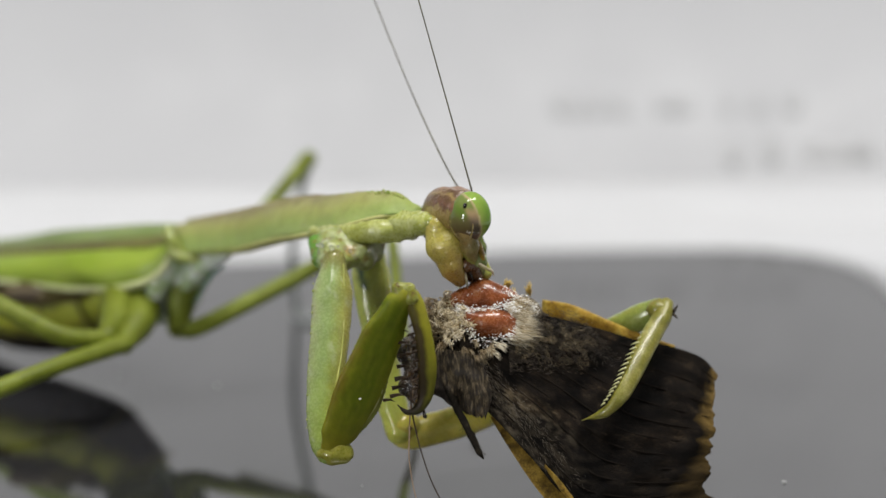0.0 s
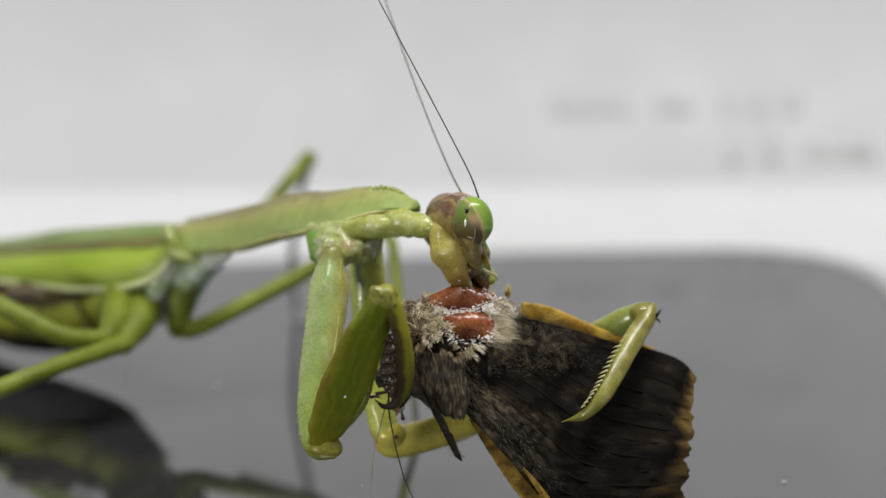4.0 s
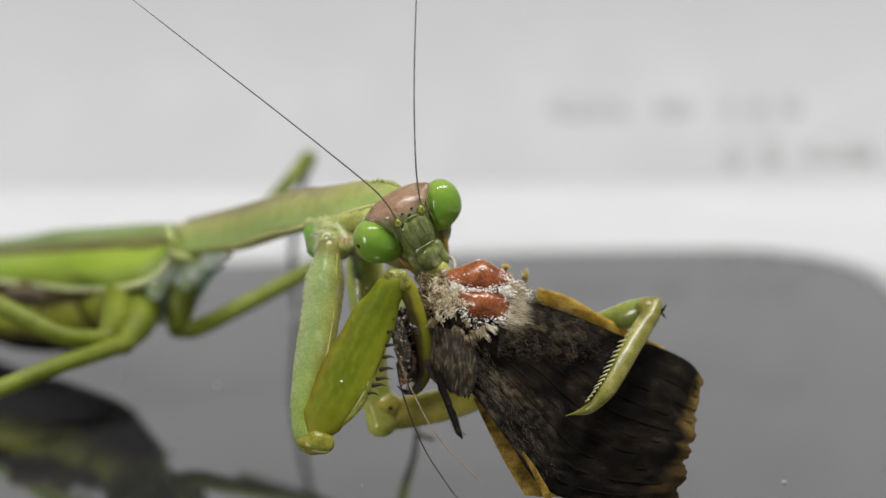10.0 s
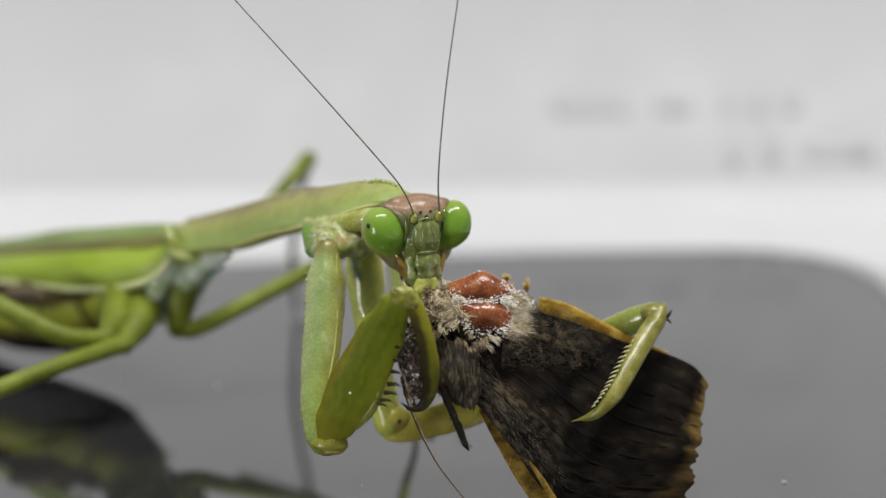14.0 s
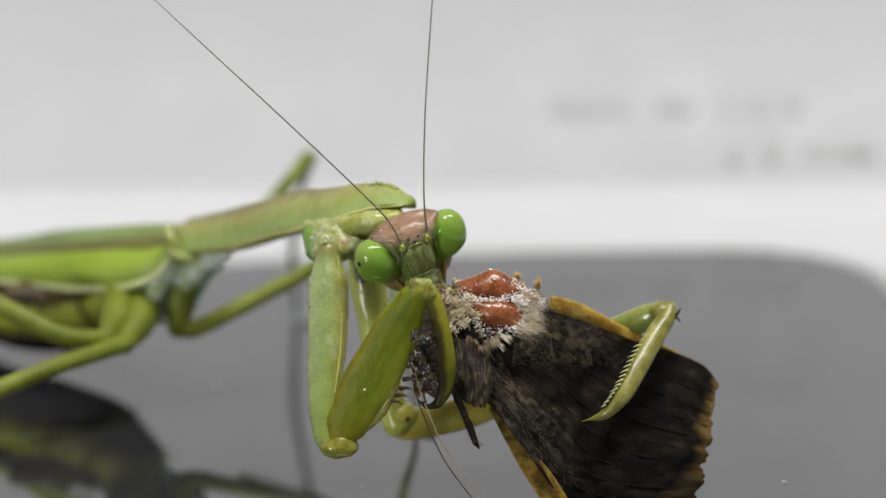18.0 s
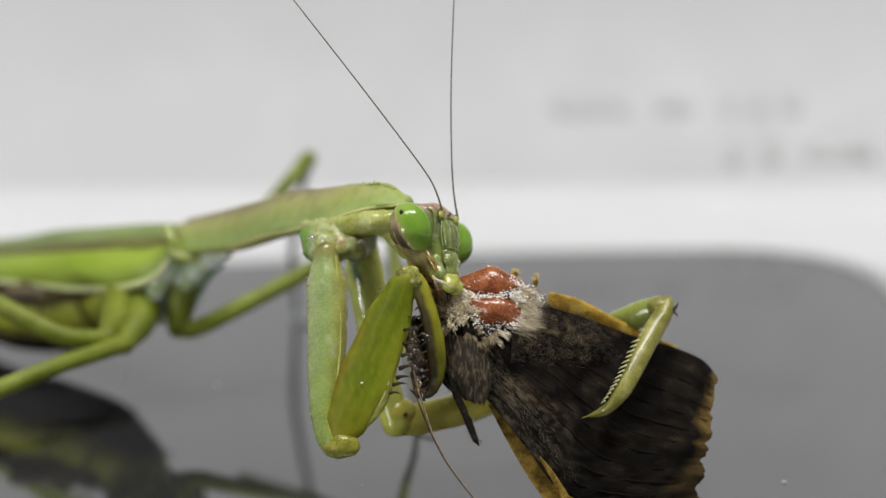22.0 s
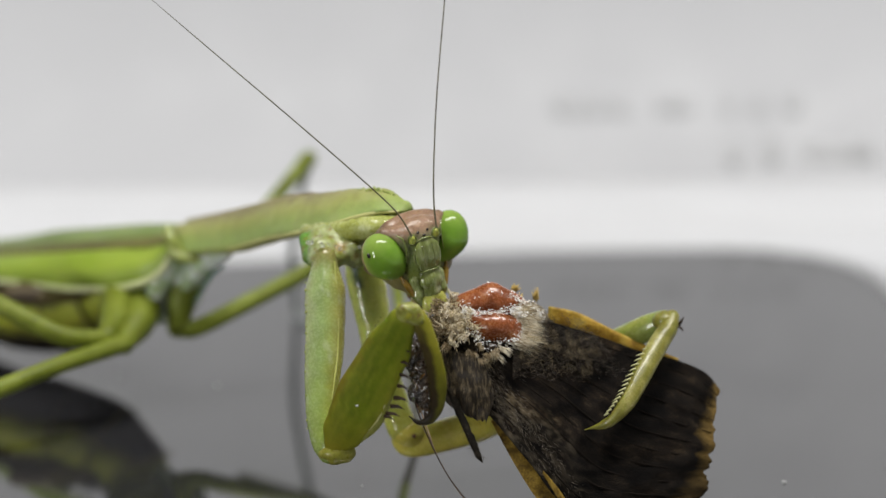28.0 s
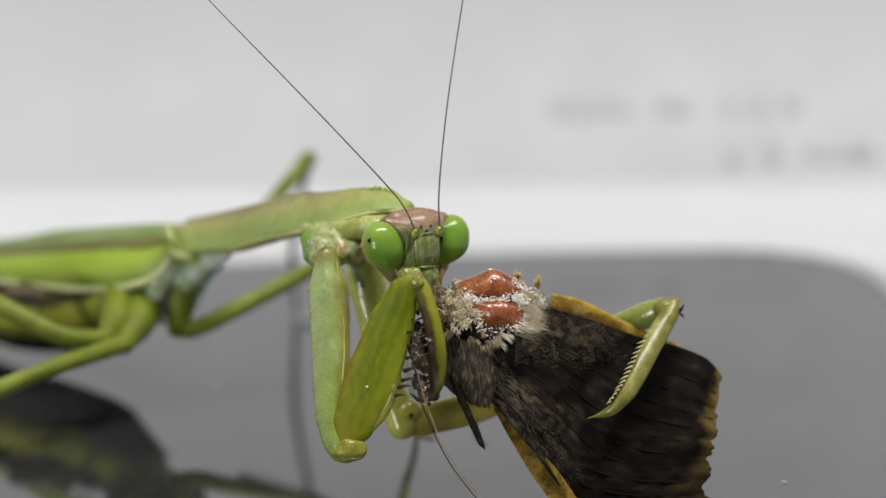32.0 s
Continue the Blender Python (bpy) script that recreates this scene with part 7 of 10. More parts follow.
    walk(LEGS[1], [
        (0, at(13.838, -27.683, 4.394, 2.92, -7.95, 34.28)),
        (0.5, at(13.777, -27.673, 4.509, -0.59, -7.69, 35.85)),
        (1, at(13.602, -27.619, 4.796, -8.17, 0.27, 41.42)),
        (1.5, at(13.544, -27.665, 4.681, -0.32, -8.48, 35.44)),
        (2, at(13.478, -27.733, 4.536, -3.17, -7.47, 36.99)),
        (2.5, at(13.299, -27.677, 4.890, -2.19, -5.60, 37.26)),
        (3, at(13.180, -27.620, 5.179, 2.33, -7.59, 34.67)),
        (3.5, at(13.054, -27.698, 4.922, 3.59, -10.16, 33.10)),
        (5.5, at(13.159, -27.778, 4.668, 19.04, -10.84, 6.63)),
        (5.8, at(13.107, -27.695, 4.799, 16.88, -7.94, 6.39)),
        (6, at(13.071, -27.640, 4.888, 15.31, -6.03, 6.23)),
        (6.5, at(13.086, -27.591, 4.901, 7.03, -2.86, 7.70)),
        (7, at(13.162, -27.514, 4.911, -9.07, 3.36, 12.93)),
        (7.5, at(13.281, -27.499, 4.906, -9.27, 3.70, 9.15)),
        (8, at(13.045, -27.589, 4.587, -9.09, 3.64, 5.09)),
        (8.5, at(12.394, -27.468, 4.807, -12.07, 6.24, 6.90)),
        (9, at(11.915, -27.429, 4.781, -22.33, 7.62, 11.28)),
        (9.5, at(12.241, -27.399, 4.965, -11.81, 4.28, 6.41)),
        (10, at(12.583, -27.359, 5.013, -22.91, 4.85, 11.19)),
        (10.5, at(12.850, -27.419, 4.898, -11.45, 1.25, 5.67)),
        (11, at(13.129, -27.429, 4.879, -7.78, -0.33, 3.64)),
        (11.5, at(13.185, -27.413, 4.910, -4.71, 0.33, 2.34)),
        (12, at(13.239, -27.414, 4.908, -4.17, 0.36, 2.10)),
        (12.5, at(13.181, -27.429, 4.910, -0.85, 0.44, 0.53)),
        (13, at(13.233, -27.434, 4.964, 0.00, -0.00, 0.00)),
        (13.5, at(13.349, -27.423, 4.953, 0.51, 0.60, -0.08)),
        (14, at(13.462, -27.425, 4.949, -1.67, 0.57, 0.96)),
        (14.5, at(13.571, -27.414, 5.002, -2.60, 1.04, 1.52)),
        (16.5, at(13.573, -27.418, 4.870, -8.31, 2.84, 4.57)),
        (17, at(13.686, -27.421, 4.805, -6.39, 2.82, 3.70)),
        (17.5, at(13.740, -27.425, 4.799, -4.63, 2.86, 2.92)),
        (18, at(14.129, -27.431, 4.755, -12.55, 3.09, 6.50)),
        (18.5, at(13.853, -27.466, 4.628, -8.28, 3.11, 4.61)),
        (19, at(13.963, -27.515, 4.470, -9.84, 2.58, 5.20)),
        (19.5, at(13.962, -27.475, 4.640, -5.31, 2.25, 3.08)),
        (20, at(14.130, -27.466, 4.750, -10.23, 1.71, 5.20)),
        (20.5, at(14.134, -27.513, 4.721, -23.74, 2.11, 11.25)),
        (21, at(14.196, -27.526, 4.789, -23.98, 0.72, 11.21)),
        (21.5, at(14.140, -27.527, 4.846, -24.23, -0.39, 11.21)),
        (22, at(14.255, -27.540, 4.793, -24.28, 0.18, 11.29)),
        (22.5, at(14.256, -27.565, 4.747, -6.08, -2.12, 2.43)),
        (23, at(14.480, -27.572, 4.641, -24.05, 1.04, 11.27)),
        (23.5, at(14.475, -27.533, 4.685, -24.16, 0.36, 11.25)),
        (24, at(14.417, -27.535, 4.618, -16.50, -0.93, 7.61)),
        (24.5, at(14.190, -27.501, 4.652, -10.01, 0.21, 4.80)),
        (25, at(14.190, -27.499, 4.656, -14.42, 1.79, 7.10)),
        (25.5, at(14.243, -27.486, 4.651, -12.22, 0.07, 5.80)),
        (27.5, at(13.958, -27.480, 4.483, 2.53, 1.41, -0.82)),
        (28, at(13.960, -27.532, 4.380, 2.61, 0.59, -1.10)),
        (28.5, at(14.242, -27.562, 4.289, 0.55, -1.18, -0.59)),
        (29, at(14.408, -27.481, 4.631, -1.51, -0.92, 0.49)),
        (29.5, at(14.586, -27.528, 4.599, -3.94, -2.04, 1.40)),
        (30, at(14.633, -27.488, 4.647, -7.22, -0.43, 3.35)),
        (30.5, at(14.578, -27.504, 4.586, -5.31, 0.17, 2.59)),
        (31, at(14.579, -27.518, 4.528, -6.35, -0.14, 3.01)),
        (31.5, at(14.527, -27.555, 4.487, -11.43, -1.47, 5.14)),
        (32, at(14.702, -27.574, 4.513, -24.66, -1.40, 11.31))])
    walk(LEGS[2], [
        (0, at(18.714, -28.441, 15.291, -11.38, 2.99, -2.24)),
        (0.5, at(18.319, -27.766, 15.574, -25.96, 0.55, -5.63)),
        (1, at(18.326, -25.225, 15.522, -26.21, 3.20, -5.80)),
        (1.5, at(17.992, -27.918, 15.783, -26.11, 1.87, -5.72)),
        (2, at(17.759, -27.340, 15.700, -25.93, 1.04, -5.64)),
        (2.5, at(17.977, -27.185, 15.888, -26.09, 2.65, -5.75)),
        (3, at(18.053, -28.221, 16.087, -12.94, 6.22, -2.40)),
        (3.5, at(17.630, -28.883, 15.911, -4.73, 5.39, -0.31)),
        (5.5, at(17.143, -33.455, 14.415, 10.56, -0.62, 2.21)),
        (5.8, at(17.484, -32.996, 14.588, 9.61, 0.33, 2.25)),
        (6, at(17.713, -32.669, 14.699, 8.93, 0.97, 2.25)),
        (6.5, at(18.163, -31.045, 15.168, 3.01, 2.81, 1.24)),
        (7, at(18.976, -27.371, 15.365, -10.25, 5.03, -1.78)),
        (7.5, at(19.146, -27.692, 15.330, -8.44, 5.50, -1.27)),
        (8, at(18.875, -28.231, 15.012, -7.26, 4.34, -1.09)),
        (8.5, at(18.641, -27.312, 15.007, -5.78, 4.33, -0.71)),
        (9, at(17.984, -24.851, 14.762, -5.96, 2.19, -1.03)),
        (9.5, at(18.145, -27.384, 15.368, -4.30, 1.92, -0.68)),
        (10, at(18.154, -24.779, 15.279, -6.14, -0.38, -1.40)),
        (10.5, at(18.204, -27.603, 15.594, -5.83, 0.26, -1.25)),
        (11, at(18.222, -28.510, 15.648, -4.56, -0.89, -1.13)),
        (11.5, at(18.399, -29.177, 15.531, -2.62, -0.05, -0.58)),
        (12, at(18.454, -29.300, 15.507, -3.31, 0.36, -0.68)),
        (12.5, at(18.361, -30.071, 15.364, 0.00, 0.40, 0.07)),
        (13, at(18.309, -30.277, 15.417, 0.00, -0.00, 0.00)),
        (13.5, at(18.529, -30.366, 15.326, 0.18, 0.39, 0.11)),
        (14, at(18.685, -29.876, 15.428, -1.79, 0.78, -0.27)),
        (14.5, at(18.898, -29.641, 15.479, -3.50, 1.59, -0.54)),
        (16.5, at(19.261, -28.270, 15.359, -10.28, 2.55, -2.01)),
        (17, at(19.378, -28.718, 15.246, -8.51, 2.65, -1.58)),
        (17.5, at(19.436, -29.127, 15.180, -4.87, 2.29, -0.76)),
        (18, at(19.802, -27.292, 15.286, -10.51, 1.61, -2.15)),
        (18.5, at(19.592, -28.316, 15.089, -6.94, 1.80, -1.31)),
        (19, at(19.588, -28.022, 15.015, -6.53, 0.94, -1.32)),
        (19.5, at(19.545, -29.041, 15.103, -2.46, 1.03, -0.38)),
        (20, at(19.588, -27.914, 15.385, -11.18, 1.65, -2.30)),
        (20.5, at(19.182, -24.872, 15.240, -20.80, -1.39, -4.51)),
        (21, at(18.986, -24.895, 15.430, -18.02, -1.26, -3.94)),
        (21.5, at(18.717, -24.891, 15.579, -15.39, -1.79, -3.43)),
        (22, at(18.932, -24.867, 15.474, -18.19, -1.70, -3.99)),
        (22.5, at(19.001, -29.085, 15.622, 0.23, -1.83, -0.28)),
        (23, at(19.323, -24.911, 15.251, -9.49, -1.96, -2.27)),
        (23.5, at(19.191, -24.878, 15.353, -9.52, -2.12, -2.29)),
        (24, at(19.242, -26.647, 15.529, -7.89, -1.68, -1.91)),
        (24.5, at(19.370, -28.054, 15.420, -1.12, -1.14, -0.44)),
        (25, at(19.579, -26.980, 15.323, -3.59, -0.39, -0.85)),
        (25.5, at(19.364, -27.535, 15.462, -5.54, -1.13, -1.36)),
        (27.5, at(19.238, -30.859, 14.671, 1.77, 0.24, 0.44)),
        (28, at(19.077, -30.947, 14.640, 1.66, -0.12, 0.35)),
        (28.5, at(19.072, -30.555, 14.815, -0.50, -0.89, -0.27)),
        (29, at(19.336, -30.006, 15.234, -5.82, 0.73, -1.18)),
        (29.5, at(19.330, -29.531, 15.396, -8.83, 0.21, -1.91)),
        (30, at(19.707, -28.701, 15.412, -26.29, 1.02, -5.72)),
        (30.5, at(19.764, -29.136, 15.241, -25.07, 2.45, -5.50)),
        (31, at(19.709, -28.922, 15.242, -26.48, 1.82, -5.80)),
        (31.5, at(19.368, -27.839, 15.422, -26.22, 0.84, -5.70)),
        (32, at(19.074, -24.887, 15.319, -25.57, -1.86, -5.46))])
    walk(LEGS[3], [
        (0, at(15.880, -16.467, 15.368, -1.70, -2.66, 0.69)),
        (0.5, at(15.851, -16.475, 15.476, -1.48, -1.90, 0.45)),
        (1, at(15.792, -16.482, 15.752, -1.16, -0.72, 0.08)),
        (1.5, at(15.758, -16.531, 15.653, -0.94, -0.75, 0.12)),
        (2, at(15.786, -16.534, 15.490, -1.19, -0.44, -0.02)),
        (2.5, at(15.727, -16.530, 15.817, -0.79, 0.64, -0.33)),
        (3, at(15.666, -16.530, 16.094, -0.33, 0.93, -0.36)),
        (3.5, at(15.727, -16.530, 15.817, -0.65, 1.64, -0.65)),
        (5.5, at(15.819, -16.495, 15.538, -0.63, 1.07, -0.45)),
        (5.8, at(15.764, -16.516, 15.705, -0.42, 0.80, -0.33)),
        (6, at(15.727, -16.530, 15.817, -0.33, 0.76, -0.30)),
        (6.5, at(15.663, -16.576, 15.883, -0.22, -0.11, 0.01)),
        (7, at(15.629, -16.594, 15.945, -0.39, -0.98, 0.28)),
        (7.5, at(15.664, -16.564, 15.937, -0.42, -1.62, 0.49)),
        (8, at(15.691, -16.600, 15.616, -0.53, -1.36, 0.39)),
        (8.5, at(15.726, -16.540, 15.766, -0.85, 0.79, -0.39)),
        (9, at(15.821, -16.475, 15.640, -1.75, 4.34, -1.77)),
        (9.5, at(15.664, -16.564, 15.937, -0.76, 2.55, -0.98)),
        (10, at(15.631, -16.572, 16.048, -0.94, 1.68, -0.71)),
        (10.5, at(15.664, -16.564, 15.937, -0.92, 1.77, -0.74)),
        (11, at(15.664, -16.564, 15.937, -0.93, 1.28, -0.57)),
        (11.5, at(15.598, -16.612, 16.004, -0.46, 0.49, -0.23)),
        (12, at(15.598, -16.612, 16.004, -0.43, 0.24, -0.14)),
        (12.5, at(15.565, -16.640, 16.011, -0.17, -0.12, 0.01)),
        (13, at(15.530, -16.659, 16.071, 0.00, -0.00, 0.00)),
        (13.5, at(15.530, -16.659, 16.071, 0.01, -0.51, 0.17)),
        (14, at(15.530, -16.659, 16.071, -0.06, -0.84, 0.27)),
        (14.5, at(15.498, -16.675, 16.133, 0.12, -1.41, 0.49)),
        (16.5, at(15.497, -16.698, 16.027, 0.05, -2.23, 0.75)),
        (17, at(15.496, -16.709, 15.975, 0.10, -2.89, 0.98)),
        (17.5, at(15.463, -16.738, 15.982, 0.26, -2.89, 1.00)),
        (18, at(15.564, -16.662, 15.905, -0.39, -3.35, 1.08)),
        (18.5, at(15.494, -16.742, 15.817, -0.01, -3.81, 1.28)),
        (19, at(15.559, -16.716, 15.644, -0.43, -3.60, 1.16)),
        (19.5, at(15.527, -16.714, 15.810, -0.19, -3.64, 1.20)),
        (20, at(15.429, -16.778, 15.934, 0.15, -3.90, 1.32)),
        (20.5, at(15.495, -16.732, 15.868, -0.22, -3.38, 1.11)),
        (21, at(15.462, -16.749, 15.927, -0.15, -3.04, 1.00)),
        (21.5, at(15.394, -16.796, 15.997, 0.15, -3.33, 1.13)),
        (22, at(15.429, -16.778, 15.934, 0.02, -3.57, 1.20)),
        (22.5, at(15.462, -16.760, 15.875, -0.09, -3.68, 1.22)),
        (23, at(15.526, -16.725, 15.758, -0.72, -3.96, 1.25)),
        (23.5, at(15.527, -16.714, 15.810, -0.79, -4.01, 1.26)),
        (24, at(15.526, -16.725, 15.758, -0.54, -4.18, 1.35)),
        (24.5, at(15.494, -16.742, 15.817, -0.27, -4.35, 1.43)),
        (25, at(15.527, -16.714, 15.810, -0.52, -4.40, 1.42)),
        (25.5, at(15.527, -16.714, 15.810, -0.46, -4.20, 1.36)),
        (27.5, at(15.390, -16.851, 15.731, 0.59, -5.40, 1.87)),
        (28, at(15.388, -16.872, 15.627, 0.53, -5.16, 1.78)),
        (28.5, at(15.487, -16.805, 15.499, -0.07, -4.96, 1.66)),
        (29, at(15.358, -16.858, 15.845, 0.58, -5.53, 1.91)),
        (29.5, at(15.324, -16.897, 15.800, 0.58, -5.68, 1.96)),
        (30, at(15.325, -16.886, 15.852, 0.60, -6.27, 2.16)),
        (30.5, at(15.324, -16.897, 15.800, 0.67, -6.29, 2.18)),
        (31, at(15.356, -16.880, 15.738, 0.47, -6.27, 2.15)),
        (31.5, at(15.425, -16.831, 15.672, 0.08, -5.28, 1.78)),
        (32, at(15.458, -16.803, 15.665, -0.30, -5.37, 1.78))])
    walk(LEGS[4], [
        (0, at(35.634, -20.608, 12.303, -0.01, -2.42, 0.56)),
        (0.5, at(35.465, -20.619, 12.254, -0.01, -2.31, 0.53)),
        (1, at(35.286, -20.639, 12.169, -0.00, -1.25, 0.29)),
        (1.5, at(35.158, -20.643, 12.149, -0.01, -2.17, 0.50)),
        (2, at(34.994, -20.597, 12.351, -0.02, -2.77, 0.64)),
        (2.5, at(34.825, -20.621, 12.244, -0.01, -1.97, 0.46)),
        (3, at(34.768, -20.663, 12.063, -0.01, -1.85, 0.43)),
        (3.5, at(34.531, -20.651, 12.114, -0.01, -2.60, 0.60)),
        (5.5, at(34.490, -20.750, 11.689, -0.05, -5.03, 1.16)),
        (5.8, at(34.533, -20.713, 11.847, -0.05, -4.82, 1.12)),
        (6, at(34.561, -20.689, 11.953, -0.04, -4.36, 1.01)),
        (6.5, at(34.819, -20.662, 12.068, -0.02, -3.45, 0.80)),
        (7, at(35.127, -20.601, 12.332, -0.01, -1.91, 0.44)),
        (7.5, at(35.343, -20.649, 12.125, -0.01, -1.98, 0.46)),
        (8, at(35.110, -20.647, 12.133, -0.02, -3.40, 0.79)),
        (8.5, at(34.824, -20.632, 12.196, -0.01, -1.64, 0.38)),
        (9, at(34.213, -20.580, 12.425, -0.00, -0.40, 0.09)),
        (9.5, at(34.609, -20.668, 12.044, -0.00, 0.44, -0.10)),
        (10, at(34.868, -20.589, 12.383, -0.01, 1.72, -0.40)),
        (10.5, at(34.852, -20.650, 12.121, -0.00, 1.22, -0.28)),
        (11, at(34.970, -20.650, 12.121, -0.00, 1.31, -0.30)),
        (11.5, at(35.071, -20.685, 11.969, -0.00, 0.88, -0.20)),
        (12, at(35.117, -20.690, 11.947, -0.00, 0.70, -0.16)),
        (12.5, at(35.117, -20.703, 11.892, -0.00, 0.04, -0.01)),
        (13, at(35.060, -20.703, 11.892, 0.00, -0.00, 0.00)),
        (13.5, at(35.174, -20.702, 11.893, -0.00, -0.08, 0.02)),
        (14, at(35.240, -20.673, 12.022, -0.00, 0.02, -0.01)),
        (14.5, at(35.342, -20.677, 12.002, -0.00, -0.14, 0.03)),
        (16.5, at(35.533, -20.682, 11.980, -0.00, 0.01, -0.00)),
        (17, at(35.651, -20.695, 11.925, -0.00, -0.49, 0.11)),
        (17.5, at(35.640, -20.713, 11.847, -0.00, -0.43, 0.10)),
        (18, at(35.830, -20.652, 12.111, -0.00, 0.25, -0.06)),
        (18.5, at(35.820, -20.683, 11.975, -0.00, -0.59, 0.14)),
        (19, at(35.768, -20.650, 12.122, -0.00, -0.58, 0.13)),
        (19.5, at(35.819, -20.670, 12.033, -0.00, -0.32, 0.07)),
        (20, at(35.824, -20.653, 12.105, -0.00, 0.20, -0.05)),
        (20.5, at(35.717, -20.609, 12.297, -0.00, 0.20, -0.05)),
        (21, at(35.619, -20.584, 12.408, -0.00, 0.52, -0.12)),
        (21.5, at(35.615, -20.574, 12.448, -0.00, 0.44, -0.10)),
        (22, at(35.669, -20.576, 12.441, -0.00, 0.09, -0.02)),
        (22.5, at(35.722, -20.593, 12.369, -0.00, -0.03, 0.01)),
        (23, at(35.853, -20.545, 12.575, -0.00, 1.08, -0.25)),
        (23.5, at(35.910, -20.545, 12.575, -0.01, 1.69, -0.39)),
        (24, at(35.897, -20.580, 12.425, -0.00, 0.48, -0.11)),
        (24.5, at(35.949, -20.622, 12.240, -0.00, 0.35, -0.08)),
        (25, at(36.025, -20.614, 12.276, -0.00, 1.00, -0.23)),
        (25.5, at(36.005, -20.639, 12.166, -0.00, 1.00, -0.23)),
        (27.5, at(36.131, -20.796, 11.489, -0.00, -1.52, 0.35)),
        (28, at(36.031, -20.787, 11.528, -0.00, -1.56, 0.36)),
        (28.5, at(36.036, -20.731, 11.769, -0.00, -1.01, 0.23)),
        (29, at(36.158, -20.743, 11.717, -0.00, -0.66, 0.15)),
        (29.5, at(36.108, -20.696, 11.921, -0.00, -0.49, 0.11)),
        (30, at(36.282, -20.709, 11.864, -0.00, -0.47, 0.11)),
        (30.5, at(36.267, -20.731, 11.769, -0.00, -1.00, 0.23)),
        (31, at(36.272, -20.714, 11.843, -0.00, -0.78, 0.18)),
        (31.5, at(36.055, -20.666, 12.050, -0.00, -0.45, 0.10)),
        (32, at(36.071, -20.593, 12.369, -0.00, 0.22, -0.05))])
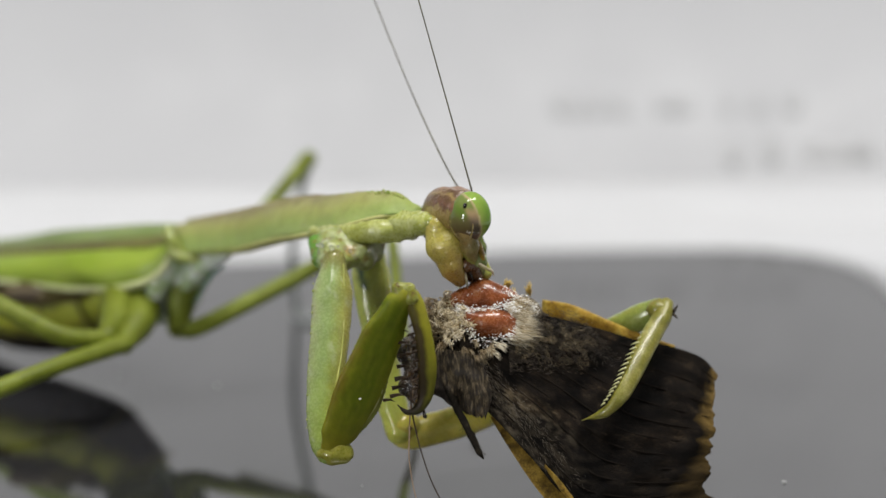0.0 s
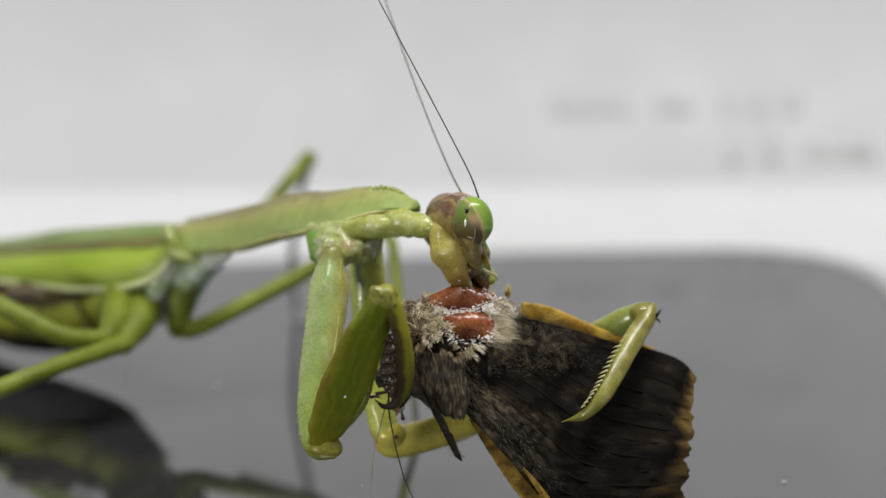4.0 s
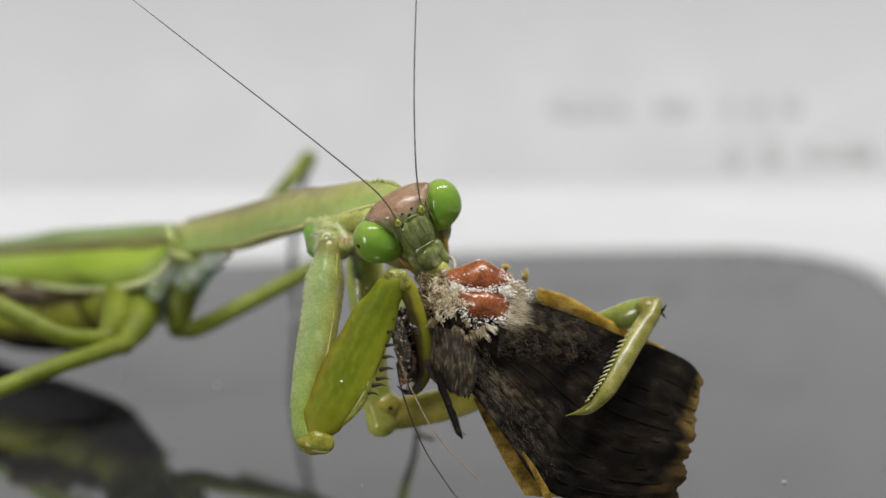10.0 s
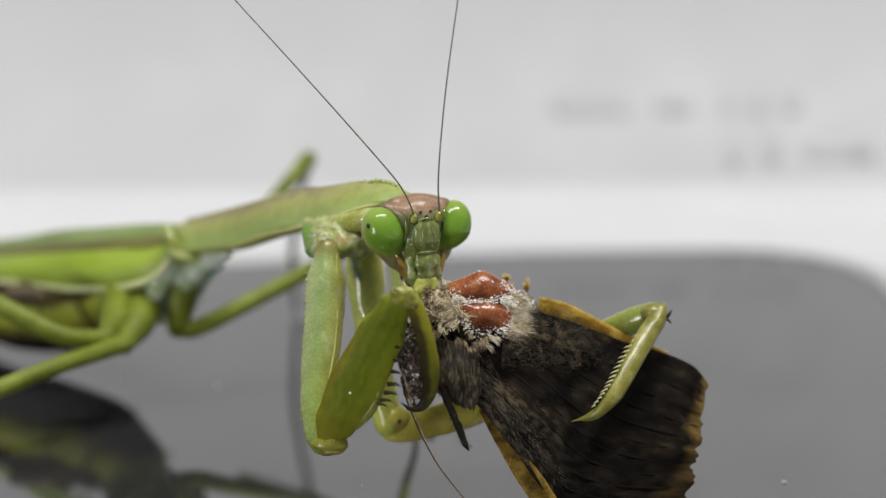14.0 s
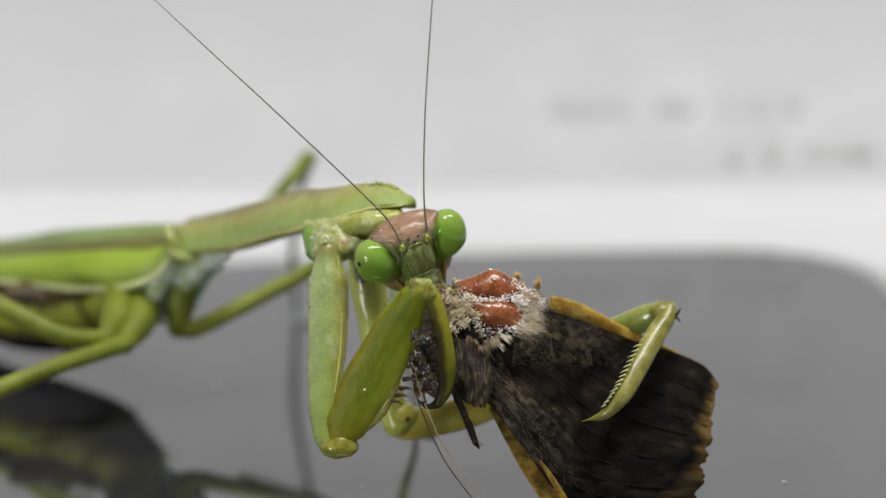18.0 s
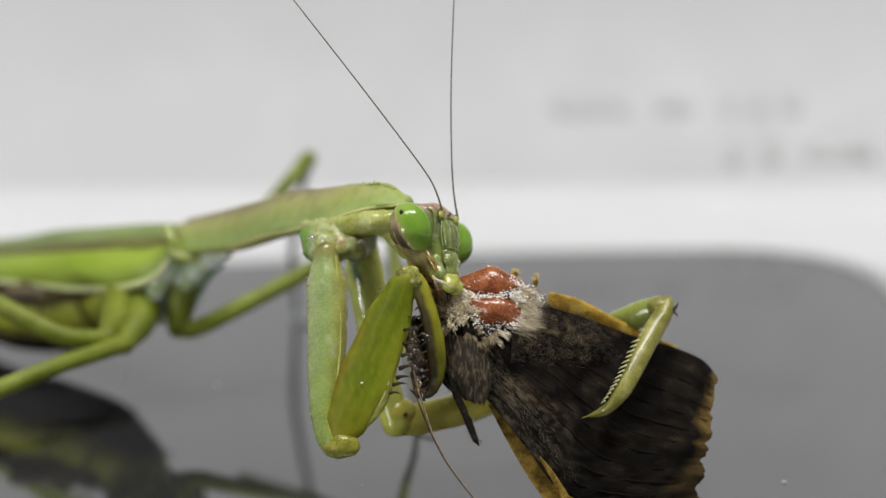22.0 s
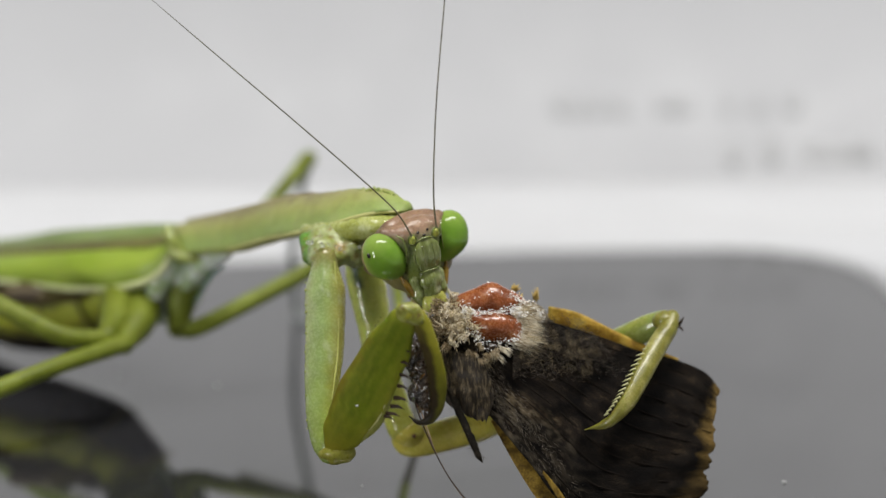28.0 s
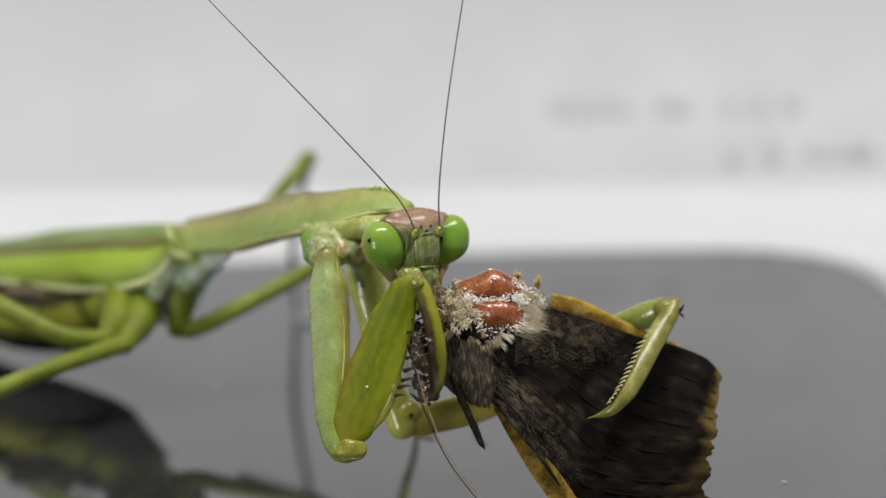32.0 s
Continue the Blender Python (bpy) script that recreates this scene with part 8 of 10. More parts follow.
    walk(LEGS[5], [
        (0, at(35.634, -20.608, 12.303, -0.01, -2.43, 0.56)),
        (0.5, at(35.465, -20.619, 12.254, -0.01, -1.89, 0.44)),
        (1, at(35.286, -20.639, 12.169, -0.00, -0.57, 0.13)),
        (1.5, at(35.158, -20.643, 12.149, -0.00, -0.73, 0.17)),
        (2, at(34.994, -20.597, 12.351, -0.00, -1.50, 0.35)),
        (2.5, at(34.825, -20.621, 12.244, -0.00, -0.94, 0.22)),
        (3, at(34.768, -20.663, 12.063, -0.00, -0.02, 0.01)),
        (3.5, at(34.531, -20.651, 12.114, -0.00, -0.57, 0.13)),
        (5.5, at(34.490, -20.750, 11.689, -0.00, -1.23, 0.28)),
        (5.8, at(34.533, -20.713, 11.847, -0.00, -1.36, 0.31)),
        (6, at(34.561, -20.689, 11.953, -0.00, -1.45, 0.33)),
        (6.5, at(34.819, -20.662, 12.068, -0.00, -1.52, 0.35)),
        (7, at(35.127, -20.601, 12.332, -0.01, -1.72, 0.40)),
        (7.5, at(35.343, -20.649, 12.125, -0.00, -1.50, 0.35)),
        (8, at(35.110, -20.647, 12.133, -0.01, -2.43, 0.56)),
        (8.5, at(34.824, -20.632, 12.196, -0.01, -1.88, 0.43)),
        (9, at(34.213, -20.580, 12.425, -0.01, -1.93, 0.45)),
        (9.5, at(34.609, -20.668, 12.044, -0.00, -0.23, 0.05)),
        (10, at(34.868, -20.589, 12.383, -0.00, -0.25, 0.06)),
        (10.5, at(34.852, -20.650, 12.121, -0.00, -0.04, 0.01)),
        (11, at(34.970, -20.650, 12.121, -0.00, -0.04, 0.01)),
        (11.5, at(35.071, -20.685, 11.969, -0.00, 0.19, -0.04)),
        (12, at(35.117, -20.690, 11.947, 0.00, -0.00, 0.00)),
        (12.5, at(35.117, -20.703, 11.892, 0.00, -0.00, 0.00)),
        (13, at(35.060, -20.703, 11.892, 0.00, -0.00, 0.00)),
        (13.5, at(35.174, -20.702, 11.893, -0.00, -0.02, 0.01)),
        (14, at(35.240, -20.673, 12.022, -0.00, -0.37, 0.09)),
        (14.5, at(35.342, -20.677, 12.002, -0.00, -0.58, 0.13)),
        (16.5, at(35.533, -20.682, 11.980, -0.00, -0.77, 0.18)),
        (17, at(35.651, -20.695, 11.925, -0.00, -0.77, 0.18)),
        (17.5, at(35.640, -20.713, 11.847, -0.00, -0.95, 0.22)),
        (18, at(35.830, -20.652, 12.111, -0.00, -1.15, 0.27)),
        (18.5, at(35.820, -20.683, 11.975, -0.00, -1.32, 0.30)),
        (19, at(35.768, -20.650, 12.122, -0.01, -2.10, 0.49)),
        (19.5, at(35.819, -20.670, 12.033, -0.00, -1.33, 0.31)),
        (20, at(35.824, -20.653, 12.105, -0.01, -1.70, 0.39)),
        (20.5, at(35.717, -20.609, 12.297, -0.00, -1.56, 0.36)),
        (21, at(35.619, -20.584, 12.408, -0.01, -2.18, 0.50)),
        (21.5, at(35.615, -20.574, 12.448, -0.01, -1.79, 0.41)),
        (22, at(35.669, -20.576, 12.441, -0.01, -2.31, 0.53)),
        (22.5, at(35.722, -20.593, 12.369, -0.01, -1.94, 0.45)),
        (23, at(35.853, -20.545, 12.575, -0.01, -2.16, 0.50)),
        (23.5, at(35.910, -20.545, 12.575, -0.01, -2.16, 0.50)),
        (24, at(35.897, -20.580, 12.425, -0.01, -1.93, 0.45)),
        (24.5, at(35.949, -20.622, 12.240, -0.00, -1.55, 0.36)),
        (25, at(36.025, -20.614, 12.276, -0.01, -1.77, 0.41)),
        (25.5, at(36.005, -20.639, 12.166, -0.00, -1.15, 0.27)),
        (27.5, at(36.131, -20.796, 11.489, -0.00, -0.52, 0.12)),
        (28, at(36.031, -20.787, 11.528, -0.00, -0.73, 0.17)),
        (28.5, at(36.036, -20.731, 11.769, -0.00, -1.11, 0.26)),
        (29, at(36.158, -20.743, 11.717, -0.00, -0.54, 0.13)),
        (29.5, at(36.108, -20.696, 11.921, -0.00, -1.34, 0.31)),
        (30, at(36.282, -20.709, 11.864, -0.00, -1.35, 0.31)),
        (30.5, at(36.267, -20.731, 11.769, -0.00, -1.11, 0.26)),
        (31, at(36.272, -20.714, 11.843, -0.00, -1.52, 0.35)),
        (31.5, at(36.055, -20.666, 12.050, -0.01, -1.73, 0.40)),
        (32, at(36.071, -20.593, 12.369, -0.01, -1.94, 0.45))])
    walk(HEAD, [
        (0, at(21.814, -21.573, 18.791, -2.93, 14.94, 114.67)),
        (0.5, at(21.816, -21.478, 19.201, -3.00, 14.80, 114.65)),
        (1, at(21.797, -21.406, 19.515, -3.05, 14.69, 114.64)),
        (1.5, at(21.986, -21.448, 19.331, -3.03, 14.76, 114.58)),
        (2, at(22.119, -21.474, 19.220, -3.02, 14.80, 114.53)),
        (2.5, at(21.968, -21.410, 19.498, -3.06, 14.70, 114.58)),
        (3, at(21.892, -21.358, 19.721, -3.09, 14.62, 114.60)),
        (3.5, at(22.005, -21.492, 19.144, -3.00, 14.83, 114.58)),
        (5.5, at(21.077, -21.896, 17.393, -18.32, 19.01, 70.33)),
        (5.8, at(19.856, -21.581, 18.604, -14.91, 21.20, 34.61)),
        (6, at(19.732, -21.742, 17.801, -8.15, 7.42, 27.39)),
        (6.5, at(18.800, -21.882, 17.619, -4.70, -7.56, 13.07)),
        (7, at(18.224, -22.016, 17.167, 7.19, -17.93, 7.45)),
        (7.5, at(18.731, -21.884, 17.426, 11.51, -25.21, 4.14)),
        (8, at(18.000, -21.994, 16.898, 18.98, -33.87, 5.00)),
        (8.5, at(17.298, -21.995, 16.639, 22.20, -43.18, 1.37)),
        (9, at(17.317, -21.929, 16.980, 3.21, -42.51, -8.37)),
        (9.5, at(17.591, -21.779, 17.669, 3.85, -37.07, 12.46)),
        (10, at(18.735, -21.629, 18.525, 4.82, -26.53, 19.05)),
        (10.5, at(19.176, -21.758, 18.107, 3.79, -13.40, 19.53)),
        (11, at(19.509, -21.724, 18.177, 5.19, -4.10, 28.44)),
        (11.5, at(19.387, -21.708, 18.184, 4.20, 1.36, 28.80)),
        (12, at(19.322, -21.738, 18.063, 7.26, 2.87, 25.98)),
        (12.5, at(19.244, -21.623, 18.582, 5.76, 3.86, 26.82)),
        (13, at(19.349, -21.631, 18.452, -8.73, 0.92, 31.01)),
        (13.5, at(19.269, -21.613, 18.597, 2.41, 4.31, 28.01)),
        (14, at(19.361, -21.709, 18.211, 0.10, 0.54, 27.18)),
        (14.5, at(19.142, -21.801, 17.810, 4.86, -3.56, 23.91)),
        (16.5, at(18.916, -21.874, 17.466, 5.70, -11.96, 18.09)),
        (17, at(19.061, -21.914, 17.316, 5.54, -13.70, 22.75)),
        (17.5, at(18.795, -21.970, 17.083, 6.00, -8.29, 19.30)),
        (18, at(18.951, -21.995, 16.957, 12.29, -18.25, 17.72)),
        (18.5, at(18.708, -22.092, 16.592, 11.02, -11.79, 16.15)),
        (19, at(18.793, -22.152, 16.398, 12.39, -12.56, 18.74)),
        (19.5, at(19.106, -21.909, 17.403, 7.49, -3.67, 22.48)),
        (20, at(18.975, -21.810, 17.847, 8.24, 0.82, 20.06)),
        (20.5, at(19.428, -21.817, 17.759, 0.21, 1.28, 30.10)),
        (21, at(20.135, -21.832, 17.772, -10.31, 12.76, 52.94)),
        (21.5, at(20.553, -21.890, 17.420, -36.62, 29.04, 59.52)),
        (22, at(20.333, -21.845, 17.692, -19.68, 23.23, 53.34)),
        (22.5, at(19.546, -22.000, 16.747, 8.48, 5.30, 26.08)),
        (23, at(19.030, -22.093, 16.685, 3.64, -4.13, 16.48)),
        (23.5, at(18.688, -22.020, 16.941, 5.08, -16.12, 12.07)),
        (24, at(18.604, -22.071, 16.767, 3.00, -21.78, 18.19)),
        (24.5, at(18.115, -22.128, 16.567, 4.99, -24.12, 5.31)),
        (25, at(18.472, -22.121, 16.602, 14.90, -30.13, 13.82)),
        (25.5, at(19.024, -22.082, 16.805, 4.05, -21.79, 22.43)),
        (27.5, at(19.118, -22.168, 16.410, 5.76, -16.24, 24.02)),
        (28, at(19.264, -21.990, 17.073, 2.26, -10.59, 30.63)),
        (28.5, at(19.501, -22.047, 16.795, 1.88, -7.90, 31.90)),
        (29, at(19.389, -21.981, 17.055, -3.24, 1.91, 35.17)),
        (29.5, at(18.991, -21.992, 16.976, 16.14, 12.89, 25.92)),
        (30, at(18.969, -22.000, 16.911, 10.34, -0.41, 17.01)),
        (30.5, at(18.923, -21.996, 16.895, 6.44, 2.16, 27.40)),
        (31, at(18.968, -22.010, 16.809, 5.51, 2.48, 26.42)),
        (31.5, at(19.233, -21.904, 17.254, -2.68, -2.43, 26.89)),
        (32, at(19.299, -21.896, 17.279, 0.81, 1.50, 30.27))])
    walk(NECK, [
        (0, at(18.186, -20.195, 17.842, 5.64, -13.47, -45.28)),
        (0.5, at(18.145, -20.197, 17.973, 7.44, -18.56, -43.38)),
        (1, at(18.056, -20.183, 18.305, 6.95, -18.15, -41.64)),
        (1.5, at(18.019, -20.249, 18.185, 5.71, -16.22, -38.56)),
        (2, at(18.062, -20.265, 17.988, 5.94, -17.28, -37.69)),
        (2.5, at(17.972, -20.234, 18.383, 5.40, -15.66, -37.90)),
        (3, at(17.881, -20.213, 18.716, 4.67, -13.79, -37.30)),
        (3.5, at(17.972, -20.234, 18.383, 3.28, -9.33, -38.64)),
        (5.5, at(18.008, -19.739, 17.693, -11.86, 25.10, -50.04)),
        (5.8, at(17.823, -19.174, 17.457, 1.38, -2.65, -54.96)),
        (6, at(17.775, -19.184, 17.587, -7.15, 18.55, -41.87)),
        (6.5, at(17.697, -19.234, 17.663, -16.37, 35.71, -48.12)),
        (7, at(17.655, -19.252, 17.735, -31.73, 44.52, -69.54)),
        (7.5, at(17.697, -19.217, 17.726, -5.30, 16.91, -34.58)),
        (8, at(17.739, -19.275, 17.353, -24.59, 35.10, -69.15)),
        (8.5, at(17.775, -19.199, 17.528, -29.21, 29.35, -89.72)),
        (9, at(17.893, -19.129, 17.381, -7.84, 14.15, -57.81)),
        (9.5, at(17.697, -19.217, 17.726, -9.07, 14.07, -65.44)),
        (10, at(17.653, -19.221, 17.854, 0.44, -1.05, -45.69)),
        (10.5, at(17.697, -19.217, 17.726, -3.04, 8.15, -40.83)),
        (11, at(17.697, -19.217, 17.726, -8.93, 17.34, -54.26)),
        (11.5, at(17.616, -19.269, 17.803, -10.29, 19.40, -55.53)),
        (12, at(17.616, -19.269, 17.803, -10.54, 19.71, -55.94)),
        (12.5, at(17.577, -19.301, 17.811, -2.92, 6.29, -49.79)),
        (13, at(17.534, -19.320, 17.880, -8.70, 20.96, -44.73)),
        (13.5, at(17.534, -19.320, 17.880, -2.46, 5.46, -48.41)),
        (14, at(17.534, -19.320, 17.880, -7.90, 16.92, -49.81)),
        (14.5, at(17.494, -19.336, 17.952, -15.49, 31.34, -51.73)),
        (16.5, at(17.496, -19.368, 17.828, -17.16, 37.84, -47.51)),
        (17, at(17.497, -19.383, 17.769, -18.59, 39.40, -49.14)),
        (17.5, at(17.458, -19.416, 17.777, -22.88, 45.66, -51.34)),
        (18, at(17.579, -19.333, 17.688, -16.20, 37.34, -45.68)),
        (18.5, at(17.500, -19.430, 17.585, -21.04, 46.27, -46.97)),
        (19, at(17.582, -19.407, 17.385, -28.42, 48.91, -58.21)),
        (19.5, at(17.539, -19.397, 17.577, -16.18, 35.10, -48.41)),
        (20, at(17.419, -19.464, 17.721, -19.07, 37.22, -53.02)),
        (20.5, at(17.499, -19.415, 17.645, -17.03, 33.72, -52.59)),
        (21, at(17.503, -19.700, 17.917, -17.00, 33.68, -52.54)),
        (21.5, at(17.466, -20.044, 18.223, -15.63, 36.49, -45.21)),
        (22, at(17.460, -19.710, 17.908, -15.28, 33.36, -48.23)),
        (22.5, at(17.459, -19.447, 17.653, -17.39, 40.31, -45.24)),
        (23, at(17.539, -19.412, 17.517, -23.55, 48.57, -49.60)),
        (23.5, at(17.539, -19.397, 17.577, -20.27, 45.03, -46.66)),
        (24, at(17.539, -19.412, 17.517, -24.84, 49.29, -51.28)),
        (24.5, at(17.500, -19.430, 17.585, -28.52, 54.35, -52.67)),
        (25, at(17.539, -19.397, 17.577, -40.03, 54.30, -70.77)),
        (25.5, at(17.539, -19.397, 17.577, -25.12, 49.66, -51.42)),
        (27.5, at(17.379, -19.560, 17.485, -19.20, 50.08, -39.81)),
        (28, at(17.380, -19.589, 17.365, -17.00, 41.56, -43.00)),
        (28.5, at(17.502, -19.518, 17.217, -17.20, 40.57, -44.51)),
        (29, at(17.338, -19.561, 17.618, -20.24, 44.00, -47.67)),
        (29.5, at(17.299, -19.609, 17.566, -18.43, 42.51, -45.27)),
        (30, at(17.298, -19.594, 17.626, -13.84, 43.15, -34.12)),
        (30.5, at(17.299, -19.609, 17.566, -20.10, 46.01, -45.31)),
        (31, at(17.339, -19.592, 17.493, -18.86, 44.65, -44.05)),
        (31.5, at(17.422, -19.540, 17.417, -12.49, 34.34, -39.01)),
        (32, at(17.462, -19.507, 17.409, -13.78, 33.11, -44.26))])
    walk(DOT, [
        (0, at(-3.593, 0.733, 0.538, -2.30, -20.88, 6.42)),
        (0.5, at(-3.593, 0.733, 0.538, -2.30, -20.88, 6.42)),
        (1, at(-3.593, 0.733, 0.538, -2.30, -20.88, 6.42)),
        (1.5, at(-3.593, 0.733, 0.538, -2.30, -20.88, 6.42)),
        (2, at(-3.593, 0.733, 0.538, -2.30, -20.88, 6.42)),
        (2.5, at(-3.593, 0.733, 0.538, -2.30, -20.88, 6.42)),
        (3, at(-3.593, 0.733, 0.538, -2.30, -20.88, 6.42)),
        (3.5, at(-3.593, 0.733, 0.538, -2.30, -20.88, 6.42)),
        (5.5, at(-3.832, 0.181, 0.565, -2.30, -20.88, 6.42)),
        (5.8, at(-3.778, -0.518, 0.392, -2.30, -20.88, 6.42)),
        (6, at(-3.778, -0.518, 0.392, -2.30, -20.88, 6.42)),
        (6.5, at(-3.778, -0.518, 0.392, -2.30, -20.88, 6.42)),
        (7, at(-3.778, -0.518, 0.392, -2.30, -20.88, 6.42)),
        (7.5, at(-3.778, -0.518, 0.392, -2.30, -20.88, 6.42)),
        (8, at(-3.778, -0.518, 0.392, -2.30, -20.88, 6.42)),
        (8.5, at(-3.778, -0.518, 0.392, -2.30, -20.88, 6.42)),
        (9, at(-3.778, -0.518, 0.392, -2.30, -20.88, 6.42)),
        (9.5, at(-3.778, -0.518, 0.392, -2.30, -20.88, 6.42)),
        (10, at(-3.778, -0.518, 0.392, -2.30, -20.88, 6.42)),
        (10.5, at(-3.778, -0.518, 0.392, -2.30, -20.88, 6.42)),
        (11, at(-3.778, -0.518, 0.392, -2.30, -20.88, 6.42)),
        (11.5, at(-3.778, -0.518, 0.392, -2.30, -20.88, 6.42)),
        (12, at(-3.778, -0.518, 0.392, -2.30, -20.88, 6.42)),
        (12.5, at(-3.778, -0.518, 0.392, -2.30, -20.88, 6.42)),
        (13, at(-3.778, -0.518, 0.392, -2.30, -20.88, 6.42)),
        (13.5, at(-3.778, -0.518, 0.392, -2.30, -20.88, 6.42)),
        (14, at(-3.778, -0.518, 0.392, -2.30, -20.88, 6.42)),
        (14.5, at(-3.778, -0.518, 0.392, -2.30, -20.88, 6.42)),
        (16.5, at(-3.778, -0.518, 0.392, -2.30, -20.88, 6.42)),
        (17, at(-3.778, -0.518, 0.392, -2.30, -20.88, 6.42)),
        (17.5, at(-3.778, -0.518, 0.392, -2.30, -20.88, 6.42)),
        (18, at(-3.778, -0.518, 0.392, -2.30, -20.88, 6.42)),
        (18.5, at(-3.778, -0.518, 0.392, -2.30, -20.88, 6.42)),
        (19, at(-3.778, -0.518, 0.392, -2.30, -20.88, 6.42)),
        (19.5, at(-3.778, -0.518, 0.392, -2.30, -20.88, 6.42)),
        (20, at(-3.778, -0.518, 0.392, -2.30, -20.88, 6.42)),
        (20.5, at(-3.778, -0.518, 0.392, -2.30, -20.88, 6.42)),
        (21, at(-3.847, -0.222, 0.493, -2.30, -20.88, 6.42)),
        (21.5, at(-3.835, 0.160, 0.563, -2.30, -20.88, 6.42)),
        (22, at(-3.844, -0.249, 0.485, -2.30, -20.88, 6.42)),
        (22.5, at(-3.778, -0.518, 0.392, -2.30, -20.88, 6.42)),
        (23, at(-3.778, -0.518, 0.392, -2.30, -20.88, 6.42)),
        (23.5, at(-3.778, -0.518, 0.392, -2.30, -20.88, 6.42)),
        (24, at(-3.778, -0.518, 0.392, -2.30, -20.88, 6.42)),
        (24.5, at(-3.778, -0.518, 0.392, -2.30, -20.88, 6.42)),
        (25, at(-3.778, -0.518, 0.392, -2.30, -20.88, 6.42)),
        (25.5, at(-3.778, -0.518, 0.392, -2.30, -20.88, 6.42)),
        (27.5, at(-3.778, -0.518, 0.392, -2.30, -20.88, 6.42)),
        (28, at(-3.778, -0.518, 0.392, -2.30, -20.88, 6.42)),
        (28.5, at(-3.778, -0.518, 0.392, -2.30, -20.88, 6.42)),
        (29, at(-3.778, -0.518, 0.392, -2.30, -20.88, 6.42)),
        (29.5, at(-3.778, -0.518, 0.392, -2.30, -20.88, 6.42)),
        (30, at(-3.778, -0.518, 0.392, -2.30, -20.88, 6.42)),
        (30.5, at(-3.778, -0.518, 0.392, -2.30, -20.88, 6.42)),
        (31, at(-3.778, -0.518, 0.392, -2.30, -20.88, 6.42)),
        (31.5, at(-3.778, -0.518, 0.392, -2.30, -20.88, 6.42)),
        (32, at(-3.778, -0.518, 0.392, -2.30, -20.88, 6.42))])
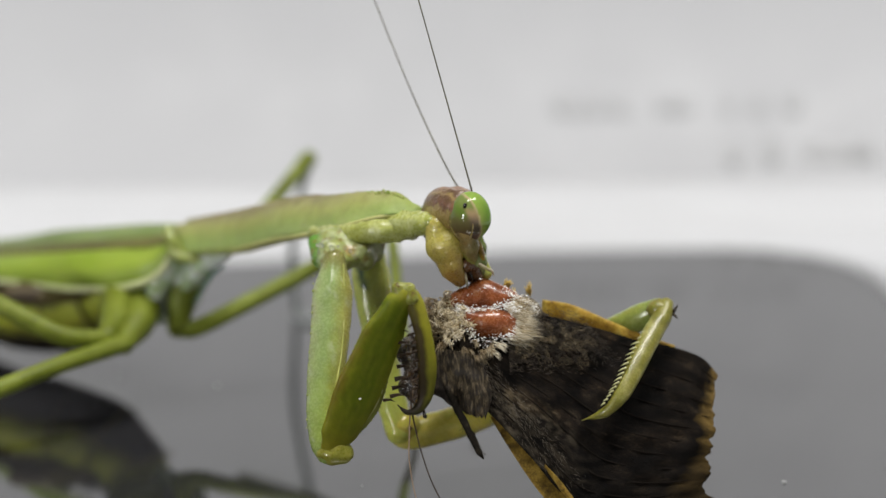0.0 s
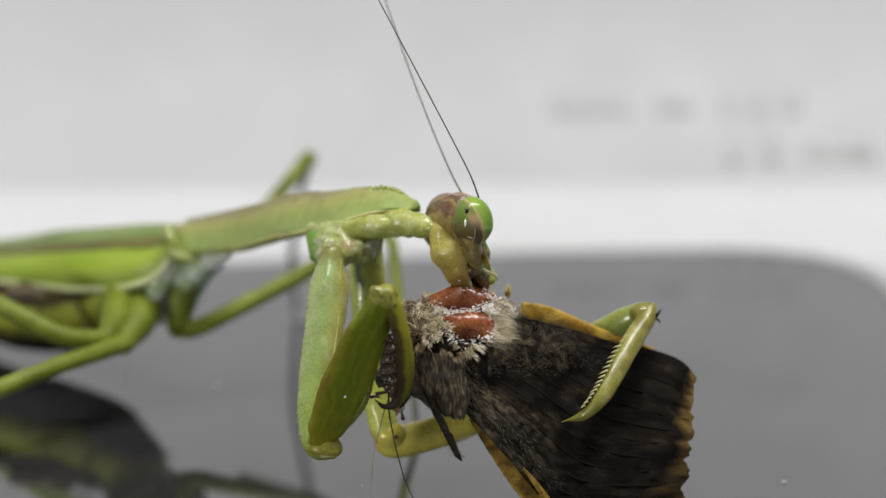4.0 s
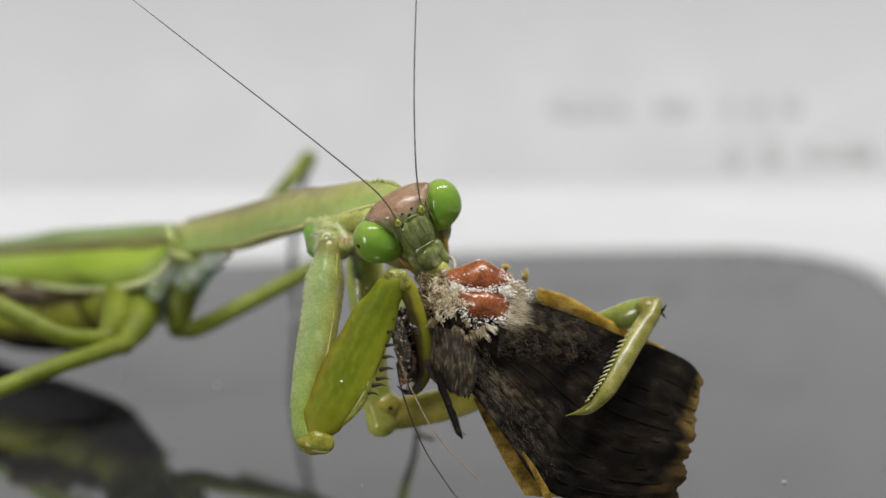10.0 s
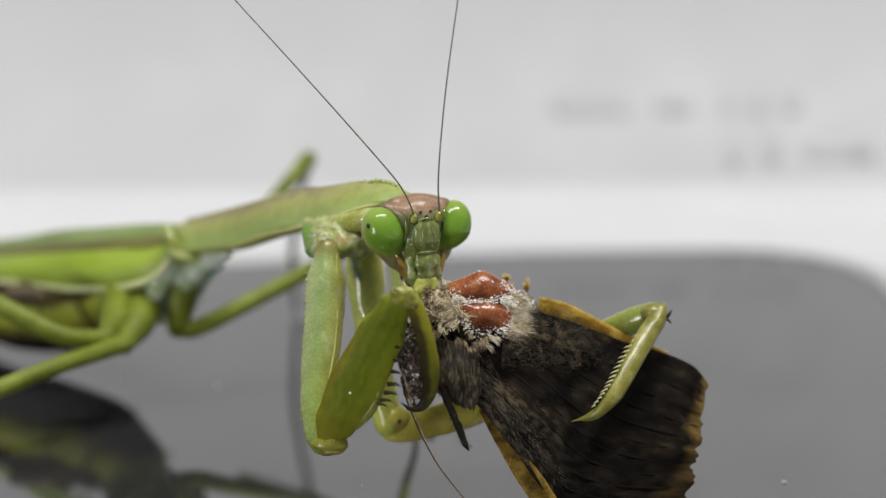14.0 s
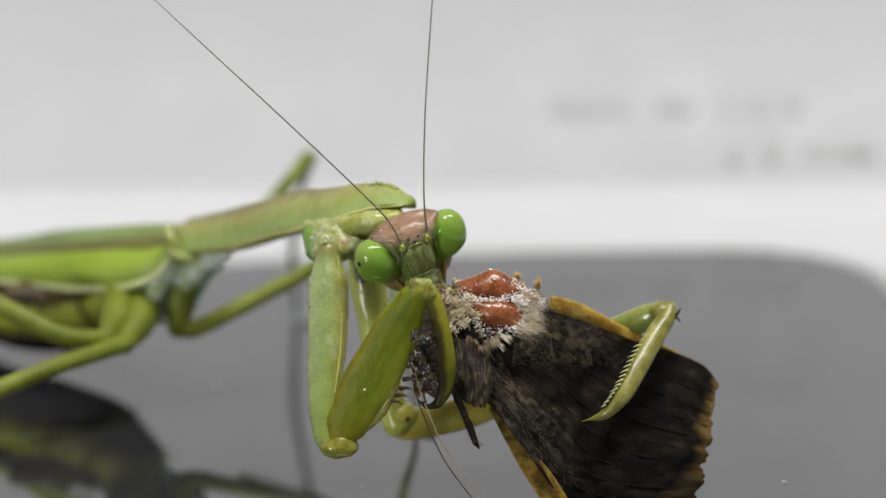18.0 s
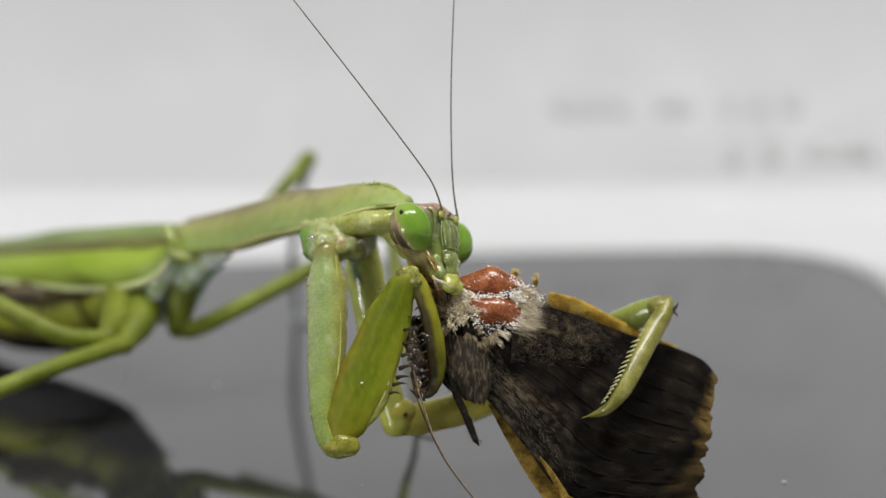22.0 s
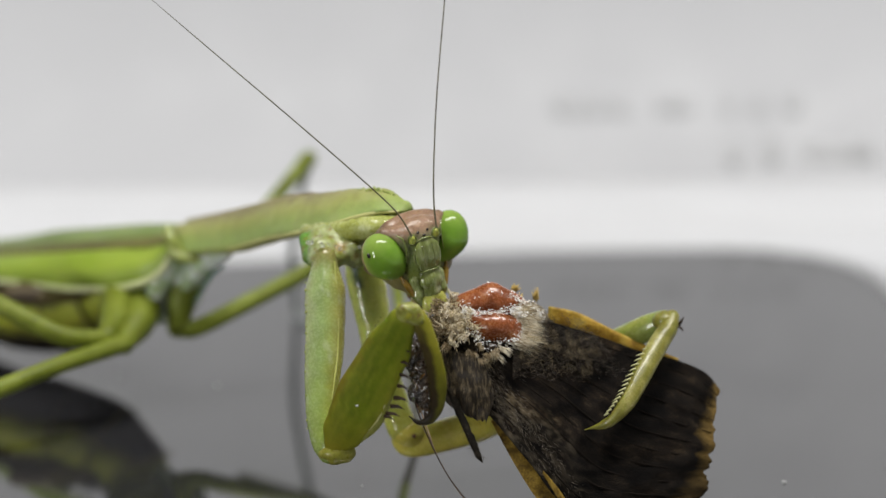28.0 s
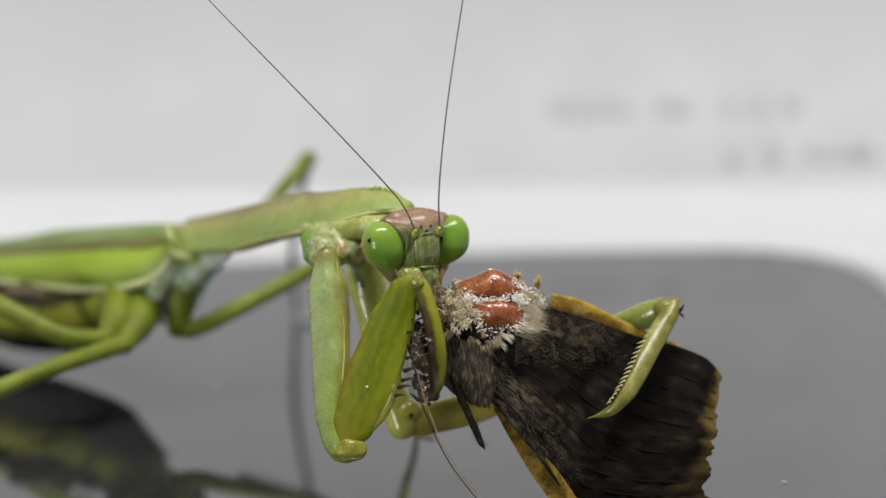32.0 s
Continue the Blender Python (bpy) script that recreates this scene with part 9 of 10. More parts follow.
    walk(THROAT, [
        (0, at(0.000, 0.100, 0.000, 0.00, -0.00, 0.00)),
        (0.5, at(0.000, 0.150, 0.000, 0.00, -0.00, 0.00)),
        (1, at(0.000, 0.250, 0.000, 0.00, -0.00, 0.00)),
        (1.5, at(0.000, 0.450, 0.000, 0.00, -0.00, 0.00)),
        (2, at(0.000, 0.750, 0.000, 0.00, -0.00, 0.00)),
        (2.5, at(0.000, 0.300, 0.000, 0.00, -0.00, 0.00)),
        (3, at(0.000, 0.100, 0.000, 0.00, -0.00, 0.00)),
        (3.5, at(0.000, 0.050, 0.000, 0.00, -0.00, 0.00)),
        (5.5, at(0.000, -0.268, 0.158, 0.00, -0.00, 0.00)),
        (5.8, at(0.000, -0.350, 0.350, 0.00, -0.00, 0.00)),
        (6, at(0.000, -0.350, 0.350, 0.00, -0.00, 0.00)),
        (6.5, at(0.000, -0.350, 0.350, 0.00, -0.00, 0.00)),
        (7, at(0.000, -0.350, 0.350, 0.00, -0.00, 0.00)),
        (7.5, at(0.000, -0.350, 0.350, 0.00, -0.00, 0.00)),
        (8, at(0.000, -0.350, 0.350, 0.00, -0.00, 0.00)),
        (8.5, at(0.000, -0.350, 0.350, 0.00, -0.00, 0.00)),
        (9, at(0.000, -0.350, 0.350, 0.00, -0.00, 0.00)),
        (9.5, at(0.000, -0.350, 0.350, 0.00, -0.00, 0.00)),
        (10, at(0.000, -0.350, 0.350, 0.00, -0.00, 0.00)),
        (10.5, at(0.000, -0.350, 0.350, 0.00, -0.00, 0.00)),
        (11, at(0.000, -0.350, 0.350, 0.00, -0.00, 0.00)),
        (11.5, at(0.000, -0.350, 0.350, 0.00, -0.00, 0.00)),
        (12, at(0.000, -0.350, 0.350, 0.00, -0.00, 0.00)),
        (12.5, at(0.000, -0.350, 0.350, 0.00, -0.00, 0.00)),
        (13, at(0.000, -0.350, 0.350, 0.00, -0.00, 0.00)),
        (13.5, at(0.000, -0.350, 0.350, 0.00, -0.00, 0.00)),
        (14, at(0.000, -0.350, 0.350, 0.00, -0.00, 0.00)),
        (14.5, at(0.000, -0.350, 0.350, 0.00, -0.00, 0.00)),
        (16.5, at(0.000, -0.350, 0.350, 0.00, -0.00, 0.00)),
        (17, at(0.000, -0.350, 0.350, 0.00, -0.00, 0.00)),
        (17.5, at(0.000, -0.350, 0.350, 0.00, -0.00, 0.00)),
        (18, at(0.000, -0.350, 0.350, 0.00, -0.00, 0.00)),
        (18.5, at(0.000, -0.350, 0.350, 0.00, -0.00, 0.00)),
        (19, at(0.000, -0.350, 0.350, 0.00, -0.00, 0.00)),
        (19.5, at(0.000, -0.350, 0.350, 0.00, -0.00, 0.00)),
        (20, at(0.000, -0.350, 0.350, 0.00, -0.00, 0.00)),
        (20.5, at(0.000, -0.350, 0.350, 0.00, -0.00, 0.00)),
        (21, at(0.000, -0.312, 0.261, 0.00, -0.00, 0.00)),
        (21.5, at(0.000, -0.270, 0.163, 0.00, -0.00, 0.00)),
        (22, at(0.000, -0.315, 0.268, 0.00, -0.00, 0.00)),
        (22.5, at(0.000, -0.350, 0.350, 0.00, -0.00, 0.00)),
        (23, at(0.000, -0.350, 0.350, 0.00, -0.00, 0.00)),
        (23.5, at(0.000, -0.350, 0.350, 0.00, -0.00, 0.00)),
        (24, at(0.000, -0.350, 0.350, 0.00, -0.00, 0.00)),
        (24.5, at(0.000, -0.350, 0.350, 0.00, -0.00, 0.00)),
        (25, at(0.000, -0.350, 0.350, 0.00, -0.00, 0.00)),
        (25.5, at(0.000, -0.350, 0.350, 0.00, -0.00, 0.00)),
        (27.5, at(0.000, -0.350, 0.350, 0.00, -0.00, 0.00)),
        (28, at(0.000, -0.350, 0.350, 0.00, -0.00, 0.00)),
        (28.5, at(0.000, -0.350, 0.350, 0.00, -0.00, 0.00)),
        (29, at(0.000, -0.350, 0.350, 0.00, -0.00, 0.00)),
        (29.5, at(0.000, -0.350, 0.350, 0.00, -0.00, 0.00)),
        (30, at(0.000, -0.350, 0.350, 0.00, -0.00, 0.00)),
        (30.5, at(0.000, -0.350, 0.350, 0.00, -0.00, 0.00)),
        (31, at(0.000, -0.350, 0.350, 0.00, -0.00, 0.00)),
        (31.5, at(0.000, -0.350, 0.350, 0.00, -0.00, 0.00)),
        (32, at(0.000, -0.350, 0.350, 0.00, -0.00, 0.00))])
    walk(ANTENNAE[0], [
        (0, at(-0.779, -1.279, 0.946, -7.13, -11.58, -22.49)),
        (0.5, at(-0.739, -1.189, 0.962, -14.73, -10.93, -20.93)),
        (1, at(-0.698, -1.099, 0.977, -17.51, -10.68, -20.35)),
        (1.5, at(-0.659, -1.008, 0.992, -15.12, -10.90, -20.77)),
        (2, at(-0.619, -0.918, 1.008, -14.92, -10.83, -20.81)),
        (2.5, at(-0.659, -1.009, 0.992, -16.50, -10.78, -20.49)),
        (3, at(-0.699, -1.099, 0.977, -16.59, -10.94, -20.41)),
        (3.5, at(-0.900, -1.550, 0.900, -15.66, -10.75, -20.73)),
        (4.2, at(-0.900, -1.550, 0.900, -24.40, -2.38, 20.60)),
        (4.9, at(-0.900, -1.550, 0.900, -25.52, 9.62, 60.85)),
        (5.5, at(-0.900, -1.550, 0.900, -18.23, 19.40, 103.01)),
        (5.8, at(-0.900, -1.550, 0.900, -21.78, 47.23, 129.92)),
        (6, at(-0.900, -1.550, 0.900, -0.07, 46.82, 154.20)),
        (6.5, at(-0.900, -1.550, 0.900, 11.19, 45.01, 179.09)),
        (7, at(-0.900, -1.550, 0.900, 21.57, 27.08, 188.67)),
        (7.5, at(-0.900, -1.550, 0.900, 23.92, 23.02, 193.46)),
        (8, at(-0.900, -1.550, 0.900, 29.74, 12.88, 192.11)),
        (8.5, at(-0.900, -1.550, 0.900, 27.40, -4.64, 186.38)),
        (9, at(-0.900, -1.550, 0.900, -0.53, -19.77, 192.41)),
        (9.5, at(-0.900, -1.550, 0.900, 16.68, -8.23, 174.72)),
        (10, at(-0.900, -1.550, 0.900, 22.64, 21.86, 178.98)),
        (10.5, at(-0.900, -1.550, 0.900, 19.40, 24.44, 173.48)),
        (11, at(-0.900, -1.550, 0.900, 21.55, 37.43, 167.45)),
        (11.5, at(-0.900, -1.550, 0.900, 18.25, 41.83, 165.29)),
        (12, at(-0.900, -1.550, 0.900, 20.61, 40.29, 168.76)),
        (12.5, at(-0.900, -1.550, 0.900, 18.84, 42.69, 167.45)),
        (13, at(-0.900, -1.550, 0.900, 2.62, 38.97, 153.59)),
        (13.5, at(-0.900, -1.550, 0.900, 15.07, 45.00, 164.36)),
        (14, at(-0.900, -1.550, 0.900, 13.20, 39.27, 163.46)),
        (14.5, at(-0.900, -1.550, 0.900, 20.19, 35.68, 170.53)),
        (16.5, at(-0.900, -1.550, 0.900, 21.87, 27.97, 176.74)),
        (17, at(-0.900, -1.550, 0.900, 23.98, 29.60, 174.17)),
        (17.5, at(-0.900, -1.550, 0.900, 22.35, 31.99, 176.23)),
        (18, at(-0.900, -1.550, 0.900, 30.47, 25.47, 181.74)),
        (18.5, at(-0.900, -1.550, 0.900, 27.74, 28.50, 181.65)),
        (19, at(-0.900, -1.550, 0.900, 29.34, 26.51, 178.78)),
        (19.5, at(-0.900, -1.550, 0.900, 24.71, 38.76, 175.71)),
        (20, at(-0.900, -1.550, 0.900, 26.08, 44.45, 180.33)),
        (20.5, at(-0.900, -1.550, 0.900, 15.32, 47.17, 163.50)),
        (21, at(-0.900, -1.550, 0.900, -9.02, 41.72, 122.98)),
        (21.5, at(-0.900, -1.550, 0.900, -36.43, 11.40, 101.74)),
        (22, at(-0.900, -1.550, 0.900, -25.90, 31.24, 111.81)),
        (22.5, at(-0.900, -1.550, 0.900, 21.01, 41.32, 168.67)),
        (23, at(-0.900, -1.550, 0.900, 18.13, 33.83, 176.51)),
        (23.5, at(-0.900, -1.550, 0.900, 19.34, 22.64, 180.94)),
        (24, at(-0.900, -1.550, 0.900, 20.23, 20.37, 176.13)),
        (24.5, at(-0.900, -1.550, 0.900, 17.00, 19.91, 187.75)),
        (25, at(-0.900, -1.550, 0.900, 31.75, 17.31, 185.60)),
        (25.5, at(-0.900, -1.550, 0.900, 24.68, 26.61, 176.33)),
        (27.5, at(-0.900, -1.550, 0.900, 24.56, 25.87, 172.32)),
        (28, at(-0.900, -1.550, 0.900, 22.39, 36.07, 167.11)),
        (28.5, at(-0.900, -1.550, 0.900, 19.45, 33.48, 162.55)),
        (29, at(-0.900, -1.550, 0.900, 8.17, 38.09, 152.18)),
        (29.5, at(-0.900, -1.550, 0.900, 28.78, 47.08, 174.82)),
        (30, at(-0.900, -1.550, 0.900, 26.58, 38.22, 181.59)),
        (30.5, at(-0.900, -1.550, 0.900, 20.89, 41.86, 167.97)),
        (31, at(-0.900, -1.550, 0.900, 19.66, 41.87, 168.13)),
        (31.5, at(-0.900, -1.550, 0.900, 12.45, 40.99, 164.25)),
        (32, at(-0.900, -1.550, 0.900, 14.31, 42.19, 161.36))])
    walk(ANTENNAE[1], [
        (0, at(0.900, -1.550, 0.900, 15.14, 15.01, 66.14)),
        (0.5, at(0.920, -1.505, 0.908, 15.79, 17.00, 66.25)),
        (1, at(0.940, -1.460, 0.915, 17.17, 9.58, 66.18)),
        (1.5, at(1.061, -1.189, 0.962, 16.38, 14.67, 66.30)),
        (2, at(1.181, -0.918, 1.008, 15.68, 18.86, 66.39)),
        (2.5, at(1.081, -1.144, 0.969, 16.47, 14.81, 66.32)),
        (3, at(0.981, -1.370, 0.931, 17.62, 4.63, 66.16)),
        (3.5, at(0.900, -1.550, 0.900, 16.47, 7.44, 66.18)),
        (5.5, at(0.900, -1.550, 0.900, -12.32, 25.30, 101.72)),
        (5.8, at(0.900, -1.550, 0.900, -9.42, 30.03, 135.80)),
        (6, at(0.900, -1.550, 0.900, 8.15, 14.09, 152.29)),
        (6.5, at(0.900, -1.550, 0.900, 17.31, -7.05, 167.70)),
        (7, at(0.900, -1.550, 0.900, 30.72, -17.71, 169.51)),
        (7.5, at(0.900, -1.550, 0.900, 34.78, -18.53, 173.04)),
        (8, at(0.900, -1.550, 0.900, 46.05, -29.40, 162.71)),
        (8.5, at(0.900, -1.550, 0.900, 52.65, -39.91, 157.38)),
        (9, at(0.900, -1.550, 0.900, 18.54, -47.89, 187.04)),
        (9.5, at(0.900, -1.550, 0.900, 37.12, -38.59, 159.51)),
        (10, at(0.900, -1.550, 0.900, 35.16, -22.71, 157.15)),
        (10.5, at(0.900, -1.550, 0.900, 29.68, -20.70, 155.33)),
        (11, at(0.900, -1.550, 0.900, 25.25, -5.96, 149.58)),
        (11.5, at(0.900, -1.550, 0.900, 21.51, 0.22, 150.48)),
        (12, at(0.900, -1.550, 0.900, 23.88, -0.77, 152.32)),
        (12.5, at(0.900, -1.550, 0.900, 22.29, 1.46, 152.21)),
        (13, at(0.900, -1.550, 0.900, 10.66, -7.75, 148.82)),
        (13.5, at(0.900, -1.550, 0.900, 18.88, -0.10, 150.91)),
        (14, at(0.900, -1.550, 0.900, 18.62, -5.11, 151.54)),
        (14.5, at(0.900, -1.550, 0.900, 25.14, -8.58, 153.35)),
        (16.5, at(0.900, -1.550, 0.900, 29.24, -14.25, 158.53)),
        (17, at(0.900, -1.550, 0.900, 29.87, -12.51, 154.67)),
        (17.5, at(0.900, -1.550, 0.900, 28.04, -9.76, 158.26)),
        (18, at(0.900, -1.550, 0.900, 37.88, -14.50, 157.39)),
        (18.5, at(0.900, -1.550, 0.900, 34.24, -13.58, 158.80)),
        (19, at(0.900, -1.550, 0.900, 35.87, -13.10, 155.71)),
        (19.5, at(0.900, -1.550, 0.900, 27.39, -4.04, 155.86)),
        (20, at(0.900, -1.550, 0.900, 26.37, -0.69, 158.64)),
        (20.5, at(0.900, -1.550, 0.900, 17.38, 1.14, 149.88)),
        (21, at(0.900, -1.550, 0.900, -1.33, 1.02, 125.91)),
        (21.5, at(0.900, -1.550, 0.900, -30.18, -15.39, 116.10)),
        (22, at(0.900, -1.550, 0.900, -15.58, -2.69, 123.29)),
        (22.5, at(0.900, -1.550, 0.900, 23.99, 2.20, 152.65)),
        (23, at(0.900, -1.550, 0.900, 24.25, -7.56, 161.78)),
        (23.5, at(0.900, -1.550, 0.900, 29.22, -18.26, 164.57)),
        (24, at(0.900, -1.550, 0.900, 30.16, -20.21, 159.20)),
        (24.5, at(0.900, -1.550, 0.900, 28.72, -25.34, 171.19)),
        (25, at(0.900, -1.550, 0.900, 42.80, -21.70, 159.00)),
        (25.5, at(0.900, -1.550, 0.900, 31.44, -15.22, 156.31)),
        (27.5, at(0.900, -1.550, 0.900, 31.52, -14.81, 152.64)),
        (28, at(0.900, -1.550, 0.900, 25.89, -10.38, 147.71)),
        (28.5, at(0.900, -1.550, 0.900, 24.30, -12.90, 145.18)),
        (29, at(0.900, -1.550, 0.900, 13.78, -7.29, 143.65)),
        (29.5, at(0.900, -1.550, 0.900, 26.70, 4.61, 151.85)),
        (30, at(0.900, -1.550, 0.900, 29.68, -6.50, 159.30)),
        (30.5, at(0.900, -1.550, 0.900, 23.36, -3.53, 150.24)),
        (31, at(0.900, -1.550, 0.900, 22.59, -3.66, 151.33)),
        (31.5, at(0.900, -1.550, 0.900, 17.74, -6.03, 152.65)),
        (32, at(0.900, -1.550, 0.900, 18.50, -4.58, 148.29))])
    walk(FEELERS[0], [
        (0, at(-10.970, -3.090, 1.990, -0.49, 15.32, -3.62)),
        (0.5, at(-10.970, -3.090, 1.990, -0.55, 16.25, -3.86)),
        (1, at(-10.970, -3.090, 1.990, -0.57, 16.40, -3.90)),
        (1.5, at(-10.970, -3.090, 1.990, -0.58, 16.59, -3.95)),
        (2, at(-10.970, -3.090, 1.990, -0.57, 16.46, -3.91)),
        (2.5, at(-10.970, -3.090, 1.990, -0.62, 17.28, -4.11)),
        (3, at(-10.970, -3.090, 1.990, -0.65, 17.64, -4.21)),
        (3.5, at(-10.970, -3.090, 1.990, -0.71, 18.36, -4.40)),
        (5.5, at(-10.970, -3.090, 1.990, -0.13, 7.99, -1.85)),
        (5.8, at(-10.970, -3.090, 1.990, -0.10, 7.11, -1.65)),
        (6, at(-10.970, -3.090, 1.990, -0.08, 6.25, -1.45)),
        (6.5, at(-10.970, -3.090, 1.990, -0.12, 7.63, -1.77)),
        (7, at(-10.970, -3.090, 1.990, -0.20, 9.95, -2.32)),
        (7.5, at(-10.970, -3.090, 1.990, -0.14, 8.25, -1.92)),
        (8, at(-10.970, -3.090, 1.990, -0.14, 8.27, -1.93)),
        (8.5, at(-10.970, -3.090, 1.990, -0.07, 5.93, -1.37)),
        (9, at(-10.970, -3.090, 1.990, -0.04, 4.06, -0.94)),
        (9.5, at(-10.970, -3.090, 1.990, -0.04, 4.14, -0.96)),
        (10, at(-10.970, -3.090, 1.990, -0.04, 4.39, -1.01)),
        (10.5, at(-10.970, -3.090, 1.990, -0.02, 3.01, -0.69)),
        (11, at(-10.970, -3.090, 1.990, -0.00, 0.63, -0.15)),
        (11.5, at(-10.970, -3.090, 1.990, -0.00, 0.58, -0.14)),
        (12, at(-10.970, -3.090, 1.990, -0.00, 0.76, -0.18)),
        (12.5, at(-10.970, -3.090, 1.990, -0.00, 0.69, -0.16)),
        (13, at(-10.970, -3.090, 1.990, 0.00, -0.00, 0.00)),
        (13.5, at(-10.970, -3.090, 1.990, -0.00, 1.08, -0.26)),
        (14, at(-10.970, -3.090, 1.990, -0.01, 1.87, -0.43)),
        (14.5, at(-10.970, -3.090, 1.990, -0.00, 1.27, -0.30)),
        (16.5, at(-10.970, -3.090, 1.990, -0.04, 4.25, -0.99)),
        (17, at(-10.970, -3.090, 1.990, -0.06, 5.44, -1.26)),
        (17.5, at(-10.970, -3.090, 1.990, -0.05, 4.71, -1.09)),
        (18, at(-10.970, -3.090, 1.990, -0.02, 3.02, -0.70)),
        (18.5, at(-10.970, -3.090, 1.990, -0.04, 4.43, -1.03)),
        (19, at(-10.970, -3.090, 1.990, -0.05, 4.92, -1.14)),
        (19.5, at(-10.970, -3.090, 1.990, -0.06, 5.23, -1.21)),
        (20, at(-10.970, -3.090, 1.990, -0.06, 5.47, -1.26)),
        (20.5, at(-10.970, -3.090, 1.990, -0.07, 5.68, -1.31)),
        (21, at(-10.970, -3.090, 1.990, -0.08, 6.06, -1.40)),
        (21.5, at(-10.970, -3.090, 1.990, -0.04, 4.41, -1.02)),
        (22, at(-10.970, -3.090, 1.990, -0.03, 3.62, -0.84)),
        (22.5, at(-10.970, -3.090, 1.990, -0.00, 0.32, -0.07)),
        (23, at(-10.970, -3.090, 1.990, -0.04, -4.39, 1.02)),
        (23.5, at(-10.970, -3.090, 1.990, -0.03, -4.28, 0.99)),
        (24, at(-10.970, -3.090, 1.990, -0.00, -1.40, 0.33)),
        (24.5, at(-10.970, -3.090, 1.990, -0.00, 0.86, -0.20)),
        (25, at(-10.970, -3.090, 1.990, -0.01, 1.84, -0.43)),
        (25.5, at(-10.970, -3.090, 1.990, -0.00, 0.97, -0.22)),
        (27.5, at(-10.970, -3.090, 1.990, -0.03, 3.30, -0.76)),
        (28, at(-10.970, -3.090, 1.990, -0.02, 3.22, -0.74)),
        (28.5, at(-10.970, -3.090, 1.990, -0.02, 3.03, -0.70)),
        (29, at(-10.970, -3.090, 1.990, -0.01, 2.17, -0.50)),
        (29.5, at(-10.970, -3.090, 1.990, -0.04, 4.30, -1.00)),
        (30, at(-10.970, -3.090, 1.990, -0.08, 6.29, -1.45)),
        (30.5, at(-10.970, -3.090, 1.990, -0.09, 6.52, -1.51)),
        (31, at(-10.970, -3.090, 1.990, -0.09, 6.57, -1.52)),
        (31.5, at(-10.970, -3.090, 1.990, -0.06, 5.38, -1.24)),
        (32, at(-10.970, -3.090, 1.990, -0.03, 3.87, -0.89))])
